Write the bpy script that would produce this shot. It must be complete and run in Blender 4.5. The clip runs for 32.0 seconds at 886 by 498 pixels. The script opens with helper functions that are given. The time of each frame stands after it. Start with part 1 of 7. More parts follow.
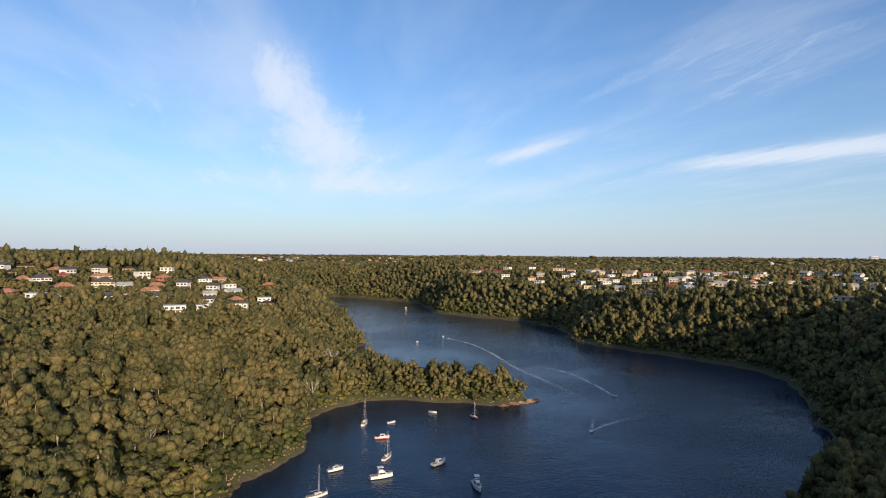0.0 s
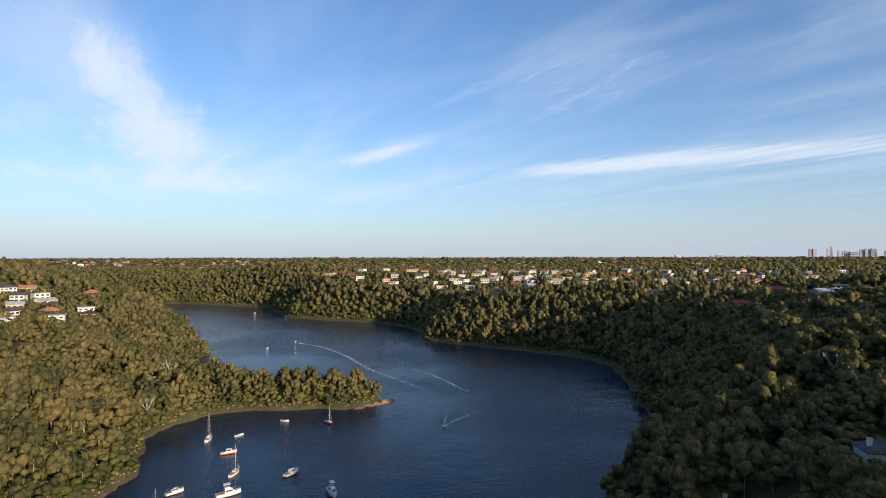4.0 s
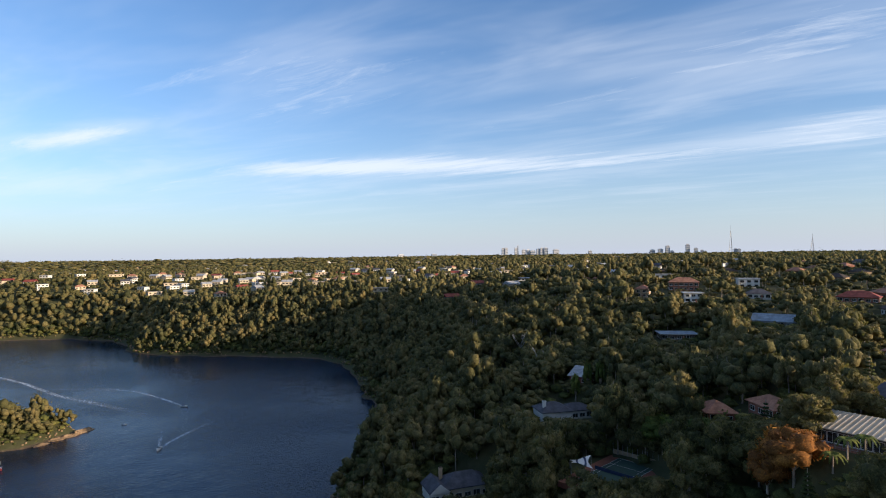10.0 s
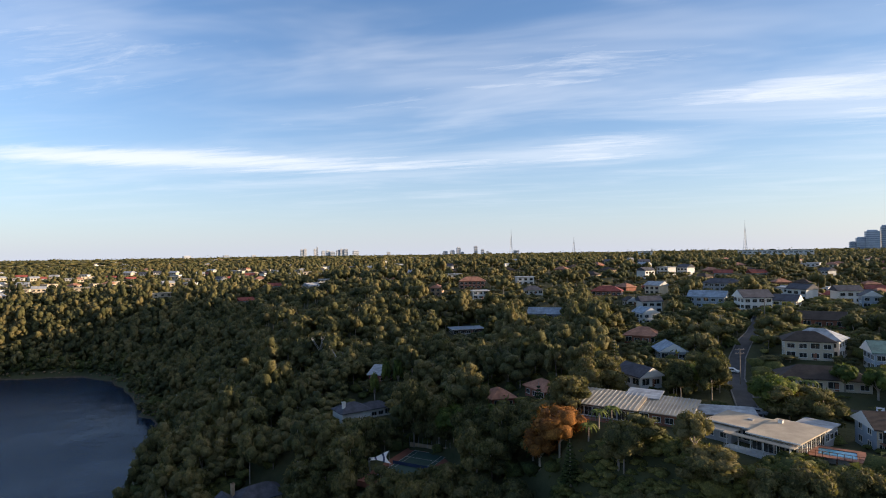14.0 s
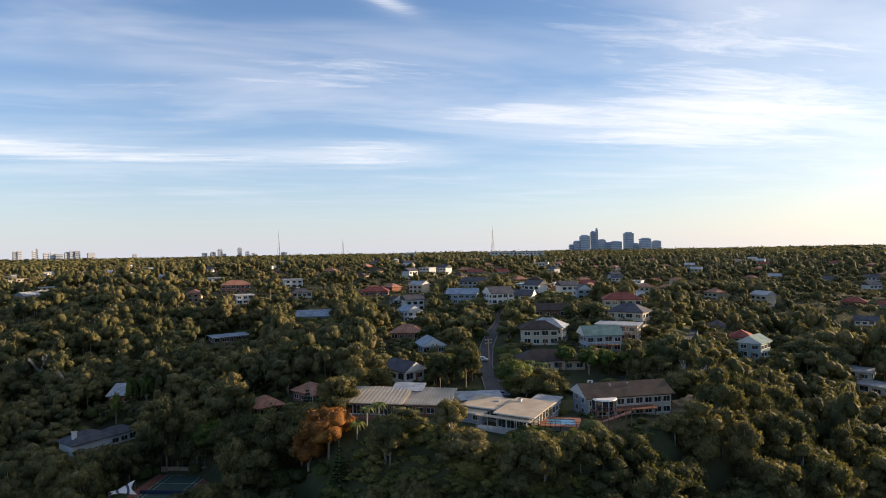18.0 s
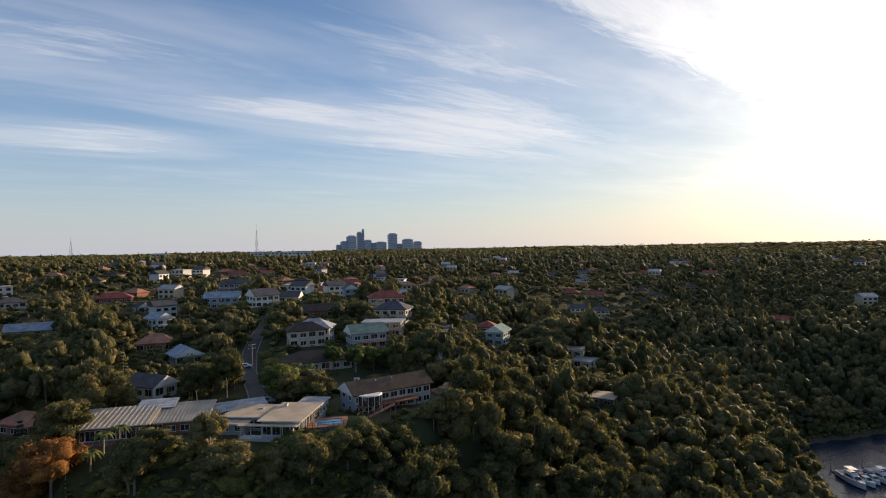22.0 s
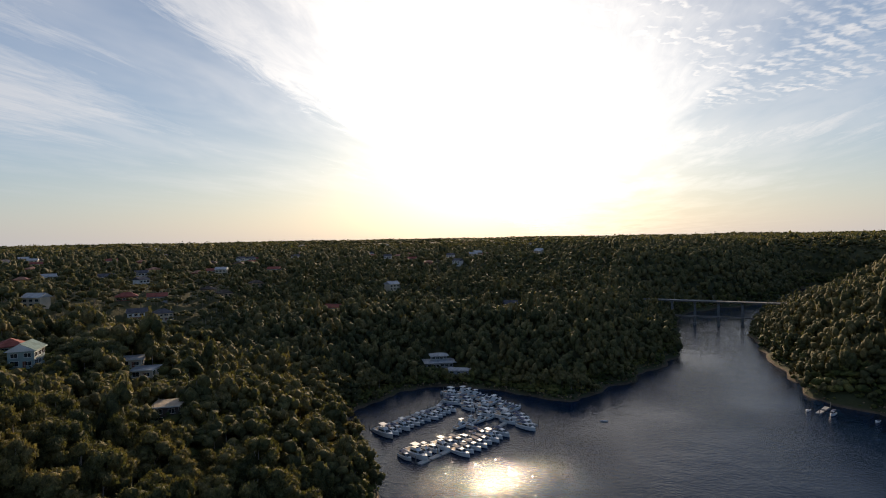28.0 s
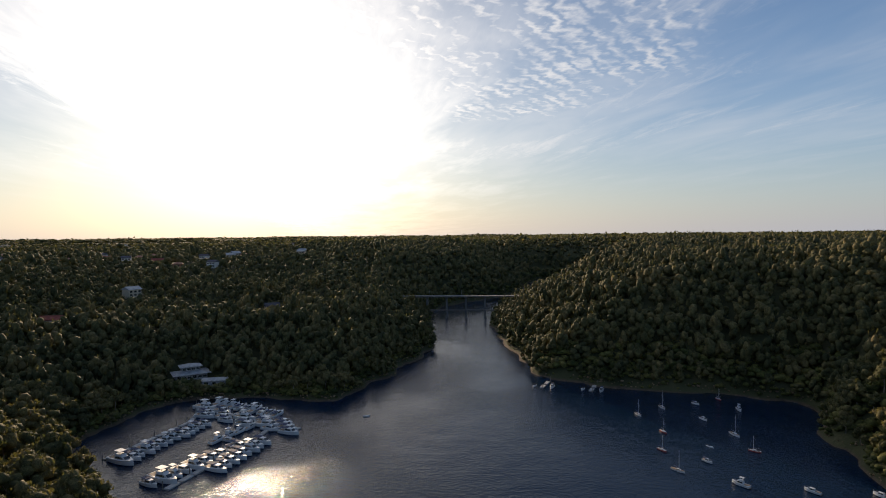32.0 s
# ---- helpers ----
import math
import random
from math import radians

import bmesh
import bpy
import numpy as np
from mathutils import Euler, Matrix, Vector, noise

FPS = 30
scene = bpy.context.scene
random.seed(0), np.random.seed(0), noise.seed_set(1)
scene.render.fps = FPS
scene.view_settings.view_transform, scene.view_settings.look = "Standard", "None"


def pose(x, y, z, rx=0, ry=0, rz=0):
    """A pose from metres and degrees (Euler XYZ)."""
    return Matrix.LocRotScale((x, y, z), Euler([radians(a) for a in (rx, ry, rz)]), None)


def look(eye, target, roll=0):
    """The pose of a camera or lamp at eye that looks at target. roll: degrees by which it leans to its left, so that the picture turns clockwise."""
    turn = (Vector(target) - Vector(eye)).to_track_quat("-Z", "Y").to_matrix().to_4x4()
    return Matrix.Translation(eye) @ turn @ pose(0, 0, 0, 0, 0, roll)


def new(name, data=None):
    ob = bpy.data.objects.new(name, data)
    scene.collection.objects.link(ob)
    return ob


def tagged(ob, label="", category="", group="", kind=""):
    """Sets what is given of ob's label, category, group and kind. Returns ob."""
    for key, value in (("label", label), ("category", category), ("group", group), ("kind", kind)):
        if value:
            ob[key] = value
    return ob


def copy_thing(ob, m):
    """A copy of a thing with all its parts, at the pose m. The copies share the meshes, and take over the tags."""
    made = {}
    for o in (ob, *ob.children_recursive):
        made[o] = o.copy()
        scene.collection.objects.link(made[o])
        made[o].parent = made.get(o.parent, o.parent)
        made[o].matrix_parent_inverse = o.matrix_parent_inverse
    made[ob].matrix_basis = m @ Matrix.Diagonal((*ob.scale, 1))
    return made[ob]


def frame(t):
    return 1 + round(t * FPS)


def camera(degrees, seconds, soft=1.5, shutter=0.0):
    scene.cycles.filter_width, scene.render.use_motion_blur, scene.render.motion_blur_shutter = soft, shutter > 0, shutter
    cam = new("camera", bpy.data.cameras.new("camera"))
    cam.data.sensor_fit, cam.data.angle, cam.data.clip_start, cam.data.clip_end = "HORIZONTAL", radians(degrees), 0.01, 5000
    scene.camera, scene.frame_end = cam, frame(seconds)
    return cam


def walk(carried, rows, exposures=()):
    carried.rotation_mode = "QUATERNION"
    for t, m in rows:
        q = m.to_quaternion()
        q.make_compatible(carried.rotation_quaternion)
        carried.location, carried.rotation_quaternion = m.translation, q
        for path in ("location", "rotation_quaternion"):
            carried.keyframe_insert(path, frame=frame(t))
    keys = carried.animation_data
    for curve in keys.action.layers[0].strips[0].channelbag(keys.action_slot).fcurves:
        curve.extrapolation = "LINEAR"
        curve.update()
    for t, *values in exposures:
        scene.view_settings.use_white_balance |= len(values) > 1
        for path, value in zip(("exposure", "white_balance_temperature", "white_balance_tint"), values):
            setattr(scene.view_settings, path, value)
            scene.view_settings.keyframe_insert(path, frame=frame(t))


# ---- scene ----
# ---- camera: hovers 90 m over the river and turns to its right ----
cam = camera(76.62, 32.0, soft=1.0)
EYE = (0, 0, 90)
PATH = [
    (0.0, pose(*EYE, 90.60, -0.43, -0.01)),
    (0.5, pose(*EYE, 90.63, -0.43, -1.57)),
    (1.0, pose(*EYE, 90.66, -0.29, -3.50)),
    (1.5, pose(*EYE, 90.70, -0.20, -5.40)),
    (2.0, pose(*EYE, 90.73, -0.12, -7.51)),
    (2.5, pose(*EYE, 90.75, -0.03, -9.28)),
    (3.0, pose(*EYE, 90.75, 0.01, -11.05)),
    (3.5, pose(*EYE, 90.79, 0.03, -12.85)),
    (5.5, pose(*EYE, 90.78, 0.40, -21.33)),
    (6.0, pose(*EYE, 90.79, 0.49, -23.50)),
    (6.5, pose(*EYE, 90.79, 0.55, -25.60)),
    (7.0, pose(*EYE, 90.77, 0.59, -27.78)),
    (7.5, pose(*EYE, 90.74, 0.65, -29.99)),
    (8.0, pose(*EYE, 90.75, 0.70, -32.55)),
    (8.5, pose(*EYE, 90.72, 0.72, -34.85)),
    (9.0, pose(*EYE, 90.69, 0.78, -37.26)),
    (9.5, pose(*EYE, 90.66, 0.80, -39.55)),
    (10.0, pose(*EYE, 90.65, 0.79, -41.92)),
    (10.5, pose(*EYE, 90.62, 0.78, -43.87)),
    (11.0, pose(*EYE, 90.60, 0.76, -46.15)),
    (11.5, pose(*EYE, 90.56, 0.82, -48.41)),
    (12.0, pose(*EYE, 90.55, 0.82, -50.82)),
    (12.5, pose(*EYE, 90.55, 0.88, -53.57)),
    (13.0, pose(*EYE, 90.52, 0.94, -56.76)),
    (13.5, pose(*EYE, 90.50, 0.89, -59.51)),
    (15.5, pose(*EYE, 90.39, 0.95, -70.78)),
    (16.0, pose(*EYE, 90.35, 0.96, -73.89)),
    (16.5, pose(*EYE, 90.33, 0.96, -76.82)),
    (17.0, pose(*EYE, 90.32, 1.00, -79.82)),
    (17.5, pose(*EYE, 90.30, 1.02, -82.54)),
    (18.0, pose(*EYE, 90.28, 1.01, -85.43)),
    (18.5, pose(*EYE, 90.27, 0.99, -88.09)),
    (19.0, pose(*EYE, 90.23, 1.04, -90.74)),
    (19.5, pose(*EYE, 90.18, 1.08, -93.44)),
    (20.0, pose(*EYE, 90.13, 1.10, -96.68)),
    (20.5, pose(*EYE, 90.05, 1.15, -99.68)),
    (21.0, pose(*EYE, 89.98, 1.03, -102.39)),
    (21.5, pose(*EYE, 89.95, 1.08, -105.23)),
    (22.0, pose(*EYE, 89.88, 1.06, -108.88)),
    (22.5, pose(*EYE, 89.83, 1.01, -112.00)),
    (23.0, pose(*EYE, 89.70, 1.08, -115.50)),
    (23.5, pose(*EYE, 89.62, 1.08, -118.98)),
    (24.0, pose(*EYE, 89.51, 1.14, -122.48)),
    (24.5, pose(*EYE, 89.44, 1.12, -125.66)),
    (25.0, pose(*EYE, 89.38, 1.12, -129.14)),
    (25.5, pose(*EYE, 89.32, 1.16, -132.68)),
    (26.0, pose(*EYE, 89.21, 1.19, -137.01)),
    (26.5, pose(*EYE, 89.11, 1.24, -141.05)),
    (28.5, pose(*EYE, 88.78, 0.96, -154.54)),
    (29.0, pose(*EYE, 88.72, 0.92, -158.08)),
    (29.5, pose(*EYE, 88.67, 0.79, -161.35)),
    (30.0, pose(*EYE, 88.65, 0.76, -164.88)),
    (30.5, pose(*EYE, 88.60, 0.79, -167.89)),
    (31.0, pose(*EYE, 88.57, 0.70, -170.94)),
    (31.5, pose(*EYE, 88.56, 0.59, -173.18)),
    (32.0, pose(*EYE, 88.53, 0.60, -174.98)),
]
EXPOSURES = [(0.0, 0.48, 6300, 10), (9.0, 0.66, 6350, 10), (13.0, 0.76, 6550, 11), (16.0, 0.86, 6900, 12), (19.0, 0.78, 7050, 13),
             (22.0, 0.45, 7050, 13), (24.0, 0.25, 6950, 13), (26.0, 0.12, 6900, 12), (32.0, 0.1, 6800, 12)]
walk(cam, PATH, EXPOSURES)


# ---- sky and sun ----
SUN_AZ, SUN_EL = 155.5, 10.8


def heading(az, el=0.0):
    """Unit vector at az degrees clockwise from +Y and el degrees up."""
    a, e = radians(az), radians(el)
    return Vector((math.sin(a) * math.cos(e), math.cos(a) * math.cos(e), math.sin(e)))


world = bpy.data.worlds.new("sky")
scene.world = world
world.use_nodes = True


class Nodes:
    """Short hand for building a node tree."""

    def __init__(self, tree):
        self.t = tree
        tree.nodes.clear()

    def add(self, kind, **props):
        n = self.t.nodes.new(kind)
        for k, v in props.items():
            if k == "blend":
                n.blend_type = v
            elif k == "op":
                n.operation = v
            elif k == "dtype":
                n.data_type = v
            elif k == "clamp":
                n.clamp = v
        return n

    def put(self, sock, v):
        if isinstance(v, bpy.types.NodeSocket):
            self.t.links.new(v, sock)
        else:
            sock.default_value = v

    def math(self, op, a, b=0.0, c=None, clamp=False):
        n = self.t.nodes.new("ShaderNodeMath")
        n.operation, n.use_clamp = op, clamp
        self.put(n.inputs[0], a)
        self.put(n.inputs[1], b)
        if c is not None:
            self.put(n.inputs[2], c)
        return n.outputs[0]

    def vec(self, op, a, b=(0, 0, 0)):
        n = self.t.nodes.new("ShaderNodeVectorMath")
        n.operation = op
        self.put(n.inputs[0], a)
        self.put(n.inputs[1], b)
        return n.outputs["Value"] if op == "DOT_PRODUCT" else n.outputs[0]

    def noise(self, v, scale, detail=3.0, rough=0.55, distort=0.0):
        n = self.t.nodes.new("ShaderNodeTexNoise")
        if v is not None:
            self.put(n.inputs["Vector"], v)
        n.inputs["Scale"].default_value = scale
        n.inputs["Detail"].default_value = detail
        n.inputs["Roughness"].default_value = rough
        n.inputs["Distortion"].default_value = distort
        return n.outputs["Fac"]

    def ramp(self, fac, stops):
        n = self.t.nodes.new("ShaderNodeValToRGB")
        self.put(n.inputs[0], fac)
        els = n.color_ramp.elements
        while len(els) < len(stops):
            els.new(0.5)
        for e, (p, c) in zip(els, stops):
            e.position = p
            e.color = (c, c, c, 1) if isinstance(c, (int, float)) else (*c, 1)
        return n.outputs[0]

    def mix(self, fac, a, b, blend="MIX"):
        n = self.t.nodes.new("ShaderNodeMix")
        n.data_type, n.blend_type = "RGBA", blend
        self.put(n.inputs[0], fac)
        self.put(n.inputs[6], a if not isinstance(a, tuple) or len(a) == 4 else (*a, 1))
        self.put(n.inputs[7], b if not isinstance(b, tuple) or len(b) == 4 else (*b, 1))
        return n.outputs[2]

    def span(self, v, a, b, lo=0.0, hi=1.0):
        n = self.t.nodes.new("ShaderNodeMapRange")
        n.interpolation_type = "SMOOTHSTEP"
        self.put(n.inputs[0], v)
        for i, x in enumerate((a, b, lo, hi)):
            n.inputs[i + 1].default_value = x
        return n.outputs[0]


def build_sky():
    k = Nodes(world.node_tree)
    out = k.add("ShaderNodeOutputWorld")
    bg = k.add("ShaderNodeBackground")
    sky = k.add("ShaderNodeTexSky")
    sky.sky_type, sky.sun_disc = "NISHITA", False
    sky.sun_elevation, sky.sun_rotation = radians(SUN_EL), radians(SUN_AZ)
    sky.altitude, sky.air_density, sky.dust_density, sky.ozone_density = 100, 1.0, 0.6, 2.0
    way = k.add("ShaderNodeTexCoord").outputs["Generated"]
    sep = k.add("ShaderNodeSeparateXYZ")
    k.put(sep.inputs[0], way)
    up = sep.outputs[2]
    # a flat cloud layer: the ray's meeting with a plane overhead, turned so that u runs along the streaks
    inv = k.math("DIVIDE", 1.0, k.math("MAXIMUM", k.math("ADD", up, 0.03), 0.03))
    along, across = heading(165), heading(75)
    u = k.math("MULTIPLY", k.vec("DOT_PRODUCT", way, tuple(along)), inv)
    v = k.math("MULTIPLY", k.vec("DOT_PRODUCT", way, tuple(across)), inv)

    def at(su, sv, w=0.0):
        c = k.add("ShaderNodeCombineXYZ")
        k.put(c.inputs[0], k.math("MULTIPLY", u, su))
        k.put(c.inputs[1], k.math("MULTIPLY", v, sv))
        c.inputs[2].default_value = w
        return c.outputs[0]

    az = k.math("MULTIPLY", k.math("ARCTAN2", sep.outputs[0], sep.outputs[1]), 57.29578)
    az = k.math("ADD", az, k.math("MULTIPLY", k.math("LESS_THAN", az, -100.0), 360.0))
    el = k.math("MULTIPLY", k.math("ARCSINE", k.math("MINIMUM", up, 1.0)), 57.29578)

    def bank(a, e, wa, we, gain, lean=0.0):
        """More cloud round a bearing and height, wa by we degrees; lean: degrees of rise per degree of bearing."""
        da = k.math("SUBTRACT", az, a)
        de = k.math("SUBTRACT", k.math("SUBTRACT", el, e), k.math("MULTIPLY", da, lean))
        q = k.math("ADD", k.math("POWER", k.math("DIVIDE", k.math("ABSOLUTE", da), wa), 2.0), k.math("POWER", k.math("DIVIDE", k.math("ABSOLUTE", de), we), 2.0))
        return k.math("MULTIPLY", k.math("EXPONENT", k.math("MULTIPLY", q, -1.0)), gain)

    def banks(rows):
        total = 0.0
        for r in rows:
            total = k.math("ADD", bank(*r), total)
        return total

    soft = k.noise(at(0.5, 1.3, 3.1), 1.0, 4.0, 0.6, 0.4)
    streak = k.noise(at(0.33, 2.2, 1.7), 1.0, 7.0, 0.66, 0.35)
    fine = k.noise(at(1.1, 3.4, 7.3), 1.6, 7.0, 0.70, 0.9)
    n = k.math("ADD", k.math("MULTIPLY", streak, 0.62), k.math("MULTIPLY", fine, 0.38))
    high = banks([(-14, 14, 7, 4.5, 0.85, -0.75), (-10, 10, 11, 3.0, 0.5), (-28, 17, 14, 7, 0.45), (9, 10.6, 6, 0.9, 1.0, 0.28), (28, 18, 12, 5, 0.62, 0.2),
                  (32, 8.9, 13, 0.8, 0.75, 0.03), (-5, 6.8, 30, 1.3, 0.6), (52, 9.0, 22, 1.2, 0.75), (78, 10.0, 9, 1.2, 0.85)])
    side = banks([(74, 18, 24, 3.5, 0.66, 0.04), (93, 14, 9, 1.4, 0.6), (103, 12, 15, 1.8, 0.65, -0.08), (79, 24.5, 5, 1.0, 0.8, -0.35), (116, 13, 16, 5.0, 0.45, 0.0), (112, 19, 11, 9, 0.5),
                  (204, 22, 14, 4, 0.65, 0.25), (192, 13, 14, 2.6, 0.6, 0.12), (206, 9.5, 12, 1.8, 0.45), (178, 8.5, 14, 1.6, 0.6), (150, 7, 30, 3, 0.4)])
    cirrus = k.span(k.math("ADD", n, k.math("MULTIPLY", k.math("ADD", high, side), 0.42)), 0.60, 1.02)
    veil = k.math("MULTIPLY", k.span(k.math("ADD", soft, k.math("MULTIPLY", k.math("ADD", high, side), 0.35)), 0.40, 1.0), 0.52)
    # mackerel ripples beyond the sun, and the sheet of thin cloud in front of it
    ripple = k.add("ShaderNodeTexWave")
    ripple.wave_type, ripple.bands_direction = "BANDS", "DIAGONAL"
    k.put(ripple.inputs["Vector"], at(1.0, 1.0))
    for name, val in (("Scale", 4.2), ("Distortion", 7.0), ("Detail", 5.0), ("Detail Scale", 2.6)):
        ripple.inputs[name].default_value = val
    patches = k.noise(at(1.3, 1.3, 5.0), 1.0, 5.0, 0.62, 0.5)
    flock = banks([(174, 23, 15, 7, 1.4), (189, 19, 12, 5.5, 1.45), (182, 14, 9, 3, 0.9)])
    mackerel = k.math("MULTIPLY", k.span(k.math("ADD", patches, k.math("MULTIPLY", flock, 0.5)), 0.62, 0.95),
                      k.math("ADD", k.math("MULTIPLY", k.math("MULTIPLY", ripple.outputs["Fac"], k.span(k.noise(at(4.0, 4.0, 2.0), 1.0, 4.0, 0.65), 0.3, 0.7)), 0.9), 0.12))
    edge = k.math("SUBTRACT", k.math("ADD", k.math("MULTIPLY", k.math("SUBTRACT", az, 117.0), 0.56), el), 24.3)
    sheet = k.math("MULTIPLY", k.span(k.math("ADD", edge, k.math("ADD", k.math("MULTIPLY", k.math("SUBTRACT", soft, 0.5), 5.0), k.math("MULTIPLY", k.math("SUBTRACT", fine, 0.5), 5.0))), -0.6, 2.2), k.span(k.math("ADD", az, k.math("MULTIPLY", k.math("SUBTRACT", soft, 0.5), 70.0)), 190.0, 160.0))
    sheet = k.math("MULTIPLY", sheet, k.math("ADD", k.math("MULTIPLY", k.span(n, 0.35, 0.65), 0.4), 0.6))
    cover = k.math("MAXIMUM", k.math("MAXIMUM", k.math("MAXIMUM", cirrus, veil), mackerel), k.math("MULTIPLY", sheet, 0.9))
    cover = k.math("MULTIPLY", cover, k.span(up, 0.03, 0.12))
    # the air near the horizon, and the bright air and cloud round the sun
    sun_dot = k.math("MAXIMUM", k.vec("DOT_PRODUCT", way, tuple(heading(SUN_AZ, SUN_EL))), 0.0)
    near = k.math("POWER", sun_dot, 300.0)
    ring = k.math("POWER", sun_dot, 70.0)
    wide = k.math("POWER", sun_dot, 22.0)
    air = k.math("POWER", k.math("SUBTRACT", 1.0, k.math("MAXIMUM", up, 0.0)), 8.0)
    base = k.mix(1.0, sky.outputs[0], (0.80, 0.97, 1.22), "MULTIPLY")
    base = k.mix(k.math("MULTIPLY", k.math("POWER", sun_dot, 2.0), 0.85), base, k.mix(1.0, base, (0.62, 0.55, 0.48), "MULTIPLY"))
    base = k.mix(k.math("MULTIPLY", air, 0.85), base, k.mix(k.math("POWER", sun_dot, 3.0), (3.35, 3.65, 4.45), (5.1, 4.75, 4.5)))
    lit = k.mix(k.math("POWER", sun_dot, 9.0), (5.0, 5.3, 5.8), (11.0, 10.5, 9.8))
    col = k.mix(k.math("MULTIPLY", cover, 0.8), base, lit)
    glow = k.math("ADD", k.math("ADD", k.math("MULTIPLY", near, 10.0), k.math("ADD", k.math("MULTIPLY", ring, 2.0), k.math("MULTIPLY", k.math("POWER", sun_dot, 9.0), 0.8))), k.math("MULTIPLY", wide, k.math("ADD", k.math("MULTIPLY", sheet, 3.6), k.math("MULTIPLY", cover, 1.0))))
    col = k.mix(1.0, col, k.mix(1.0, (1.0, 0.95, 0.86), k.vec("MULTIPLY", (1, 1, 1), glow), "MULTIPLY"), "ADD")
    k.put(bg.inputs[0], col)
    bg.inputs[1].default_value = 0.117
    k.put(out.inputs[0], bg.outputs[0])


build_sky()
sun = new("sun", bpy.data.lights.new("sun", "SUN"))
sun.data.energy, sun.data.angle, sun.data.color = 4.7, radians(0.5), (1.0, 0.77, 0.53)
sun.matrix_world = look(heading(SUN_AZ, SUN_EL) * 900, (0, 0, 0))


# ---- materials ----
def material(name, rough=0.8, metal=0.0):
    m = bpy.data.materials.new(name)
    m.use_nodes = True
    k = Nodes(m.node_tree)
    out = k.add("ShaderNodeOutputMaterial")
    b = k.add("ShaderNodeBsdfPrincipled")
    b.inputs["Roughness"].default_value, b.inputs["Metallic"].default_value = rough, metal
    k.put(out.inputs[0], b.outputs[0])
    return m, k, b


def bump(k, b, height, strength, distance):
    n = k.add("ShaderNodeBump")
    n.inputs["Strength"].default_value, n.inputs["Distance"].default_value = strength, distance
    k.put(n.inputs["Height"], height)
    k.put(b.inputs["Normal"], n.outputs[0])


def position(k):
    return k.add("ShaderNodeNewGeometry").outputs["Position"]


def surface(name, colour, rough=0.7, vary=0.25, size=3.0, fine=0.15, metal=0.0, relief=0.02):
    """Paint, render, tile or stone: a colour with stains of one size and grain of another."""
    m, k, b = material(name, rough, metal)
    p = position(k)
    dark = tuple(c * (1 - vary) for c in colour)
    light = tuple(min(1, c * (1 + vary * 0.6)) for c in colour)
    stain = k.noise(p, 1.0 / size, 4.0, 0.6)
    grain = k.noise(p, 1.0 / fine, 3.0, 0.6)
    c = k.mix(k.span(stain, 0.3, 0.7), dark, light)
    c = k.mix(k.math("MULTIPLY", k.span(grain, 0.35, 0.75), 0.35), c, tuple(x * 0.7 for x in colour))
    k.put(b.inputs["Base Color"], c)
    bump(k, b, grain, 0.3, relief)
    return m


def foliage(name, dark, mid, light):
    """Leaf clumps: each island of mesh has its own tone, and whole trees differ by where they stand."""
    m, k, b = material(name, 0.8)
    g = k.add("ShaderNodeNewGeometry")
    p, r = g.outputs["Position"], g.outputs["Random Per Island"]
    tree = k.noise(p, 1 / 17.0, 1.0, 0.4)
    leaf = k.noise(p, 1 / 1.7, 4.0, 0.68)
    t = k.math("ADD", k.math("MULTIPLY", k.span(tree, 0.3, 0.7), 0.55), k.math("MULTIPLY", r, 0.45))
    c = k.ramp(t, [(0.1, dark), (0.5, mid), (0.95, light)])
    spray = k.noise(p, 1 / 0.3, 2.0, 0.6)
    # shade of gaps between clumps painted in: bump hollows darker, tips lighter
    c = k.mix(k.span(leaf, 0.38, 0.62), k.mix(1.0, c, (0.66, 0.68, 0.68), "MULTIPLY"), k.mix(1.0, c, (1.12, 1.1, 1.05), "MULTIPLY"))
    c = k.mix(k.span(spray, 0.45, 0.62), k.mix(1.0, c, (0.8, 0.8, 0.8), "MULTIPLY"), k.mix(1.0, c, (1.2, 1.18, 1.08), "MULTIPLY"))
    k.put(b.inputs["Base Color"], c)
    b.inputs["Specular IOR Level"].default_value = 0.22
    bump(k, b, k.math("ADD", leaf, k.math("MULTIPLY", spray, 0.3)), 0.6, 0.8)
    # thin leaves let some of the sun through
    glow = k.add("ShaderNodeBsdfTranslucent")
    k.put(glow.inputs[0], k.mix(1.0, c, (1.15, 1.2, 0.7), "MULTIPLY"))
    both = k.add("ShaderNodeMixShader")
    both.inputs[0].default_value = 0.3
    k.put(both.inputs[1], b.outputs[0])
    k.put(both.inputs[2], glow.outputs[0])
    k.put(m.node_tree.nodes["Material Output"].inputs[0], both.outputs[0])
    return m


M_GUM = foliage("gum_leaves", (0.062, 0.070, 0.031), (0.138, 0.131, 0.055), (0.228, 0.182, 0.080))
M_DRY = foliage("rusty_leaves", (0.17, 0.068, 0.022), (0.33, 0.14, 0.035), (0.47, 0.22, 0.055))
M_LUSH = foliage("garden_leaves", (0.055, 0.085, 0.020), (0.118, 0.150, 0.034), (0.215, 0.225, 0.056))
M_PINE = foliage("pine_needles", (0.024, 0.041, 0.016), (0.047, 0.068, 0.022), (0.081, 0.095, 0.030))
M_SHRUB = foliage("scrub_leaves", (0.060, 0.077, 0.024), (0.138, 0.147, 0.045), (0.243, 0.211, 0.070))
M_BARK = surface("gum_bark", (0.30, 0.25, 0.20), 0.85, 0.4, 1.5, 0.2)


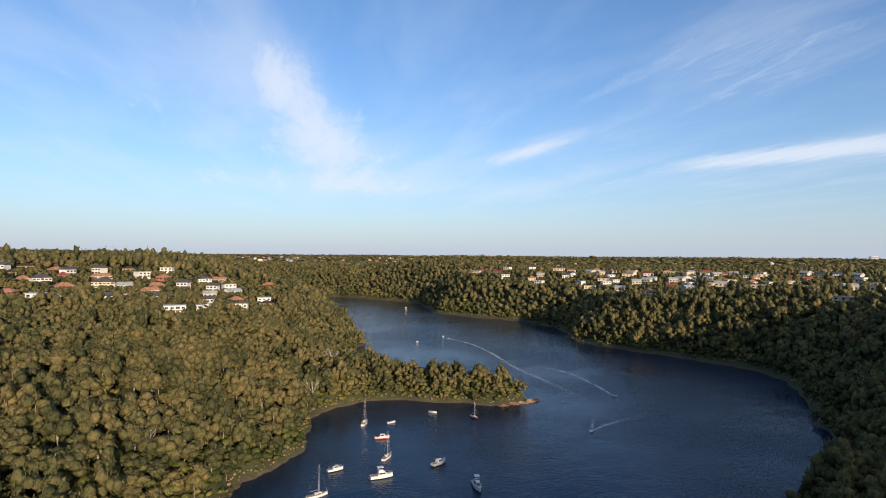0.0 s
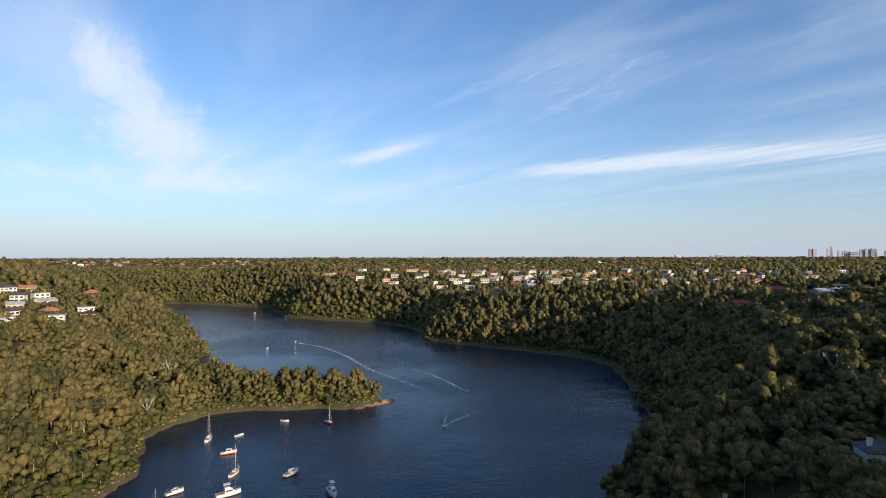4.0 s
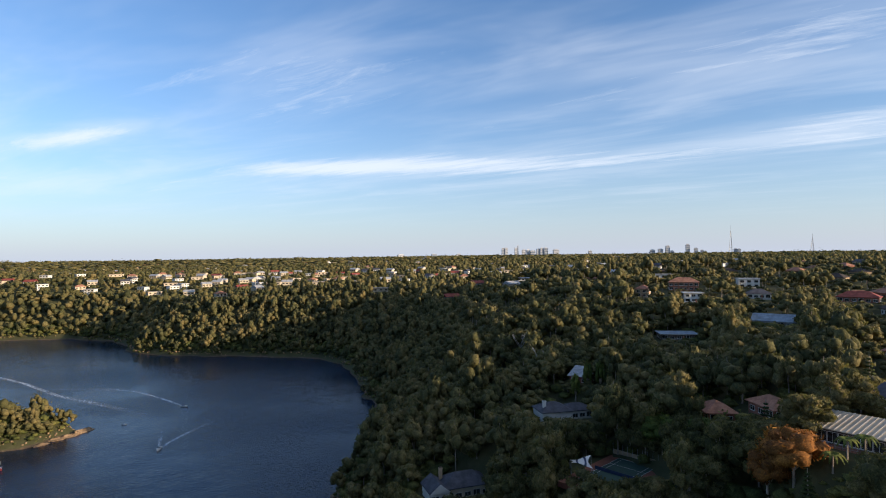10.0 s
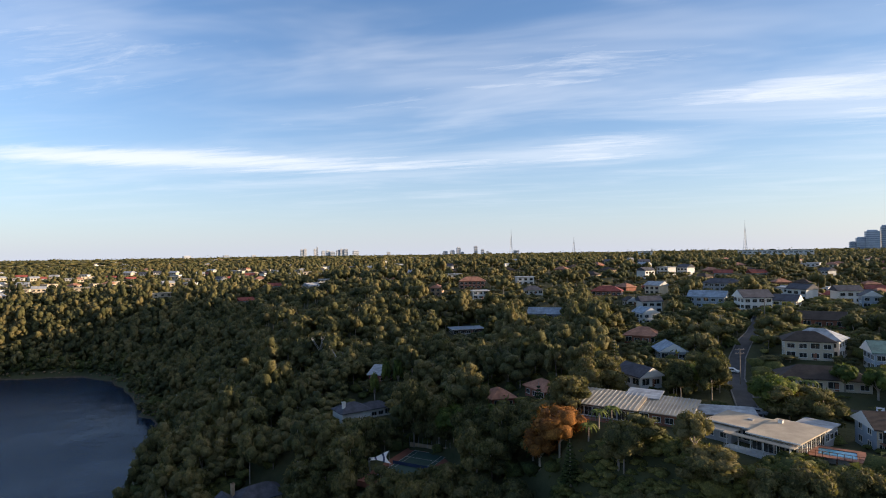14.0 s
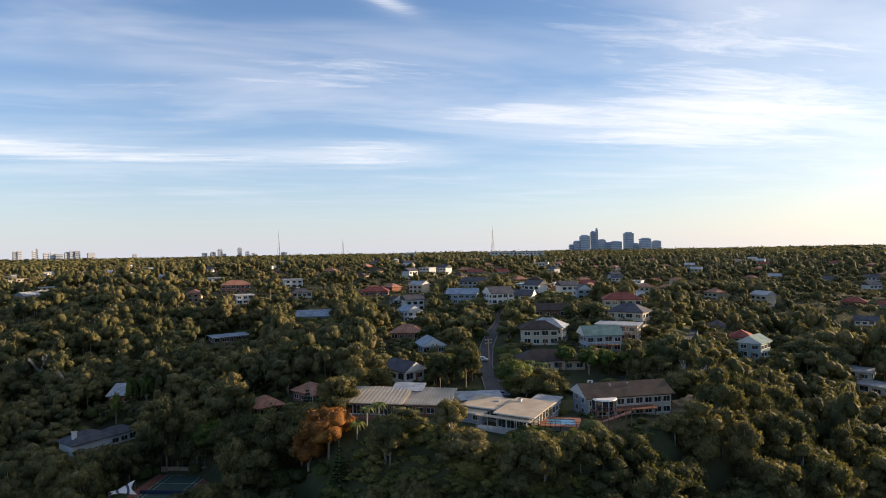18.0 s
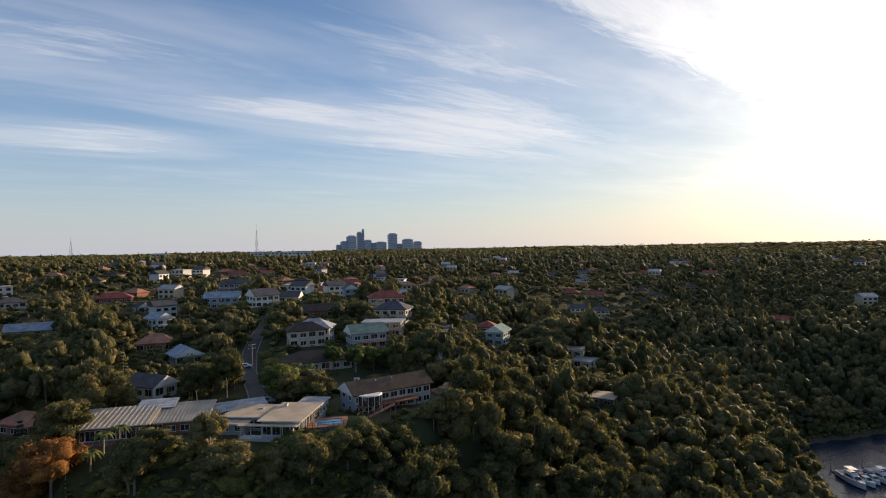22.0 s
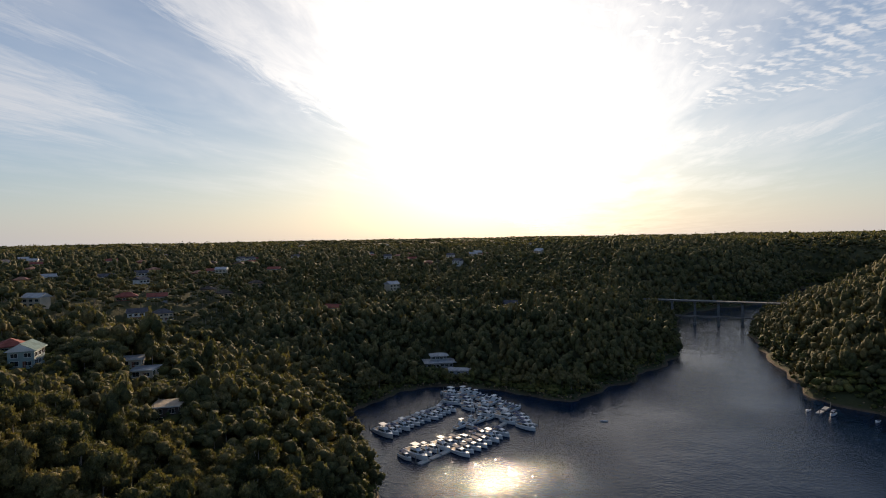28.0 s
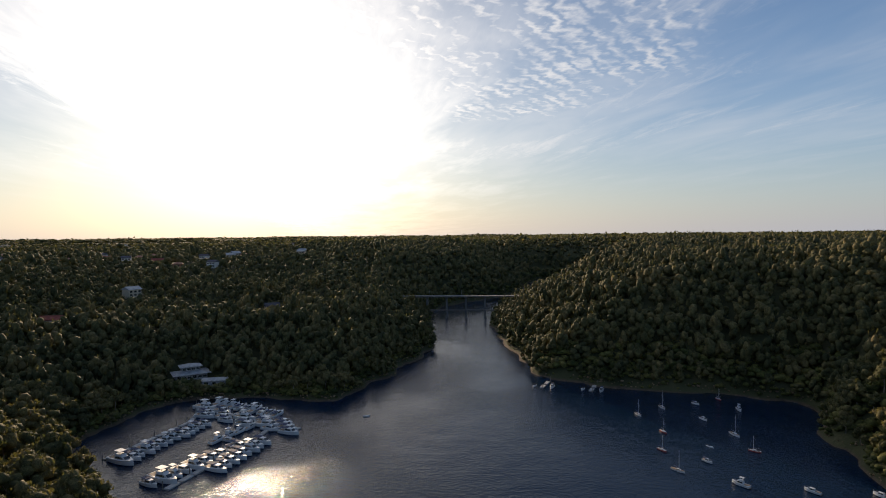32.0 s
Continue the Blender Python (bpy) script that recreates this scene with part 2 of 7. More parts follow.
def ground_material():
    m, k, b = material("bush_floor", 0.9)
    p = position(k)
    sep = k.add("ShaderNodeSeparateXYZ")
    k.put(sep.inputs[0], p)
    n = k.noise(p, 1 / 22.0, 5.0, 0.65)
    f = k.noise(p, 1 / 2.5, 4.0, 0.65)
    c = k.ramp(n, [(0.3, (0.045, 0.050, 0.024)), (0.55, (0.075, 0.076, 0.036)), (0.8, (0.12, 0.105, 0.055))])
    c = k.mix(k.span(f, 0.5, 0.8), c, (0.06, 0.066, 0.03))
    b.inputs["Specular IOR Level"].default_value = 0.1
    rock = k.ramp(f, [(0.3, (0.06, 0.046, 0.033)), (0.6, (0.12, 0.09, 0.06)), (0.8, (0.23, 0.175, 0.115))])
    height = k.math("ADD", sep.outputs[2], k.math("MULTIPLY", k.math("SUBTRACT", n, 0.5), 3.5))
    c = k.mix(k.span(height, 0.3, 1.1), rock, c)
    k.put(b.inputs["Base Color"], c)
    bump(k, b, f, 0.6, 1.0)
    return m


def water_material():
    m, k, b = material("river_water", 0.05)
    p = position(k)
    b.inputs["Base Color"].default_value = (0.004, 0.0165, 0.040, 1)
    b.inputs["IOR"].default_value = 1.33
    b.inputs["Specular IOR Level"].default_value = 0.25
    small = k.noise(p, 1 / 1.6, 4.0, 0.6, 0.3)
    swell = k.noise(p, 1 / 14.0, 3.0, 0.5)
    calm = k.span(k.noise(p, 1 / 90.0, 3.0, 0.5), 0.35, 0.65, 0.35, 1.0)
    bump(k, b, k.math("ADD", k.math("MULTIPLY", k.math("MULTIPLY", small, calm), 0.42), k.math("MULTIPLY", swell, 0.4)), 0.95, 1.0)
    return m


M_GROUND, M_WATER = ground_material(), water_material()


def tiled(name, colour, pitch=0.32, rough=0.75):
    """Roof tiles or sheeting: courses across the fall of the roof, with lichen and stains."""
    m, k, b = material(name, rough)
    p = k.add("ShaderNodeTexCoord").outputs["Object"]
    w = k.add("ShaderNodeTexWave")
    w.bands_direction = "Z"
    k.put(w.inputs["Vector"], p)
    w.inputs["Scale"].default_value = 0.314 / pitch * 1.9
    w.inputs["Distortion"].default_value = 0.6
    stain = k.noise(p, 0.5, 4.0, 0.65)
    c = k.mix(k.span(stain, 0.3, 0.72), tuple(x * 0.6 for x in colour), tuple(min(1, x * 1.2) for x in colour))
    c = k.mix(k.math("MULTIPLY", w.outputs["Fac"], 0.35), c, tuple(x * 0.5 for x in colour))
    k.put(b.inputs["Base Color"], c)
    b.inputs["Specular IOR Level"].default_value = 0.25
    bump(k, b, w.outputs["Fac"], 0.5, 0.05)
    return m


def pane_material():
    m, k, b = material("window_glass", 0.05)
    n = k.noise(position(k), 0.8, 2.0)
    k.put(b.inputs["Base Color"], k.ramp(n, [(0.35, (0.015, 0.018, 0.02)), (0.7, (0.06, 0.06, 0.055))]))
    b.inputs["Specular IOR Level"].default_value = 0.9
    return m


M_GLASS = pane_material()
M_WHITE = surface("white_paint", (0.66, 0.64, 0.60), 0.55, 0.12, 4.0)
WALLS = {
    "white": M_WHITE,
    "cream": surface("cream_render", (0.55, 0.46, 0.34), 0.8, 0.15, 4.0),
    "brick": surface("red_brick", (0.30, 0.12, 0.075), 0.85, 0.35, 2.0, 0.12),
    "grey": surface("grey_render", (0.33, 0.33, 0.34), 0.8, 0.2, 4.0),
    "blue": surface("pale_blue_boards", (0.31, 0.36, 0.41), 0.65, 0.15, 3.0),
    "green": surface("grey_green_boards", (0.28, 0.36, 0.33), 0.65, 0.15, 3.0),
    "tan": surface("tan_brick", (0.42, 0.30, 0.19), 0.85, 0.3, 2.0, 0.12),
    "dark": surface("dark_timber", (0.09, 0.065, 0.05), 0.7, 0.3, 2.0),
    "maroon": surface("maroon_boards", (0.20, 0.045, 0.04), 0.7, 0.2, 2.0),
}
ROOFS = {
    "terracotta": tiled("terracotta_tiles", (0.40, 0.19, 0.12)),
    "brown": tiled("brown_tiles", (0.062, 0.045, 0.037)),
    "slate": tiled("slate_tiles", (0.085, 0.085, 0.10)),
    "red": tiled("red_tiles", (0.30, 0.075, 0.055)),
    "metal": tiled("pale_metal_sheet", (0.38, 0.39, 0.40), 0.5, 0.45),
    "beige": surface("beige_roof_membrane", (0.43, 0.35, 0.255), 0.85, 0.25, 5.0, 0.3),
    "bluemetal": tiled("blue_grey_sheet", (0.26, 0.33, 0.40), 0.5, 0.5),
    "greenmetal": tiled("green_sheet", (0.16, 0.25, 0.21), 0.5, 0.5),
}
M_TIMBER = surface("red_brown_decking", (0.26, 0.10, 0.055), 0.75, 0.3, 1.5, 0.1)
M_POOL = surface("pool_water", (0.03, 0.16, 0.29), 0.05, 0.15, 2.0)
M_ROAD = surface("asphalt", (0.055, 0.055, 0.058), 0.9, 0.3, 3.0, 0.1)
M_GRASS = surface("lawn", (0.065, 0.095, 0.022), 0.95, 0.35, 4.0, 0.3, relief=0.06)
M_COURT = surface("green_court", (0.035, 0.07, 0.05), 0.8, 0.2, 5.0)
M_CLAY = surface("red_court_surround", (0.24, 0.085, 0.05), 0.85, 0.25, 4.0)
M_CONC = surface("pale_concrete", (0.42, 0.40, 0.37), 0.85, 0.25, 3.0)
M_KERB = surface("weathered_concrete", (0.17, 0.165, 0.155), 0.9, 0.3, 2.0)
M_STEEL = surface("galvanised_steel", (0.35, 0.36, 0.38), 0.5, 0.2, 2.0, metal=0.6)
M_POLE = surface("weathered_pole", (0.20, 0.17, 0.14), 0.85, 0.3, 1.0)
M_ROCK = surface("sandstone", (0.26, 0.175, 0.10), 0.9, 0.5, 2.5, 0.4, relief=0.25)
M_HULL = surface("white_gelcoat", (0.64, 0.64, 0.63), 0.5, 0.06, 3.0)
M_NAVY = surface("navy_canvas", (0.03, 0.045, 0.10), 0.8, 0.2, 1.0)
M_RED = surface("red_hull_paint", (0.35, 0.05, 0.035), 0.4, 0.15, 1.5)
M_TEAK = surface("teak_deck", (0.33, 0.22, 0.13), 0.7, 0.25, 1.0, 0.08)
M_ALLOY = surface("mast_alloy", (0.62, 0.62, 0.63), 0.35, 0.1, 1.0, metal=0.5)
M_TOWER = surface("tower_concrete", (0.48, 0.50, 0.54), 0.7, 0.2, 40.0, 4.0)
M_TOWER_GLASS = surface("tower_glass", (0.22, 0.26, 0.32), 0.25, 0.2, 30.0, 4.0)
M_TYRE = surface("tyre_rubber", (0.02, 0.02, 0.02), 0.8, 0.2)


# ---- the lie of the land ----
EAST_BANK = [(62, -700), (70, -640), (67, -600), (62, -560), (48, -437), (58, -390), (70, -344), (85, -295), (104, -302), (130, -304),
             (160, -298), (180, -275), (186, -248), (178, -222), (152, -198), (130, -175), (115, -158), (100, -120), (92, -70),
             (88, -20), (86, 30), (87, 80), (96, 132), (107, 184), (130, 202), (152, 221), (180, 258), (207, 301), (246, 385)]
REACH = [(252, 430), (247, 452), (212, 504), (186, 533), (157, 564), (138, 597), (146, 650), (143, 704), (107, 774), (55, 812),
         (-7, 863), (-20, 920), (-45, 1041), (-140, 1125), (-220, 1193), (-285, 1195), (-400, 1230), (-480, 1190), (-400, 1130),
         (-300, 1080), (-200, 900), (-120, 720), (-80, 560), (-85, 470), (-60, 410), (-10, 385), (40, 368)]
WEST_BANK = [(58, 349), (30, 337), (6, 340), (-22, 353), (-46, 345), (-63, 329), (-72, 306), (-67, 284), (-64, 258), (-72, 237),
             (-78, 221), (-82, 207), (-95, 150), (-105, 80), (-110, 0), (-115, -80), (-130, -150), (-137, -208), (-141, -239),
             (-147, -266), (-163, -300), (-157, -310), (-96, -328), (-48, -338), (-34, -347), (-21, -394), (-10, -472), (0, -540),
             (1, -600), (-14, -680), (-40, -760), (-75, -850), (-115, -960), (-150, -1090), (-90, -1100), (-55, -980), (-42, -880),
             (-5, -795), (30, -750)]
RIVER = np.array(EAST_BANK + REACH + WEST_BANK, float)

# heights of the tops: degrees clockwise from +Y, metres off, metres up
TOPS_EAST = [(17, 760, 50), (28, 640, 54), (40, 480, 56), (46, 330, 58), (52, 205, 36), (56, 255, 42), (70, 160, 44), (82, 150, 54),
             (95, 125, 56), (102, 160, 52), (91, 320, 62), (82, 310, 53), (103, 260, 60), (114, 260, 50), (122, 190, 40),
             (112, 500, 50), (128, 380, 16), (60, 500, 64), (75, 650, 70)]
TOPS_WEST = [(150, 335, 6), (140, 420, 26), (154, 480, 26), (156, 600, 38), (168, 600, 46), (150, 900, 56), (-163, 560, 62), (-156, 480, 66),
             (-148, 420, 78), (-170, 900, 68), (-25, 400, 54), (-38, 300, 46), (-14, 520, 42), (-8, 430, 32), (-33, 1000, 77),
             (-2, 1180, 71), (-12, 1500, 58), (-11, 1260, 52), (8, 1300, 54), (-100, 330, 55), (184, 660, 38), (187, 760, 36), (178, 860, 62), (174, 1300, 66), (190, 1250, 70)]


def tops():
    return np.array([(math.sin(radians(a)) * d, math.cos(radians(a)) * d, z, 0.16 * d + 12) for a, d, z in TOPS_EAST + TOPS_WEST])


def river_distance(x, y):
    """Metres to the river's edge, below 0 on the water."""
    x, y = np.asarray(x, float), np.asarray(y, float)
    best, inside = np.full(x.shape, 1e18), np.zeros(x.shape, bool)
    for (ax, ay), (bx, by) in zip(RIVER, np.roll(RIVER, -1, 0)):
        ex, ey = bx - ax, by - ay
        t = np.clip(((x - ax) * ex + (y - ay) * ey) / (ex * ex + ey * ey), 0, 1)
        best = np.minimum(best, (x - ax - t * ex) ** 2 + (y - ay - t * ey) ** 2)
        if ey:
            inside ^= ((ay > y) != (by > y)) & (x < ex * (y - ay) / ey + ax)
    return np.sqrt(best) * np.where(inside, -1, 1)


def waves(x, y, size, seed):
    """Smooth unevenness, about -1 to 1, of one size."""
    r = np.random.RandomState(seed)
    s = 0
    for _ in range(7):
        a, f, p = r.rand() * 6.283, (0.6 + r.rand()) * 6.283 / size, r.rand() * 6.283
        s = s + np.sin((x * math.cos(a) + y * math.sin(a)) * f + p)
    return s / 3.5


TOPS = tops()
PADS = []  # level building plots: x, y, radius, z


def land(x, y):
    """Height of the ground."""
    x, y = np.asarray(x, float), np.asarray(y, float)
    far = np.hypot(x, y)
    # the plateau, whose skyline stands a little under the eye
    num, den = (69 + 5 * waves(x, y, 900, 3)) * 0.012, np.full(x.shape, 0.012)
    for tx, ty, tz, r in TOPS:
        w = 1 / (((x - tx) ** 2 + (y - ty) ** 2) / (r * r) + 0.15) ** 2
        num, den = num + w * tz, den + w
    d = river_distance(x, y) + 4 * waves(x, y, 45, 5) * np.clip(far / 300, 0.3, 1)
    steep = 85 - 50 * np.exp(-((x - 125) ** 2 + (y + 5) ** 2) / 120.0 ** 2)  # the spur under the houses drops off as a cliff
    slope = np.tanh(np.maximum(d, 0) / steep)
    z = num / den * slope + 1.6 * waves(x, y, 60, 8) * slope
    z = np.where(d < 0, np.maximum(d * 0.35, -6), z + 1.7 * np.clip(d / 2.2, 0, 1))
    for px, py, pr, pz in PADS:
        t = np.clip((np.hypot(x - px, y - py) - pr) / (pr * 0.9), 0, 1)
        t = t * t * (3 - 2 * t)
        z = np.where(t < 1, pz * (1 - t) + z * t, z)
    return z


# ---- level plots for the buildings: bearing, distance, radius ----
PLOTS_SPUR = [(96.0, 184, 12.7), (95.0, 206, 7.7), (95.8, 213, 8.2), (100.9, 203, 7.6), (102.7, 219, 8.8), (103.7, 240, 8.7), (103.0, 279, 10.4),
    (91.0, 286, 7.4), (87.4, 327, 10.8), (81.9, 279, 5.6), (80.6, 363, 5.0), (81.7, 226, 7.6), (84.0, 206, 5.6), (81.2, 169, 6.2),
    (96.1, 259, 8.8), (97.0, 463, 14.5), (88.6, 424, 14.4), (82.7, 432, 9.7), (78.4, 397, 9.1), (93.6, 319, 6.3), (99.4, 323, 5.0),
    (55.7, 236, 5.0)]
PLOTS_VALLEY = [(64.4, 295, 13.7), (72.4, 313, 13.7), (50.3, 552, 10.8), (65.1, 413, 11.4), (65.8, 373, 6.4), (52.9, 513, 10.7), (57.0, 492, 6.6),
    (61.5, 398, 5.6), (71.2, 398, 8.0), (78.4, 386, 11.8), (72.2, 182, 6.8), (67.6, 181, 5.6), (114.3, 236, 5.6), (113.3, 259, 5.6),
    (111.4, 297, 5.6), (124.7, 201, 5.0), (121.9, 247, 5.0), (122.9, 239, 5.0), (122.5, 451, 8.7), (124.4, 461, 8.1), (121.6, 488, 8.9),
    (120.0, 685, 9.7)]
PLOTS_HILL = [(122.8, 687, 7.7), (116.0, 700, 8.9), (-27.5, 505, 7.6), (-25.4, 418, 8.4), (-23.7, 434, 5.7), (-27.5, 597, 10.7), (-27.1, 637, 9.5),
    (-31.2, 613, 12.1), (-34.0, 591, 8.4), (-35.6, 626, 9.2), (-29.6, 618, 8.6), (-29.9, 566, 7.4), (-20.5, 640, 10.3), (-23.0, 675, 8.1),
    (-21.7, 690, 8.1), (-34.1, 654, 6.1), (-36.8, 634, 6.0), (-31.3, 652, 11.8), (-37.6, 668, 5.6)]
PLOTS_GRAND = [(90.7, 133, 15), (82.5, 142, 16), (102.8, 153, 15), (53.8, 211, 12), (42.5, 178, 12), (58.6, 158, 11), (150.5, 368, 14), (152.6, 352, 8), (96.5, 128, 8), (100.0, 133, 7), (103.5, 138, 7)]
for az_, far_, r_ in PLOTS_SPUR + PLOTS_VALLEY + PLOTS_HILL + PLOTS_GRAND:
    x_, y_ = math.sin(radians(az_)) * far_, math.cos(radians(az_)) * far_
    PADS.append((x_, y_, r_, float(land(np.array([x_]), np.array([y_]))[0])))


def mesh_of(name, verts, faces, mats, smooth=False, mat_index=None):
    """A mesh from arrays; faces all of one size."""
    me = bpy.data.meshes.new(name)
    verts, faces = np.asarray(verts, np.float32), np.asarray(faces, np.int32)
    n, k = faces.shape
    me.vertices.add(len(verts))
    me.vertices.foreach_set("co", verts.ravel())
    me.loops.add(n * k)
    me.loops.foreach_set("vertex_index", faces.ravel())
    me.polygons.add(n)
    me.polygons.foreach_set("loop_start", np.arange(n, dtype=np.int32) * k)
    me.polygons.foreach_set("loop_total", np.full(n, k, np.int32))
    if smooth:
        me.polygons.foreach_set("use_smooth", np.ones(n, bool))
    if mat_index is not None:
        me.polygons.foreach_set("material_index", np.asarray(mat_index, np.int32))
    for m in mats:
        me.materials.append(m)
    me.update(calc_edges=True)
    return me


def polar_sheet(azs, radii, height):
    a = np.radians(azs)
    x, y = np.outer(radii, np.sin(a)), np.outer(radii, np.cos(a))
    z = height(x, y)
    v = np.stack([x, y, z], -1).reshape(-1, 3)
    na, nr = len(azs), len(radii)
    i, j = np.meshgrid(np.arange(nr - 1), np.arange(na), indexing="ij")
    a0, a1 = i * na + j, i * na + (j + 1) % na
    b0, b1 = a0 + na, a1 + na
    return v, np.stack([a0, b0, b1, a1], -1).reshape(-1, 4)


def build_land():
    radii = np.concatenate([[1.0, 30.0], np.geomspace(60, 4950, 150)])
    v, f = polar_sheet(np.arange(0, 360, 0.75), radii, land)
    tagged(new("ground", mesh_of("ground", v, f[:, ::-1], [M_GROUND], True)), "steep sandstone bushland ground falling to the river", "ground", kind="structure")
    v, f = polar_sheet(np.arange(0, 360, 3.0), np.array([0.5, 200, 1400]), lambda x, y: x * 0)
    tagged(new("river_water", mesh_of("river_water", v, f[:, ::-1], [M_WATER], True)), "dark blue rippled tidal river water", "water", kind="structure")


build_land()


# ---- building blocks ----
class Shape:
    """Collects corners and faces of one part."""

    def __init__(self):
        self.v, self.f = [], []

    def face(self, pts):
        n = len(self.v)
        self.v += [tuple(p) for p in pts]
        self.f.append(tuple(range(n, n + len(pts))))
        return self

    def solid(self, bottom, top):
        """A solid between two rings of corners, both counter-clockwise from above."""
        n, k = len(self.v), len(bottom)
        self.v += [tuple(p) for p in bottom] + [tuple(p) for p in top]
        self.f.append(tuple(range(n + k - 1, n - 1, -1)))
        self.f.append(tuple(range(n + k, n + 2 * k)))
        for i in range(k):
            j = (i + 1) % k
            self.f.append((n + i, n + j, n + k + j, n + k + i))
        return self

    def box(self, x0, x1, y0, y1, z0, z1, inset=0.0):
        """A box; inset draws its top in."""
        i = inset
        return self.solid([(x0, y0, z0), (x1, y0, z0), (x1, y1, z0), (x0, y1, z0)],
                          [(x0 + i, y0 + i, z1), (x1 - i, y0 + i, z1), (x1 - i, y1 - i, z1), (x0 + i, y1 - i, z1)])

    def rod(self, a, b, r0, r1=None, sides=6):
        a, b = Vector(a), Vector(b)
        r1 = r0 if r1 is None else r1
        q = (b - a).to_track_quat("Z", "Y")
        ring = [q @ Vector((math.cos(6.28319 * i / sides), math.sin(6.28319 * i / sides), 0)) for i in range(sides)]
        return self.solid([a + p * r0 for p in ring], [b + p * r1 for p in ring])

    def loft(self, rings, cap=True):
        """A skin through rings of equal length."""
        n, k = len(self.v), len(rings[0])
        for r in rings:
            self.v += [tuple(p) for p in r]
        for i in range(len(rings) - 1):
            for j in range(k):
                a, b = n + i * k + j, n + i * k + (j + 1) % k
                self.f.append((a, b, b + k, a + k))
        if cap:
            self.f.append(tuple(range(n + k - 1, n - 1, -1)))
            self.f.append(tuple(range(n + (len(rings) - 1) * k, n + len(rings) * k)))
        return self

    def mesh(self, name, mat, smooth=False):
        me = bpy.data.meshes.new(name)
        me.from_pydata(self.v, [], self.f)
        me.materials.append(mat)
        bm = bmesh.new()
        bm.from_mesh(me)
        bmesh.ops.recalc_face_normals(bm, faces=bm.faces)
        bm.to_mesh(me)
        bm.free()
        if smooth:
            me.polygons.foreach_set("use_smooth", [True] * len(me.polygons))
        return me


def part(name, shape, mat, parent, label="", at=None, smooth=False):
    """ONE mesh under a thing or a part. shape: a Shape, or a mesh to share."""
    me = shape.mesh(name, mat, smooth) if isinstance(shape, Shape) else shape
    ob = new(name, me)
    ob.parent = parent
    if at is not None:
        ob.matrix_local = at
    return tagged(ob, label) if label else ob


def thing(name, label, category, group="", at=None):
    ob = new(name)
    ob.empty_display_size = 0.5
    if at is not None:
        ob.matrix_world = at
    return tagged(ob, label, category, group)


SHARED = {}


def shared(key, make):
    """A mesh made once and used again."""
    if key not in SHARED:
        SHARED[key] = make()
    return SHARED[key]


def spot(az, dist):
    p = heading(az) * dist
    return p.x, p.y


def ground_z(x, y):
    return float(land(np.array([x]), np.array([y]))[0])


# ---- houses ----
def window(parent, x, y, z, w, h, turn=0.0, bars=1):
    """A framed window on a wall: frame with sill, and a pane."""
    key = (round(w, 1), round(h, 1), bars)

    def frame_mesh():
        s, t = Shape(), 0.09
        s.box(-w / 2 - t, -w / 2, -0.06, 0.06, -t, h + t).box(w / 2, w / 2 + t, -0.06, 0.06, -t, h + t)
        s.box(-w / 2, w / 2, -0.06, 0.06, h, h + t).box(-w / 2 - 0.15, w / 2 + 0.15, -0.12, 0.06, -t - 0.06, 0)
        for i in range(bars):
            c = -w / 2 + w * (i + 1) / (bars + 1)
            s.box(c - 0.035, c + 0.035, -0.05, 0.05, 0, h)
        return s.mesh("frame", M_WHITE)

    def pane_mesh():
        return Shape().box(-w / 2, w / 2, -0.015, 0.015, 0, h).mesh("pane", M_GLASS)

    f = part("window", shared(("frame", key), frame_mesh), None, parent, at=pose(x, y, z, 0, 0, turn))
    part("pane", shared(("pane", key), pane_mesh), None, f)


def hip_roof(w, d, rise, eave, gable=False, thick=0.22):
    """A hipped or gabled roof over a w by d plan, its eaves at z 0."""
    a, b = w / 2 + eave, d / 2 + eave
    s = Shape()
    base = [(-a, -b, 0), (a, -b, 0), (a, b, 0), (-a, b, 0)]
    up = [(x, y, thick) for x, y, _ in base]
    s.solid(base, up)
    if w >= d:
        r = a if gable else max(a - b, 0.05)
        p, q = (-r, 0, rise + thick), (r, 0, rise + thick)
        s.face([up[0], up[1], q, p]).face([up[2], up[3], p, q]).face([up[1], up[2], q]).face([up[3], up[0], p])
    else:
        r = b if gable else max(b - a, 0.05)
        p, q = (0, -r, rise + thick), (0, r, rise + thick)
        s.face([up[1], up[2], q, p]).face([up[3], up[0], p, q]).face([up[0], up[1], p]).face([up[2], up[3], q])
    return s


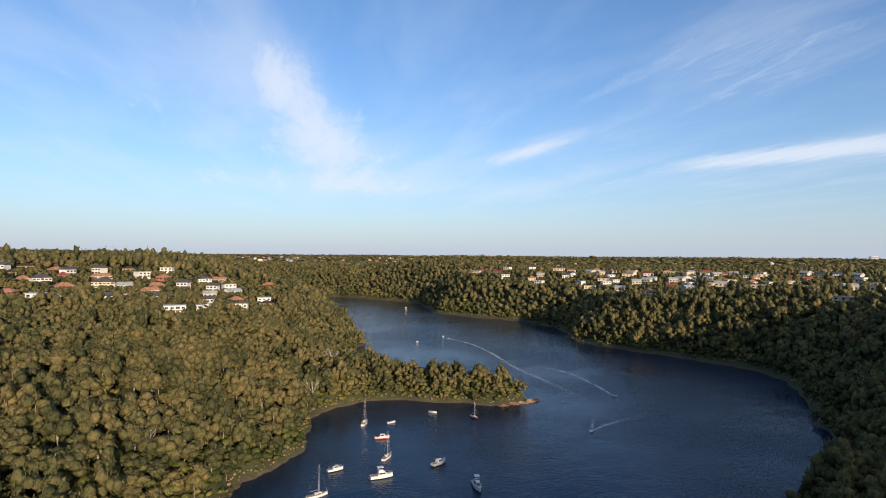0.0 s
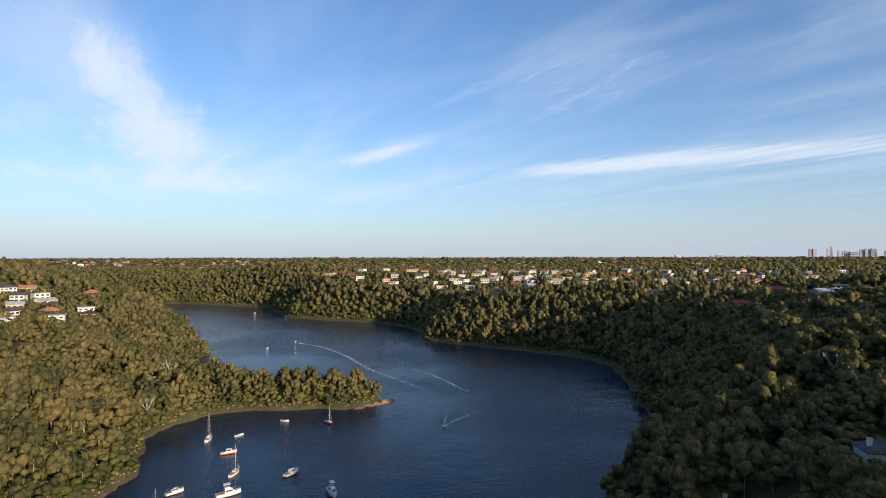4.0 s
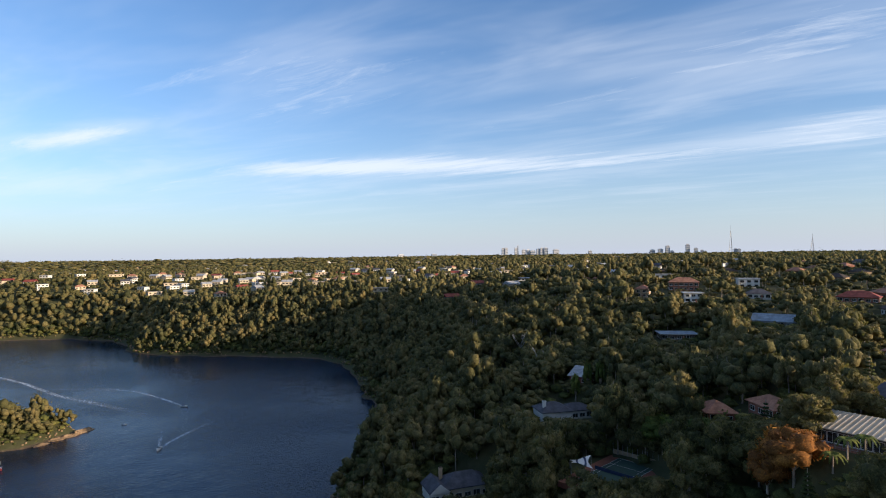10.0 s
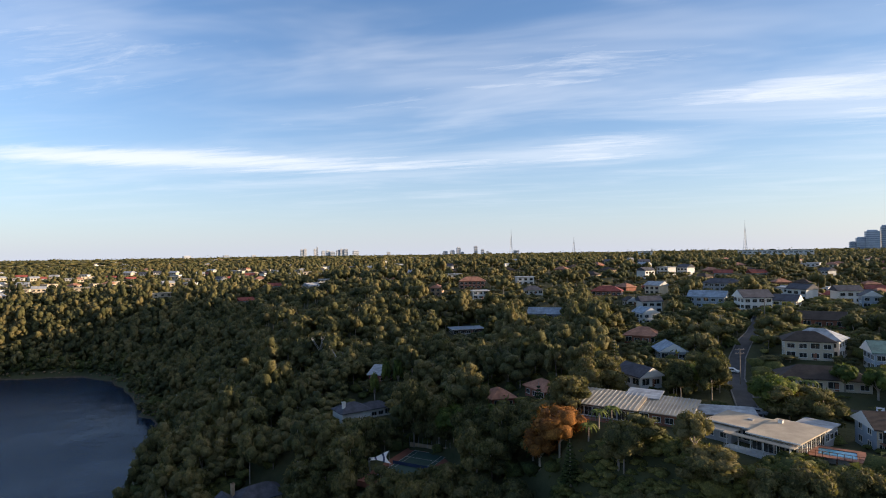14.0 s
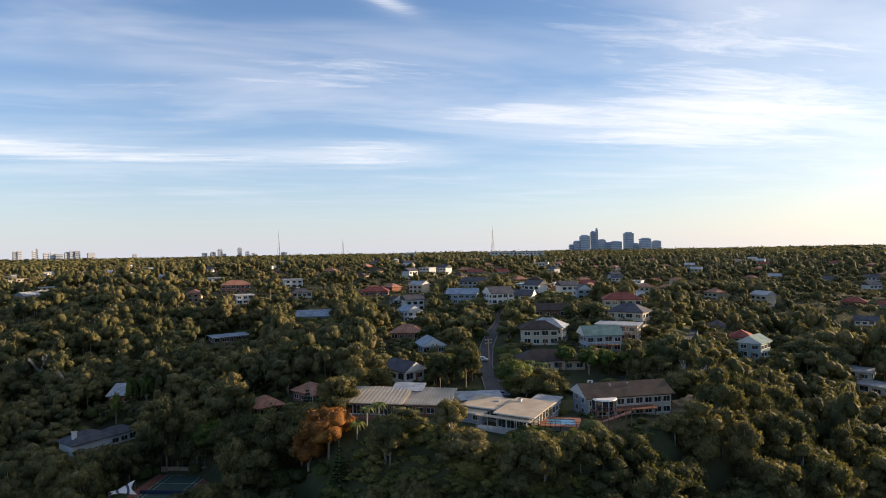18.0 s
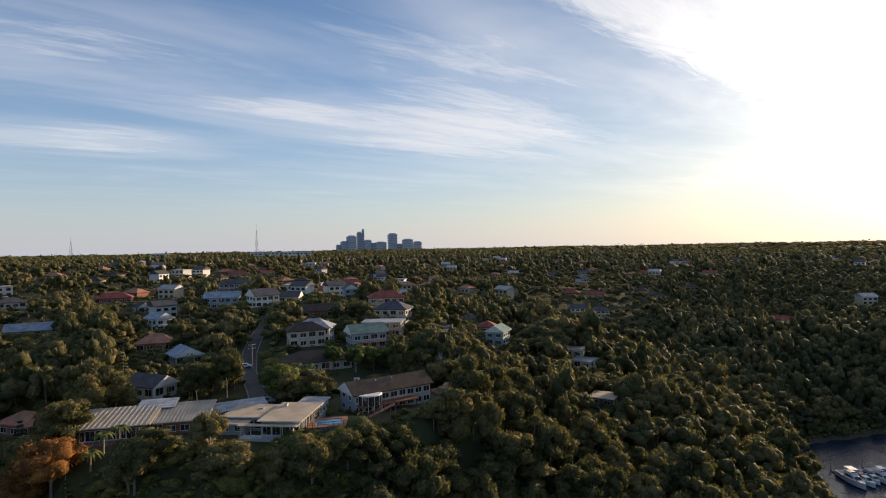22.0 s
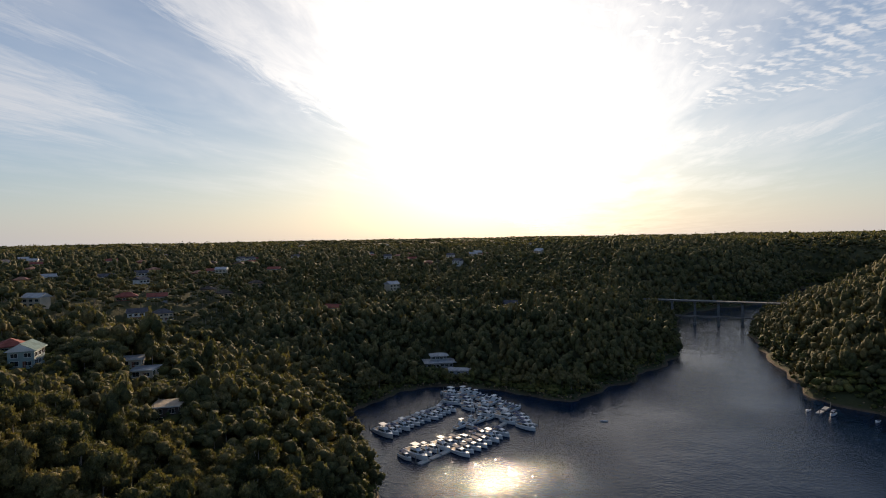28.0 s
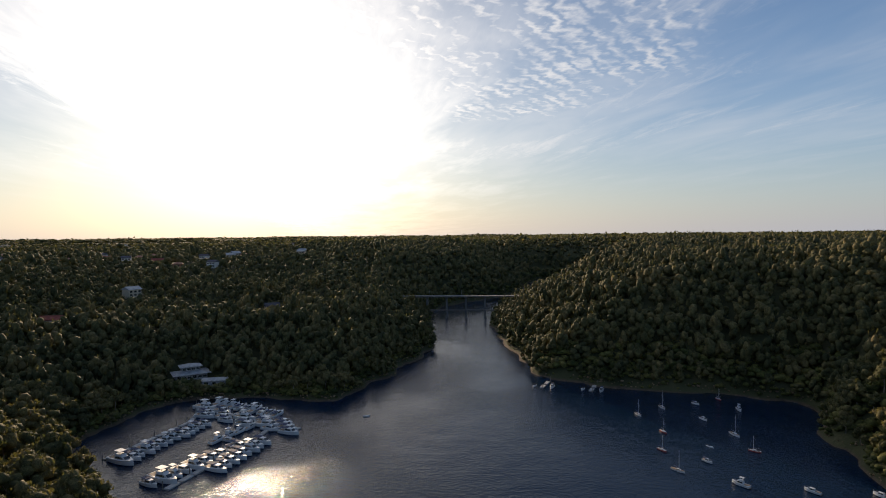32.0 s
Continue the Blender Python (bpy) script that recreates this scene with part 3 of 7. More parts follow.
def wing(house, x, y, z, w, d, h, wall, roof, kind="hip", rise=2.0, eave=0.75, turn=0.0, sides="fb", per=3.2, storeys=1, bars=1, glazed=False):
    """One block of a house: wall, roof, windows along the named sides (front, back, left, right)."""
    at = pose(x, y, z, 0, 0, turn)
    body = part("wall", Shape().box(-w / 2, w / 2, -d / 2, d / 2, -2.5, h), WALLS[wall], house, at=at)
    if kind == "flat":
        r = Shape().box(-w / 2 - eave, w / 2 + eave, -d / 2 - eave, d / 2 + eave, 0, 0.32)
        part("roof", r, ROOFS[roof], house, at=at @ pose(0, 0, h + 0.003))
        part("fascia", Shape().box(-w / 2 - eave - 0.04, w / 2 + eave + 0.04, -d / 2 - eave - 0.04, -d / 2 - eave, 0.0, 0.34), M_WHITE, house, at=at @ pose(0, 0, h))
    elif kind == "skillion":
        a, b = w / 2 + eave, d / 2 + eave
        r = Shape().solid([(-a, -b, 0), (a, -b, 0), (a, b, rise), (-a, b, rise)], [(-a, -b, .2), (a, -b, .2), (a, b, rise + .2), (-a, b, rise + .2)])
        part("roof", r, ROOFS[roof], house, at=at @ pose(0, 0, h + 0.003))
    else:
        part("roof", hip_roof(w, d, rise, eave, kind == "gable"), ROOFS[roof], house, at=at @ pose(0, 0, h + 0.003))
        if kind == "gable":
            t = d if w >= d else w
            for sgn in (-1, 1):
                s = Shape()
                if w >= d:
                    e = sgn * (w / 2 + eave + 0.03)
                    s.solid([(e - .03, -d / 2 - eave, 0.02), (e + .03, -d / 2 - eave, 0.02), (e + .03, d / 2 + eave, 0.02), (e - .03, d / 2 + eave, 0.02)],
                            [(e - .03, -.05, rise + .15), (e + .03, -.05, rise + .15), (e + .03, .05, rise + .15), (e - .03, .05, rise + .15)])
                else:
                    e = sgn * (d / 2 + eave + 0.03)
                    s.solid([(-w / 2 - eave, e - .03, 0.02), (w / 2 + eave, e - .03, 0.02), (w / 2 + eave, e + .03, 0.02), (-w / 2 - eave, e + .03, 0.02)],
                            [(-.05, e - .03, rise + .15), (.05, e - .03, rise + .15), (.05, e + .03, rise + .15), (-.05, e + .03, rise + .15)])
                part("gable", s, M_WHITE, house, at=at @ pose(0, 0, h))
    step = h / storeys
    for side in sides:
        length = w if side in "fb" else d
        n = max(1, round(length / per))
        for level in range(storeys):
            for i in range(n):
                c = -length / 2 + length * (i + 0.5) / n
                ww, hh = (1.9, 1.3) if (i + level) % 3 else (2.4, 1.7)
                ww, hh = (length / n * 0.86, step - 0.9) if glazed else (min(ww, length / n * 0.72), hh)
                zz = level * step + (0.25 if glazed else 0.75)
                if side == "f":
                    p, tw = (c, -d / 2 - 0.03, zz), 0
                elif side == "b":
                    p, tw = (c, d / 2 + 0.03, zz), 180
                elif side == "l":
                    p, tw = (-w / 2 - 0.03, c, zz), -90
                else:
                    p, tw = (w / 2 + 0.03, c, zz), 90
                m = at @ pose(*p, 0, 0, tw)
                e = m.to_euler()
                window(house, *m.translation, ww, hh if glazed else min(hh, step - 1.2), math.degrees(e.z), bars)
    return body


def railing(parent, a, b, z, h=1.0, gap=1.4, mat=None):
    """A rail with posts from a to b at height z."""
    a, b = Vector((*a, z)), Vector((*b, z))
    mat = mat or M_WHITE
    rail = Shape().rod(a + Vector((0, 0, h)), b + Vector((0, 0, h)), 0.05, sides=4).rod(a + Vector((0, 0, h * .5)), b + Vector((0, 0, h * .5)), 0.03, sides=4)
    part("rail", rail, mat, parent)
    n = max(2, int((b - a).length / gap))
    for i in range(n + 1):
        p = a.lerp(b, i / n)
        part("post", shared(("post", h, mat.name), lambda: Shape().box(-.05, .05, -.05, .05, 0, h).mesh("post", mat)), None, parent, at=pose(*p))


def house(az, dist, w, d, storeys, kind, wall, roof, label, turn=0.0, deck=False, chimney=False, group="houses on the ridge", sides="flr"):
    """A house whose front, w wide, faces the eye but for turn; dist to its front."""
    x, y = spot(az, dist + d / 2)
    z = ground_z(x, y)
    h = thing("house", label, "house", group, pose(x, y, z, 0, 0, -az + turn))
    wing(h, 0, 0, 0, w, d, 2.6 * storeys + 0.3, wall, roof, kind, 0.27 * min(w, d) + 0.4, storeys=storeys, sides=sides)
    part("door", shared("door", lambda: Shape().box(-.45, .45, -.04, .04, 0, 2.05).mesh("door", M_TIMBER)), None, h, at=pose(w * 0.12, -d / 2 - 0.05, 0.1))
    if deck:
        part("deck", Shape().box(-w * .4, w * .4, -d / 2 - 2.6, -d / 2 - 0.01, 2.6 * (storeys - 1) - 0.1, 2.6 * (storeys - 1) + 0.1), M_TIMBER, h)
        railing(h, (-w * .4, -d / 2 - 2.55), (w * .4, -d / 2 - 2.55), 2.6 * (storeys - 1) + 0.1)
        for i in range(4):
            part("deck_post", Shape().box(-.08, .08, -.08, .08, -2.5, 2.6 * (storeys - 1) - .1), M_WHITE, h, at=pose(-w * .38 + w * .76 * i / 3, -d / 2 - 2.5, 0))
    if chimney:
        part("chimney", Shape().box(-.45, .45, -.4, .4, -1, 2.2, 0.0).box(-.52, .52, -.47, .47, 2.0, 2.2), WALLS[wall], h, at=pose(w * .3, 0.5, 2.6 * storeys + 0.25 * min(w, d)))
    return h


# each house: bearing, distance, width, depth, storeys
house(96.0, 180, 20.5, 9, 1, "hip", "cream", "brown", "long cream house with dark brown hipped tile roof", 12)
house(95.0, 202, 12.5, 8, 2, "hip", "cream", "brown", "two-storey cream house with brown tile roof", 8)
house(95.8, 208, 13.2, 9, 2, "hip", "white", "metal", "pale two-storey house under light metal roof", -14)
house(100.9, 199, 12.3, 9, 2, "gable", "blue", "greenmetal", "white and blue house with green sheet roof and veranda", 18, deck=True)
house(102.7, 215, 14.3, 9, 2, "flat", "tan", "metal", "tan house with flat pale roof and open deck", -10, deck=True)
house(103.7, 235, 14.1, 10, 2, "hip", "cream", "slate", "large cream house with slate-grey hipped roof", -20)
house(103.0, 274, 16.8, 10, 2, "hip", "cream", "red", "cream house with dark red tile roof", 6)
house(91.0, 281, 11.9, 10, 2, "gable", "white", "slate", "white gabled house with grey roof", 25)
house(87.4, 322, 17.4, 10, 2, "gable", "blue", "bluemetal", "pale blue house with blue sheet roof", -12)
house(81.9, 275, 7.7, 9, 2, "gable", "white", "bluemetal", "white two-storey house with blue-grey roof", 30)
house(80.6, 359, 7.5, 8, 1, "gable", "white", "brown", "small white gabled timber house", 20)
house(81.7, 222, 12.2, 9, 1, "hip", "brick", "terracotta", "brick house with terracotta tile roof", -10)
house(84.0, 202, 8.2, 9, 1, "gable", "blue", "bluemetal", "blue-grey cottage with sheet roof", 15)
house(81.2, 164, 7.5, 10, 1, "gable", "white", "slate", "dark-roofed house with white gable end", 40)
house(96.1, 255, 14.3, 9, 1, "gable", "brick", "brown", "brick house with brown tile roof and pale gable", 8)
house(97.0, 459, 23.4, 9, 1, "hip", "cream", "red", "long house with dark red hipped roof", -5)
house(88.6, 420, 23.2, 9, 2, "hip", "grey", "slate", "dark grey two-storey house", 0)
house(82.7, 428, 15.6, 9, 1, "hip", "brick", "red", "low brick house with red roof", 0)
house(78.4, 393, 14.6, 9, 1, "hip", "brick", "terracotta", "brick house with terracotta roof", 10)
house(93.6, 315, 10.2, 9, 1, "gable", "white", "slate", "white cottage with slate roof", -15)
house(99.4, 319, 7.5, 8, 2, "gable", "blue", "slate", "pale blue two-storey cottage", 10)
house(55.7, 232, 7.9, 8, 1, "skillion", "maroon", "metal", "dark red timber house with white skillion roof", -20)
house(64.4, 290, 16.5, 10, 1, "flat", "dark", "bluemetal", "wide flat-roofed grey house on the wooded slope", 14, deck=True)
house(72.4, 308, 17.0, 10, 1, "gable", "grey", "bluemetal", "blue-grey house with pale sheet roof", -10)
house(50.3, 546, 17.4, 12, 2, "flat", "white", "metal", "white flat-roofed modern house on the ridge", 5)
house(65.1, 408, 18.4, 10, 2, "hip", "brick", "terracotta", "pink brick house with terracotta roof", 0)
house(65.8, 368, 10.3, 9, 2, "flat", "white", "metal", "white house with flat roof among gums", 12)
house(52.9, 508, 17.3, 10, 1, "hip", "cream", "terracotta", "cream house with terracotta roof", 0)
house(57.0, 487, 10.6, 9, 1, "gable", "cream", "terracotta", "low cream house on the ridge", 10)
house(61.5, 393, 7.5, 9, 2, "hip", "tan", "terracotta", "tan house among tall gums", -15)
house(71.2, 394, 12.9, 9, 1, "hip", "white", "slate", "white cottage with grey hipped roof", 5)
house(78.4, 381, 19.0, 10, 1, "hip", "brick", "red", "brick house with red tile roof", -6)
house(72.2, 176, 7.5, 11, 1, "hip", "brick", "terracotta", "house with steep terracotta tile roof", 35)
house(67.6, 176, 7.5, 9, 1, "hip", "brick", "terracotta", "terracotta-roofed cottage half hidden by trees", 20)
house(114.3, 232, 7.7, 9, 2, "gable", "green", "greenmetal", "grey-green house with sheet roof", -20)
house(113.3, 255, 7.5, 9, 1, "hip", "tan", "red", "low house with red tile roof", 0)
house(111.4, 292, 7.5, 9, 1, "hip", "grey", "slate", "small grey-roofed cottage among trees", 10)
house(124.7, 197, 7.5, 8, 2, "flat", "dark", "beige", "dark timber house with white windows on the slope", -15)
house(121.9, 243, 7.5, 8, 1, "flat", "cream", "metal", "pale flat roof among gums", -10)
house(122.9, 235, 7.5, 8, 1, "flat", "cream", "metal", "pale flat-roofed house among gums", -20)
house(122.5, 447, 14.0, 9, 2, "gable", "white", "slate", "pale house on the far slope", 0, deck=True)
house(124.4, 457, 13.1, 9, 2, "hip", "cream", "slate", "cream house on the far slope", 10)
house(121.6, 483, 14.3, 9, 1, "hip", "brick", "red", "brick house on the far slope", 0)
house(120.0, 681, 15.7, 9, 1, "gable", "grey", "slate", "grey-roofed house on the far ridge", 0)
house(122.8, 683, 12.3, 9, 2, "gable", "white", "slate", "white-gabled house on the far ridge", 0)
house(116.0, 695, 14.3, 9, 1, "gable", "white", "metal", "white cottage on the far ridge", 0)
house(-27.5, 500, 12.2, 9, 1, "hip", "cream", "slate", "beige bungalow at the edge of the bush", 10, group="houses on the bush hill")
house(-25.4, 413, 13.6, 9, 2, "flat", "white", "metal", "white two-storey flat-roofed house at the edge of the bush", -8, deck=True, group="houses on the bush hill")
house(-23.7, 430, 9.3, 8, 2, "flat", "cream", "metal", "cream flat-roofed house at the edge of the bush", -8, group="houses on the bush hill")
house(-27.5, 592, 17.3, 9, 1, "hip", "cream", "terracotta", "cream house with terracotta roof", 8, group="houses on the bush hill")
house(-27.1, 633, 15.3, 9, 1, "hip", "brick", "terracotta", "orange-tiled brick house on the hill", 15, group="houses on the bush hill")
house(-31.2, 608, 19.5, 10, 2, "hip", "cream", "slate", "cream two-storey house on the hill", -5, group="houses on the bush hill")
house(-34.0, 586, 13.6, 10, 1, "hip", "brick", "terracotta", "brick bungalow with red tile roof", 10, group="houses on the bush hill")
house(-35.6, 621, 14.9, 10, 2, "hip", "white", "slate", "white two-storey house with dark roof", 12, group="houses on the bush hill")
house(-29.6, 613, 13.8, 9, 1, "gable", "green", "metal", "pale green cottage with white roof", 5, group="houses on the bush hill")
house(-29.9, 562, 11.9, 9, 1, "flat", "brick", "slate", "low brick house among trees", -10, group="houses on the bush hill")
house(-20.5, 635, 16.6, 9, 1, "gable", "white", "metal", "bright white gabled house", 35, group="houses on the bush hill")
house(-23.0, 670, 13.0, 9, 2, "hip", "white", "slate", "white house on the hilltop", 10, group="houses on the bush hill")
house(-21.7, 686, 13.1, 9, 1, "gable", "cream", "terracotta", "cream gabled cottage on the hilltop", -10, group="houses on the bush hill")
house(-34.1, 650, 9.9, 9, 1, "hip", "maroon", "red", "dark red house on the hilltop", 0, group="houses on the bush hill")
house(-36.8, 629, 9.7, 9, 1, "hip", "tan", "terracotta", "tan house on the hilltop", 0, group="houses on the bush hill")
house(-31.3, 647, 19.0, 9, 1, "hip", "cream", "terracotta", "tile-roofed house on the hilltop", 0, group="houses on the bush hill")
house(-37.6, 664, 8.4, 9, 1, "hip", "tan", "brown", "brown-roofed house on the hilltop", 0, group="houses on the bush hill")


# ---- the near houses of the spur, and their gardens ----
def placed(name, label, category, az, dist, turn=0.0, group="", lift=0.0, size=1.0):
    x, y = spot(az, dist)
    return thing(name, label, category, group, pose(x, y, ground_z(x, y) + lift, 0, 0, -az + turn) @ Matrix.Scale(size, 4))


def terrace_house():
    h = placed("house", "wide low house with stepped flat beige roofs and glazed front", "house", 90.9, 132, -24, "houses on the ridge", size=0.8)
    wing(h, -4.2, 3.5, 0.6, 12.6, 11, 3.3, "grey", "beige", "flat", eave=0.9, sides="f", per=4, glazed=True)
    # tan wall colour here stands in for the shade on the front
    wing(h, 7.6, 1.0, 0.6, 10.2, 16, 3.9, "tan", "beige", "flat", eave=1.0, sides="fr", per=2.6, glazed=True)
    wing(h, -8.5, -3.4, 0.6, 11.0, 5.0, 2.5, "grey", "beige", "flat", eave=0.8, sides="fl", per=3.6)
    wing(h, 9.3, 13.6, 0.6, 7.0, 8.4, 3.4, "grey", "metal", "flat", eave=0.6, sides="r")
    part("terrace", Shape().box(-3.0, 12.7, -9.9, -7.05, -2.0, 0.55), M_WHITE, h, "white rendered terrace base")
    railing(h, (-2.9, -9.8), (12.6, -9.8), 0.56, 1.0, 1.2)
    railing(h, (12.6, -9.8), (12.6, -7.1), 0.56, 1.0, 1.2)
    for i in range(6):
        part("veranda_post", shared("vpost", lambda: Shape().box(-.09, .09, -.09, .09, 0, 3.3).mesh("veranda_post", M_WHITE)), None, h, at=pose(-2.5 + i * 2.9, -9.4, 0.56))
    part("veranda_roof", Shape().box(-3.2, 13.2, -10.1, -8.0, 3.86, 4.06), ROOFS["beige"], h)
    part("chimney", Shape().box(-.5, .5, -.4, .4, 3.9, 5.6).box(-.58, .58, -.48, .48, 5.35, 5.6), M_WHITE, h, at=pose(4, 6, 0))
    part("roof_hatch", Shape().box(-.7, .7, -.5, .5, 4.22, 4.5), M_STEEL, h, at=pose(-3, 5, 0))
    lawn = placed("lawn", "small clipped lawn below the terrace", "lawn", 89.2, 121, -24, lift=-0.3)
    part("turf", Shape().box(-6, 5, -3, 3, -1.6, 0.1), M_GRASS, lawn)


def ribbed_roof_house():
    h = placed("house", "long brick and glass house with pale ribbed skillion roofs", "house", 81.8, 141, -14, "houses on the ridge", size=0.92)
    wing(h, -9.0, 0, 0.2, 15, 11, 3.1, "dark", "beige", "skillion", 1.3, 1.0, sides="fl", per=2.3, glazed=True)
    wing(h, 5.0, 1.5, 0.0, 12, 11, 2.9, "brick", "beige", "skillion", 1.5, 0.9, sides="fr", per=3.0)
    wing(h, 17.5, 7.0, 0.0, 13, 6.5, 2.5, "tan", "metal", "skillion", 0.6, 0.5, turn=16, sides="f", per=5)
    wing(h, -2.0, 6.8, 0.4, 8, 5, 3.9, "white", "metal", "skillion", 0.9, 0.5, sides="f", per=3)
    for i in range(30):
        x0, z0 = (-17.2 + i * 1.12, 3.52) if i < 15 else (-0.4 + (i - 15) * 0.86, 3.12)
        y0, rise, run, zz = (-6.4, 1.3, 12.8, 0.2) if i < 15 else (-4.8, 1.5, 12.6, 0.0)
        bar = Shape().solid([(0, 0, 0), (.09, 0, 0), (.09, run, rise), (0, run, rise)], [(0, 0, .1), (.09, 0, .1), (.09, run, rise + .1), (0, run, rise + .1)])
        part("roof_rib", shared(("rib", i < 15), lambda: bar.mesh("roof_rib", ROOFS["metal"])), None, h, at=pose(x0, y0, z0))
    part("deck", Shape().box(-16, -2, -8.6, -5.55, -0.3, 0.05), M_TIMBER, h)
    railing(h, (-16, -8.5), (-2, -8.5), 0.05, 1.0, 1.3, M_STEEL)


def balcony_house():
    h = placed("house", "two-storey pale house with dark tiled gable roof and round bay", "house", 102.8, 149, 27, "houses on the ridge", size=0.95)
    wing(h, 0, 0, 0, 23, 9.5, 5.2, "cream", "brown", "gable", 2.6, 0.8, storeys=2, sides="fr", per=2.6)
    part("end_wall", Shape().box(-0.06, 0.06, -4.7, 4.7, -1, 5.15), WALLS["blue"], h, "pale blue weatherboard end wall", at=pose(-11.58, 0, 0))
    for i in range(2):
        for j in range(2):
            window(h, -11.68, -2 + 4 * i, 0.8 + 2.8 * j, 1.4, 1.3, -90)
    arc = [(3.1 * math.cos(math.pi + a * math.pi / 10), 3.1 * math.sin(math.pi + a * math.pi / 10)) for a in range(11)]
    bay = part("bay", Shape().solid([(x, y, 2.7) for x, y in arc], [(x, y, 5.1) for x, y in arc]), M_GLASS, h, "curved glazed bay", at=pose(-7.4, -4.77, 0))
    part("bay_roof", Shape().solid([(x * 1.12, y * 1.12, 5.12) for x, y in arc], [(x * 1.05, y * 1.05, 5.4) for x, y in arc]), M_WHITE, h, "white curved bay roof", at=pose(-7.4, -4.77, 0))
    for i in range(7):
        x, y = 3.15 * math.cos(math.pi + i * math.pi / 6), 3.15 * math.sin(math.pi + i * math.pi / 6)
        part("bay_mullion", shared("mullion", lambda: Shape().box(-.07, .07, -.07, .07, -1.5, 5.1).mesh("bay_mullion", M_WHITE)), None, h, at=pose(-7.4 + x, -4.77 + y, 0))
    part("balcony", Shape().box(-11, 6, -7.9, -4.79, 2.45, 2.66), M_TIMBER, h)
    railing(h, (-11, -7.85), (6, -7.85), 2.66, 1.0, 1.5, M_TIMBER)
    for i in range(5):
        part("deck_post", shared("bpost", lambda: Shape().box(-.1, .1, -.1, .1, -2, 2.45).mesh("deck_post", M_TIMBER)), None, h, at=pose(-10.6 + i * 4.0, -7.7, 0))
    part("terrace_wall", Shape().box(-12, 13, -10.2, -9.8, -2.5, 0.5), WALLS["tan"], h, "tan retaining wall")
    for i in range(2):
        part("roof_vent", shared("vent", lambda: Shape().rod((0, 0, 0), (0, 0, 0.6), 0.18).rod((0, 0, .6), (0, 0, .75), 0.3, 0.2).mesh("roof_vent", M_STEEL)), None, h, at=pose(-4 + 5 * i, -1.5, 7.2))


def pool_terrace():
    p = placed("pool_deck", "blue swimming pool in a red-brown timber deck on posts", "swimming pool", 97.0, 129, 0, lift=1.3)
    part("basin", Shape().box(-3.3, 3.3, -2.4, 2.4, -2.2, 0.0), M_CONC, p)
    part("pool_water", Shape().box(-3.0, 3.0, -2.1, 2.1, 0.0, 0.03), M_POOL, p)
    for x0, x1, y0, y1 in ((-4.6, -3.02, -3.6, 3.4), (3.02, 4.4, -3.6, 3.4), (-3.0, 3.0, -3.6, -2.12), (-3.0, 3.0, 2.12, 3.4)):
        part("decking", Shape().box(x0, x1, y0, y1, 0.0, 0.12), M_TIMBER, p)
    run = [(4.4, -3.4, 0.1), (9.5, -1.4, 0.9), (15.5, 2.4, 2.2)]
    for a, b in zip(run, run[1:]):
        part("walkway", Shape().solid([(a[0], a[1] - .1, a[2] - .15), (b[0], b[1] - .1, b[2] - .15), (b[0], b[1] + 1.5, b[2] - .15), (a[0], a[1] + 1.5, a[2] - .15)],
                                      [(a[0], a[1] - .1, a[2]), (b[0], b[1] - .1, b[2]), (b[0], b[1] + 1.5, b[2]), (a[0], a[1] + 1.5, a[2])]), M_TIMBER, p)
        part("rail", Shape().rod((a[0], a[1], a[2] + 1), (b[0], b[1], b[2] + 1), .07, sides=4).rod((a[0], a[1], a[2] + .5), (b[0], b[1], b[2] + .5), .05, sides=4), M_TIMBER, p)
    for i in range(10):
        t = i / 9
        a, b, s = (run[0], run[1], t * 2) if t < 0.5 else (run[1], run[2], t * 2 - 1)
        part("post", shared("ppost", lambda: Shape().box(-.09, .09, -.09, .09, -4.5, 1.05).mesh("post", M_TIMBER)), None, p,
             at=pose(a[0] + (b[0] - a[0]) * s, a[1] + (b[1] - a[1]) * s, a[2] + (b[2] - a[2]) * s))
    railing(p, (-4.5, -3.5), (4.4, -3.5), 0.12, 1.0, 1.1, M_TIMBER)
    for i in range(5):
        part("post", shared("lpost", lambda: Shape().box(-.12, .12, -.12, .12, -5, 0).mesh("post", M_TIMBER)), None, p, at=pose(-4.3 + i * 2.1, -3.4, 0))


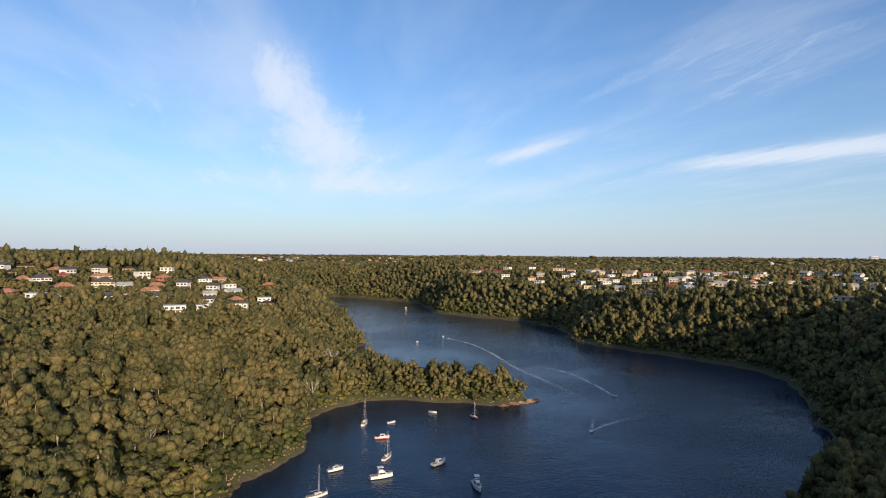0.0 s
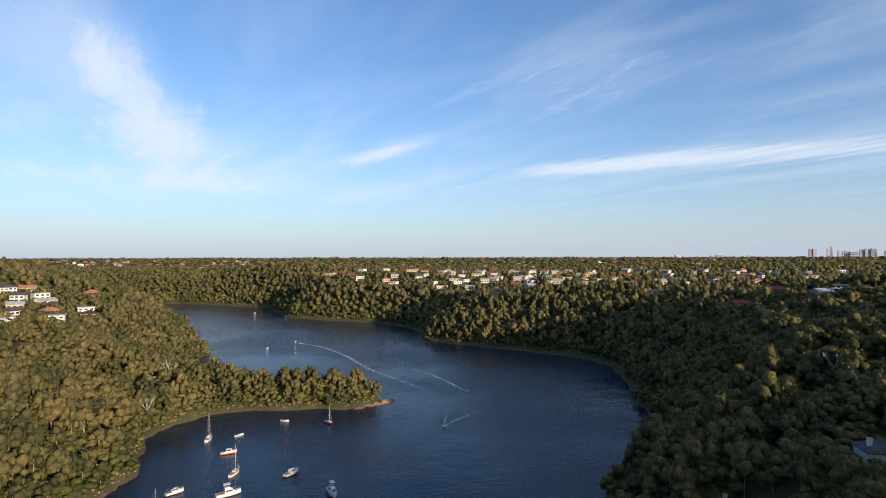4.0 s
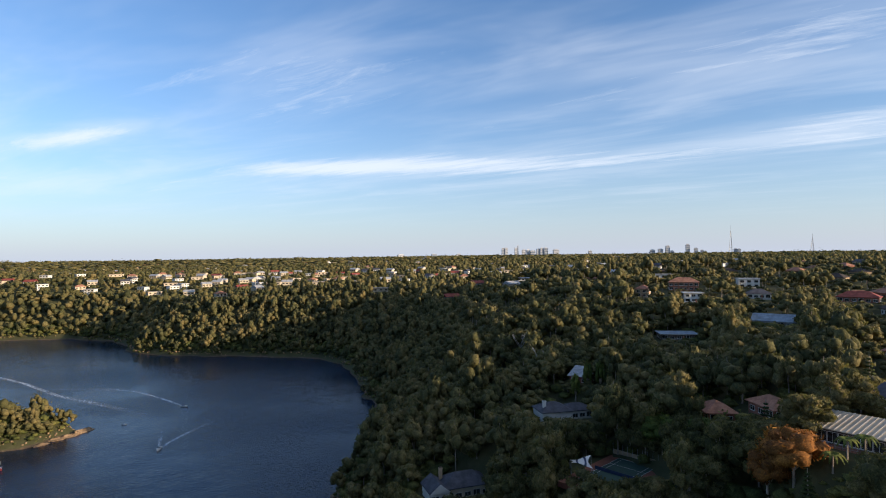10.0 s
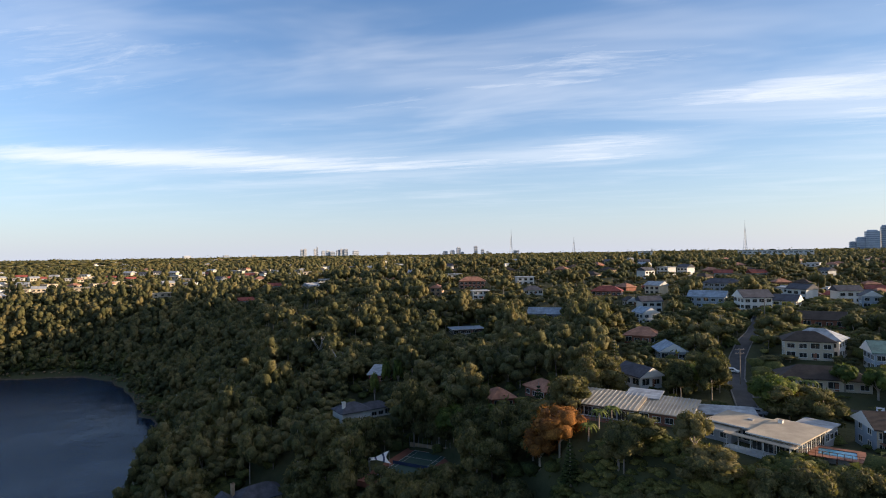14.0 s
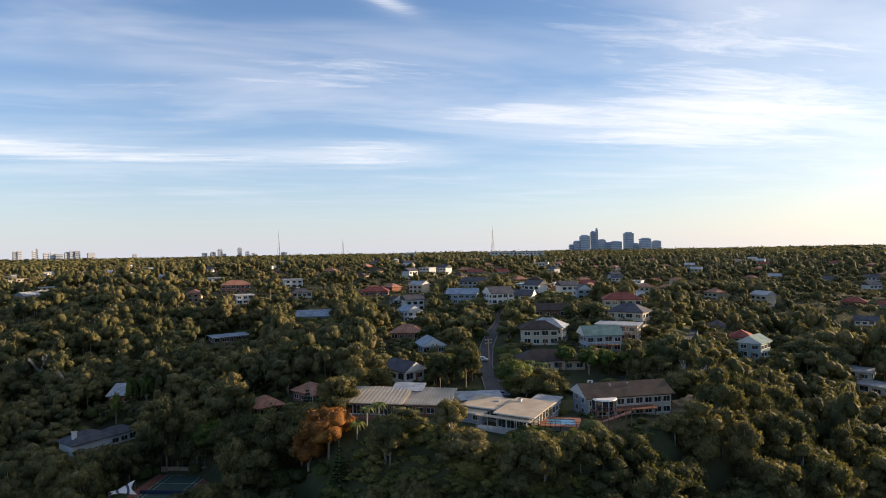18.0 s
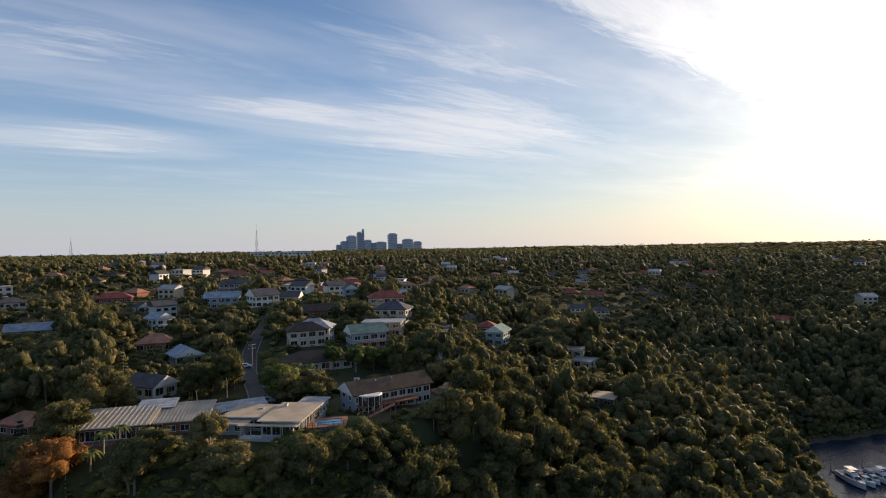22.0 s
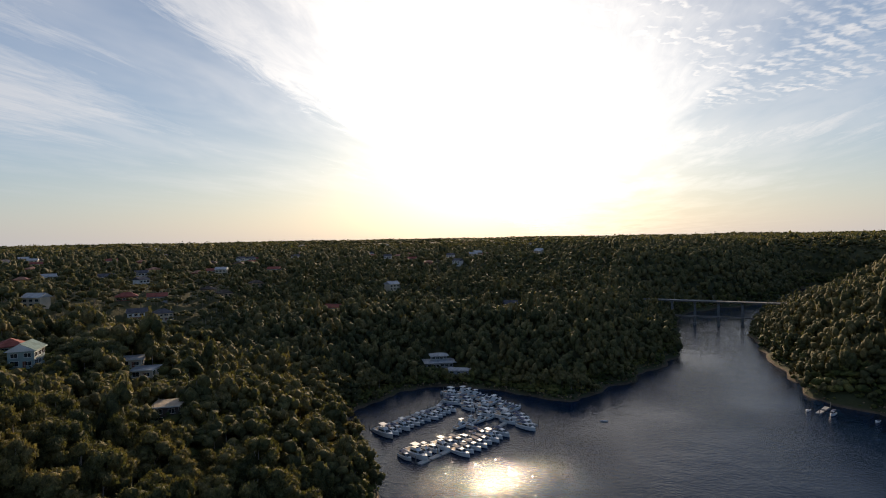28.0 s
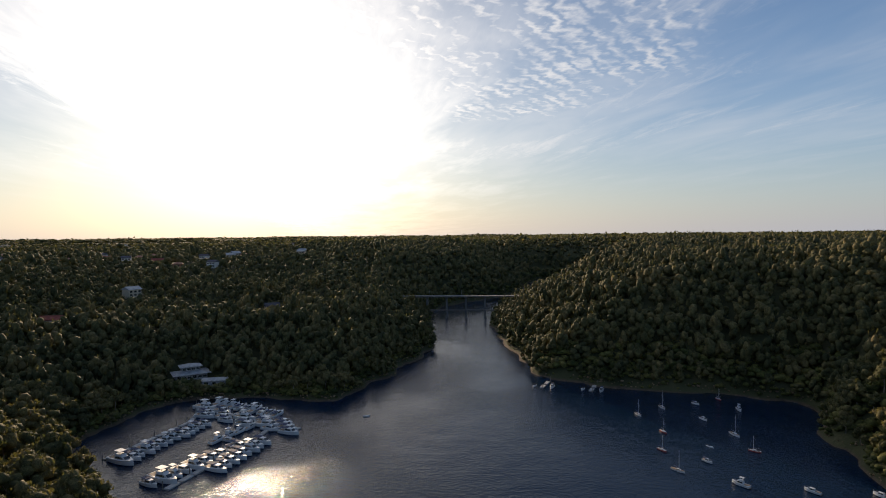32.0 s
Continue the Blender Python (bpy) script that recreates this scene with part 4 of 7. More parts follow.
def white_villa():
    h = placed("house", "white villa with grey hipped roofs and a tall white chimney", "house", 53.6, 208, 24, "houses among the valley trees")
    wing(h, -3.5, 0, 0, 11, 9, 4.2, "white", "slate", "hip", 2.6, 0.6, sides="fr", per=4)
    wing(h, 6.5, 3.0, 0, 11, 7, 3.0, "white", "slate", "hip", 1.9, 0.6, sides="f", per=2.6)
    part("chimney", Shape().box(-.55, .55, -.5, .5, 3, 7.8).box(-.65, .65, -.6, .6, 7.4, 7.8), M_WHITE, h, at=pose(-7.2, -1.5, 0))
    arc = [(9 * math.cos(math.pi + a * math.pi / 12), 5 * math.sin(math.pi + a * math.pi / 12)) for a in range(13)]
    for (x0, y0), (x1, y1) in zip(arc, arc[1:]):
        part("garden_wall", Shape().solid([(x0, y0, -3), (x1, y1, -3), (x1 * .97, y1 * .97, -3), (x0 * .97, y0 * .97, -3)],
                                          [(x0, y0, .8), (x1, y1, .8), (x1 * .97, y1 * .97, .8), (x0 * .97, y0 * .97, .8)]), M_WHITE, h, at=pose(-3, -5.2, 0))
    m = placed("outdoor_fireplace", "white rendered outdoor fireplace with tall chimney and low walls", "fireplace", 46.7, 209, 20, lift=2.2)
    part("stack", Shape().box(-.6, .6, -.5, .5, 0, 5.2, 0.1), M_WHITE, m)
    part("pier", Shape().box(1.8, 2.3, -.3, .3, 0, 3.4), M_WHITE, m)
    part("low_wall", Shape().solid([(-4, -1.6, -1.5), (3.5, .2, -1.5), (3.5, .6, -1.5), (-4, -1.2, -1.5)], [(-4, -1.6, .3), (3.5, .2, 1.2), (3.5, .6, 1.2), (-4, -1.2, .3)]), M_WHITE, m)
    h = placed("house", "dark slate-roofed house with a white gable and chimney", "house", 42.7, 180, 20, "houses among the valley trees")
    wing(h, 3.0, 0, 0, 15, 9, 3.6, "cream", "slate", "hip", 3.2, 0.6, sides="fr", per=3)
    wing(h, -6.5, -1.0, 0, 6, 9, 3.4, "white", "slate", "gable", 2.6, 0.5, sides="f", per=3)
    part("chimney", Shape().box(-.5, .5, -.45, .45, 3, 8.2).box(-.6, .6, -.55, .55, 7.8, 8.2), WALLS["tan"], h, at=pose(-3.8, 2, 0))
    for i in range(3):
        part("skylight", shared("skylight", lambda: Shape().box(-.4, .4, -.6, .6, 0, .15).mesh("skylight", M_WHITE)), None, h, at=pose(0.5 + i * 2.2, -2.6, 4.9 + .1 * i, 32, 0, 0))


def court():
    c = placed("tennis_court", "green tennis court with red surround behind trees", "tennis court", 58.6, 157, -30, lift=0.05)
    part("surround", Shape().box(-8.5, 8.5, -14, 14, -1.5, 0), M_CLAY, c)
    part("playing_surface", Shape().box(-5.5, 5.5, -11.9, 11.9, 0, .03), M_COURT, c)
    for x in (-5.4, -4.1, 4.1, 5.4):
        part("line", Shape().box(x - .05, x + .05, -11.9, 11.9, .03, .036), M_WHITE, c)
    for y in (-11.85, -6.4, 6.4, 11.85):
        part("line", Shape().box(-5.4, 5.4, y - .05, y + .05, .036, .042), M_WHITE, c)
    part("net", Shape().box(-6, 6, -.03, .03, .03, .95), M_NAVY, c)
    for i in range(12):
        part("fence_post", shared("fpost", lambda: Shape().rod((0, 0, 0), (0, 0, 3.2), .05).mesh("fence_post", M_STEEL)), None, c, at=pose(-8.4 + i * 1.53, 13.9, 0))
    part("back_wall", Shape().box(-8.5, 8.5, 14.0, 14.3, -1, 1.4), WALLS["tan"], c)
    s = placed("shade_sail", "white shade sail with dark stripes on poles", "shade sail", 55.4, 154, 10)
    corners = [(-3, -2.5, 4.6), (2.6, -2.9, 3.2), (3.2, 2.6, 4.8), (-2.4, 3.0, 3.3)]

    def sail(u0, u1):
        sh, n = Shape(), 6
        grid = [[None] * (n + 1) for _ in range(n + 1)]
        for i in range(n + 1):
            for j in range(n + 1):
                u, v = u0 + (u1 - u0) * i / n, j / n
                a = Vector(corners[0]).lerp(Vector(corners[1]), u)
                b = Vector(corners[3]).lerp(Vector(corners[2]), u)
                p = a.lerp(b, v)
                pinch = 1 - 0.35 * (4 * (u - .5) ** 2 < 1) * (1 - 4 * (u - .5) ** 2) * abs(2 * v - 1) ** 2 - 0.35 * (1 - 4 * (v - .5) ** 2) * abs(2 * u - 1) ** 2
                grid[i][j] = (p.x * pinch, p.y * pinch, p.z)
        for i in range(n):
            for j in range(n):
                q = [grid[i][j], grid[i + 1][j], grid[i + 1][j + 1], grid[i][j + 1]]
                sh.solid([(x, y, z - .03) for x, y, z in q], q)
        return sh

    for k, (u0, u1) in enumerate(((0, .22), (.22, .34), (.34, .66), (.66, .78), (.78, 1))):
        part("sail_panel", sail(u0, u1), M_NAVY if k % 2 else M_WHITE, s)
    for x, y, z in corners:
        part("pole", Shape().rod((x, y, -1), (x, y, z), .06), M_STEEL, s)


terrace_house(), ribbed_roof_house(), balcony_house(), pool_terrace(), white_villa(), court()


# ---- streets, cars, poles ----
def street(name, label, stops, width):
    """A strip of asphalt with kerbs laid over the ground, through bearings and distances."""
    pts = [Vector((*spot(a, d), 0)) for a, d in stops]
    fine = []
    for a, b in zip(pts, pts[1:]):
        fine += [a.lerp(b, i / 6) for i in range(6)]
    fine.append(pts[-1])
    road = thing(name, label, "road")
    tagged(road, kind="structure")
    rows = []
    for i, p in enumerate(fine):
        t = (fine[min(i + 1, len(fine) - 1)] - fine[max(i - 1, 0)]).normalized()
        n = Vector((-t.y, t.x, 0))
        rows.append((p, n))
    zs = [ground_z(p.x, p.y) + 0.35 for p, n in rows]
    for nm, lo, hi, top, mat in (("carriageway", -width / 2, width / 2, 0.0, M_ROAD), ("kerb", width / 2, width / 2 + .35, .14, M_KERB), ("kerb", -width / 2 - .35, -width / 2, .14, M_KERB)):
        rings = [[(p + n * lo).to_tuple()[:2] + (z - 1.2,), (p + n * hi).to_tuple()[:2] + (z - 1.2,), (p + n * hi).to_tuple()[:2] + (z + top,), (p + n * lo).to_tuple()[:2] + (z + top,)] for (p, n), z in zip(rows, zs)]
        part(nm, Shape().loft(rings), mat, road)


STREET_STOPS = {
    "street": [(91.4, 140), (90.4, 158), (89.5, 185), (89.7, 207), (90.6, 232), (91.5, 270)],
    "lane": [(108.0, 205), (108.4, 222), (108.9, 248), (109.5, 290)],
    "cross_street": [(91.0, 164), (96.2, 166), (100.8, 174), (105.2, 184)],
}
street("road_street", "narrow asphalt street climbing between houses", STREET_STOPS["street"], 4.4)
street("road_lane", "short asphalt lane between trees", STREET_STOPS["lane"], 4.6)
street("road_cross_street", "asphalt cross street behind the near houses", STREET_STOPS["cross_street"], 5.0)


def car(az, dist, turn, mat, label):
    x, y = spot(az, dist)
    c = thing("car", label, "car", "parked cars", pose(x, y, ground_z(x, y) + 0.38, 0, 0, turn))
    side = [(-2.1, .35), (-2.15, .75), (-1.3, .92), (-.7, 1.42), (.8, 1.42), (1.5, .95), (2.15, .8), (2.15, .35)]
    part("body", Shape().loft([[(px, s, pz) for px, pz in side] for s in (-.82, -.7, .7, .82)]), mat, c)
    part("windscreen", Shape().solid([(-1.22, -.66, .95), (-1.2, -.66, .95), (-1.2, .66, .95), (-1.22, .66, .95)], [(-.76, -.6, 1.36), (-.74, -.6, 1.36), (-.74, .6, 1.36), (-.76, .6, 1.36)]), M_GLASS, c)
    for s in (-1, 1):
        part("side_window", Shape().box(-.7, .75, s * .80 - .035, s * .80 + .035, .98, 1.34), M_GLASS, c)
        for px in (-1.3, 1.3):
            wl = part("wheel", shared("wheel", lambda: Shape().rod((0, -.1, 0), (0, .1, 0), .32, sides=12).mesh("wheel", M_TYRE)), None, c, at=pose(px, s * .78, .32))
            part("rim", shared("rim", lambda: Shape().rod((0, -.12, 0), (0, .12, 0), .19, sides=10).mesh("rim", M_STEEL)), None, wl)


car(89.2, 191, 85, M_HULL, "white hatchback parked on the street")
car(99.9, 171, -10, M_HULL, "white sedan parked behind the dark roof")
car(109.2, 231, 70, M_HULL, "white car on the lane")
car(91.2, 153, 80, WALLS["grey"], "grey car on the driveway")


def power_pole(az, dist, tall=10.5):
    x, y = spot(az, dist)
    p = thing("power_pole", "weathered timber power pole with crossarms", "power pole", "power poles", pose(x, y, ground_z(x, y), 0, 0, -az + 30))
    part("pole", Shape().rod((0, 0, -1), (0, 0, tall), .19, .12, 8), M_POLE, p)
    for z in (tall - .5, tall - 1.6):
        arm = part("crossarm", Shape().box(-1.3, 1.3, -.07, .07, z, z + .14), M_POLE, p)
        for i in range(4):
            part("insulator", shared("insulator", lambda: Shape().rod((0, 0, 0), (0, 0, .22), .07, .05).mesh("insulator", M_CONC)), None, arm, at=pose(-1.1 + .73 * i, 0, z + .14))


for a_, d_ in ((89.9, 178), (88.4, 226), (91.9, 262), (107.2, 236)):
    power_pole(a_, d_)
for a_, d_ in ((106.3, 578), (110.9, 544), (111.5, 546)):
    power_pole(a_, d_, 24)


# ---- suburbs on the ridges further off ----
def plain_house(w, d, storeys, kind, wall, roof, label):
    h = thing("house", label, "house", "suburban houses on the far ridges")
    hh = 2.9 * storeys + .4
    part("wall", Shape().box(-w / 2, w / 2, -d / 2, d / 2, -3, hh), WALLS[wall], h)
    if kind == "flat":
        part("roof", Shape().box(-w / 2 - .7, w / 2 + .7, -d / 2 - .7, d / 2 + .7, hh, hh + .4), ROOFS[roof], h)
    else:
        part("roof", hip_roof(w, d, .24 * d + .5, .7, kind == "gable"), ROOFS[roof], h, at=pose(0, 0, hh + .003))
    for lv in range(storeys):
        for i in range(3):
            part("window", shared("farwin", lambda: Shape().box(-1.1, 1.1, -.05, .05, 0, 1.5).mesh("window", M_GLASS)), None, h, at=pose(-w / 3 + w / 3 * i, -d / 2 - .04, .9 + 2.9 * lv))
    return h


FAR_KINDS = [plain_house(*k) for k in (
    (12, 9, 2, "hip", "cream", "terracotta", "cream suburban house with terracotta roof"),
    (13, 9, 2, "flat", "white", "metal", "white flat-roofed suburban house"),
    (12, 9, 1, "hip", "brick", "terracotta", "brick suburban bungalow with tile roof"),
    (11, 9, 2, "gable", "white", "slate", "white gabled suburban house with dark roof"),
    (17, 10, 2, "flat", "cream", "beige", "wide cream suburban block with flat roof"),
    (12, 9, 1, "hip", "tan", "brown", "tan suburban bungalow with brown roof"),
    (12, 9, 2, "gable", "cream", "metal", "pale suburban house with light sheet roof"),
    (14, 9, 1, "gable", "grey", "red", "grey suburban cottage with red roof"))]
WHERE = random.Random(12)
FAR_HOUSES = []


def suburb(count, az0, az1, near, far, kinds):
    for i in range(count * 6):
        if count <= 0:
            return
        az, dist = WHERE.uniform(az0, az1), math.sqrt(WHERE.uniform(near ** 2, far ** 2))
        x, y = spot(az, dist)
        if any(math.hypot(x - px, y - py) < 19 for px, py, *_ in FAR_HOUSES) or float(river_distance(np.array([x]), np.array([y]))[0]) < 92:
            continue
        if any(math.hypot(x - px, y - py) < pr + 9 for px, py, pr, pz in PADS):
            continue
        z = ground_z(x, y)
        src = FAR_KINDS[WHERE.choice(kinds)]
        m = pose(x, y, z, 0, 0, -az + WHERE.uniform(-50, 50))
        FAR_HOUSES.append((x, y, 11.0, z))
        if src.get("used"):
            copy_thing(src, m)
        else:
            src["used"] = 1
            src.matrix_world = m
        count -= 1


suburb(72, 2, 37, 690, 1080, (0, 1, 3, 4, 6, 6, 1, 4, 7))
suburb(52, 35, 60, 500, 1050, (0, 1, 3, 4, 6, 7))
suburb(74, 58, 116, 420, 1050, (0, 2, 3, 5, 6, 7, 1))
suburb(30, 70, 107, 330, 640, (2, 3, 5, 6, 7, 0, 1))
suburb(46, 108, 165, 480, 1050, (2, 3, 5, 6, 7))
suburb(26, -39, -17, 450, 720, (3, 6, 1, 2, 5))
for k_ in FAR_KINDS:
    if k_.get("used"):
        del k_["used"]


def distant_suburb():
    """Hundreds of tiny houses beyond the near ridges, joined."""
    rng = np.random.RandomState(21)
    walls = [WALLS[w] for w in ("white", "cream", "tan", "grey", "brick")]
    roofs = [ROOFS[r] for r in ("metal", "terracotta", "brown", "slate", "red", "beige")]
    vs, fs, ms, n = [], [], [], 0
    for az0, az1, near, far, count in ((-22, -1, 1400, 2800, 120), (3, 40, 1080, 2600, 150), (40, 62, 1050, 2400, 80), (60, 118, 1050, 2300, 120), (118, 172, 1050, 1900, 50)):
        for _ in range(count):
            a, d = rng.uniform(az0, az1), math.sqrt(rng.uniform(near ** 2, far ** 2))
            x, y = spot(a, d)
            z = ground_z(x, y)
            w, l, h = rng.uniform(10, 19), rng.uniform(8, 11), rng.choice([3.0, 3.2, 5.6, 5.8])
            rise = rng.choice([0.4, 2.2, 2.8])
            run = 0.0 if rise < 1 else w * 0.25
            t = radians(-a + rng.uniform(-45, 45))
            c, q = math.cos(t), math.sin(t)
            e = 0.7
            p = [(sx * w / 2, sy * l / 2, zz) for zz in (-3, h) for sx, sy in ((-1, -1), (1, -1), (1, 1), (-1, 1))]
            p += [(sx * (w / 2 + e), sy * (l / 2 + e), h + 0.01) for sx, sy in ((-1, -1), (1, -1), (1, 1), (-1, 1))]
            top = 0.94 if rise < 1 else 0.06
            p += [(sx * (w / 2 - run), sy * l / 2 * top, h + rise) for sx, sy in ((-1, -1), (1, -1), (1, 1), (-1, 1))]
            vs += [(x + u * c - v * q, y + u * q + v * c, z + k) for u, v, k in p]
            wm, rm = rng.choice(5, p=[.2, .24, .18, .2, .18]), 5 + rng.choice(6, p=[.3, .2, .12, .18, .08, .12])
            for o, m in ((0, wm), (8, rm)):
                for i in range(4):
                    j = (i + 1) % 4
                    fs.append((n + o + i, n + o + j, n + o + 4 + j, n + o + 4 + i))
                    ms.append(m)
            fs.append((n + 12, n + 13, n + 14, n + 15))
            ms.append(rm)
            n += 16
            FAR_HOUSES.append((x, y, 9.0, z))
    me = mesh_of("distant_houses", vs, fs, walls + roofs, False, ms)
    tagged(new("distant_houses", me), "hundreds of tiny pale suburban houses on the far ridges", "houses", kind="stuff")


distant_suburb()
# a church-like white gable, and the long pale sheds on the skyline
house(23.6, 905, 13, 18, 2, "gable", "white", "metal", "tall white gabled hall on the far ridge", 0, group="far halls")
for a_, w_ in ((92.2, 120), (93.8, 60), (94.9, 40), (82.0, 34)):
    x_, y_ = spot(a_, 1500)
    s_ = thing("warehouse", "long pale flat-roofed warehouse on the far ridge", "warehouse", "far warehouses", pose(x_, y_, ground_z(x_, y_), 0, 0, -a_))
    part("wall", Shape().box(-w_ / 2, w_ / 2, -15, 15, -4, 17), M_WHITE, s_)
    part("roof", Shape().box(-w_ / 2 - 1, w_ / 2 + 1, -16, 16, 17.0, 18), ROOFS["metal"], s_)
    for i in range(int(w_ / 10)):
        part("window", shared("shedwin", lambda: Shape().box(-3, 3, -.1, .1, 0, 2.5).mesh("window", M_GLASS)), None, s_, at=pose(-w_ / 2 + 5 + 10 * i, -15.05, 12))


# ---- towers and masts on the skyline ----
def tower(az, top, w, group, dark):
    dist = 4500
    x, y = spot(az, dist)
    z = 55
    t = thing("office_tower", "hazy grey high-rise tower on the skyline" if not dark else "dark glass high-rise tower on the skyline", "tower", group, pose(x, y, z, 0, 0, -az + 12))
    h, d = top - z, w * 0.8
    part("shaft", Shape().box(-w / 2, w / 2, -d / 2, d / 2, 0, h * 0.94), M_TOWER_GLASS if dark else M_TOWER, t)
    part("crown", Shape().box(-w * .36, w * .36, -d * .36, d * .36, h * .94, h, w * .04), M_TOWER, t)
    n = max(3, int(h / 14))
    for i in range(n):
        part("floor_band", shared(("band", w, dark), lambda: Shape().box(-w / 2 - .8, w / 2 + .8, -d / 2 - .8, d / 2 + .8, 0, 3.0).mesh("floor_band", M_TOWER if dark else M_TOWER_GLASS)), None, t, at=pose(0, 0, h * .93 * (i + .5) / n))


NEAR_CITY = [(98.33, 130, 36), (98.86, 158, 48), (99.61, 201, 70), (100.41, 230, 38), (100.78, 252, 18), (101.23, 166, 54), (101.81, 141, 42),
             (102.56, 149, 79), (103.74, 215, 68), (104.38, 131, 42), (105.25, 168, 77), (106.26, 147, 60)]
FAR_CITY = [(48.06, 143, 24), (48.35, 145, 21), (49.31, 144, 18), (49.52, 161, 10), (50.12, 128, 27), (50.56, 131, 24), (51.0, 121, 39),
            (51.57, 133, 27), (51.94, 141, 30), (52.32, 141, 30), (53.31, 127, 42), (56.62, 114, 24)]
MID_CITY = [(62.39, 113, 33), (63.12, 118, 33), (63.75, 141, 30), (64.14, 104, 21), (65.5, 149, 26), (66.2, 122, 24), (66.73, 106, 21),
            (69.47, 112, 21), (69.76, 110, 21), (41.0, 104, 40), (43.5, 102, 30), (37.6, 103, 50)]
for rows_, g_ in ((NEAR_CITY, "towers of the near city"), (FAR_CITY, "towers of the far city"), (MID_CITY, "scattered towers")):
    for i_, (a_, t_, w_) in enumerate(rows_):
        tower(a_, t_, w_, g_, i_ % 3 == 0)


def radio_mast(az, top):
    x, y = spot(az, 4480)
    m = thing("radio_mast", "tall slender steel lattice radio mast on the skyline", "mast", "radio masts", pose(x, y, 60))
    h, b = top - 60, 15.0
    for k in range(3):
        a = k * 2.0944
        part("leg", Shape().rod((b * math.cos(a), b * math.sin(a), 0), (1.2 * math.cos(a), 1.2 * math.sin(a), h * .8), 1.5, 1.0, 4), M_STEEL, m)
    for i in range(9):
        t = i / 9
        r = b + (1.2 - b) * t
        z = h * .8 * t
        ring = [(r * math.cos(k * 2.0944), r * math.sin(k * 2.0944), z) for k in range(3)]
        br = Shape()
        for k in range(3):
            br.rod(ring[k], ring[(k + 1) % 3], .7, sides=4)
        part("brace", br, M_STEEL, m)
    part("spire", Shape().rod((0, 0, h * .78), (0, 0, h), 1.2, .6, 5), M_STEEL, m)


radio_mast(69.12, 276), radio_mast(90.5, 295), radio_mast(75.32, 204)


# ---- boats ----
def hull_shape(length, beam, depth, sheer=0.35, stern=0.8, stations=9):
    """A boat's hull, bow towards +X, waterline at z 0."""
    rings = []
    for i in range(stations):
        t = i / (stations - 1)
        x = -length / 2 + length * t
        half = beam / 2 * (stern + (1 - stern) * min(1, t * 2.5)) * max(0.03, (1 - max(0, (t - .45) / .55) ** 2.2))
        top = depth + sheer * t * t
        keel = -0.35 * (1 - max(0, (t - .7) / .3) * .9)
        rings.append([(x - .12 * top * (t > .9), -half, top), (x, -half * .86, 0.05), (x, -half * .25, keel), (x, half * .25, keel), (x, half * .86, 0.05), (x - .12 * top * (t > .9), half, top)])
    return Shape().loft(rings)


def deck_shape(length, beam, depth, sheer, stern=0.8, stations=9, inset=.93):
    lower, upper = [], []
    for sgn in (-1, 1):
        rng = range(stations) if sgn < 0 else range(stations - 1, -1, -1)
        for i in rng:
            t = i / (stations - 1)
            half = beam / 2 * (stern + (1 - stern) * min(1, t * 2.5)) * max(0.03, (1 - max(0, (t - .45) / .55) ** 2.2)) * inset
            lower.append(((-length / 2 + length * t) * .985, sgn * half, depth + sheer * t * t - .08))
    return Shape().solid(lower, [(x, y, z + .12) for x, y, z in lower])


def trunk(x0, x1, w0, w1, z0, z1, slope=.35):
    """A cabin: sides drawn in towards the top, raked ends."""
    s = slope
    return Shape().solid([(x0, -w0, z0), (x1, -w1, z0), (x1, w1, z0), (x0, w0, z0)],
                         [(x0 + s * .3, -w0 * .86, z1), (x1 - s, -w1 * .82, z1), (x1 - s, w1 * .82, z1), (x0 + s * .3, w0 * .86, z1)])


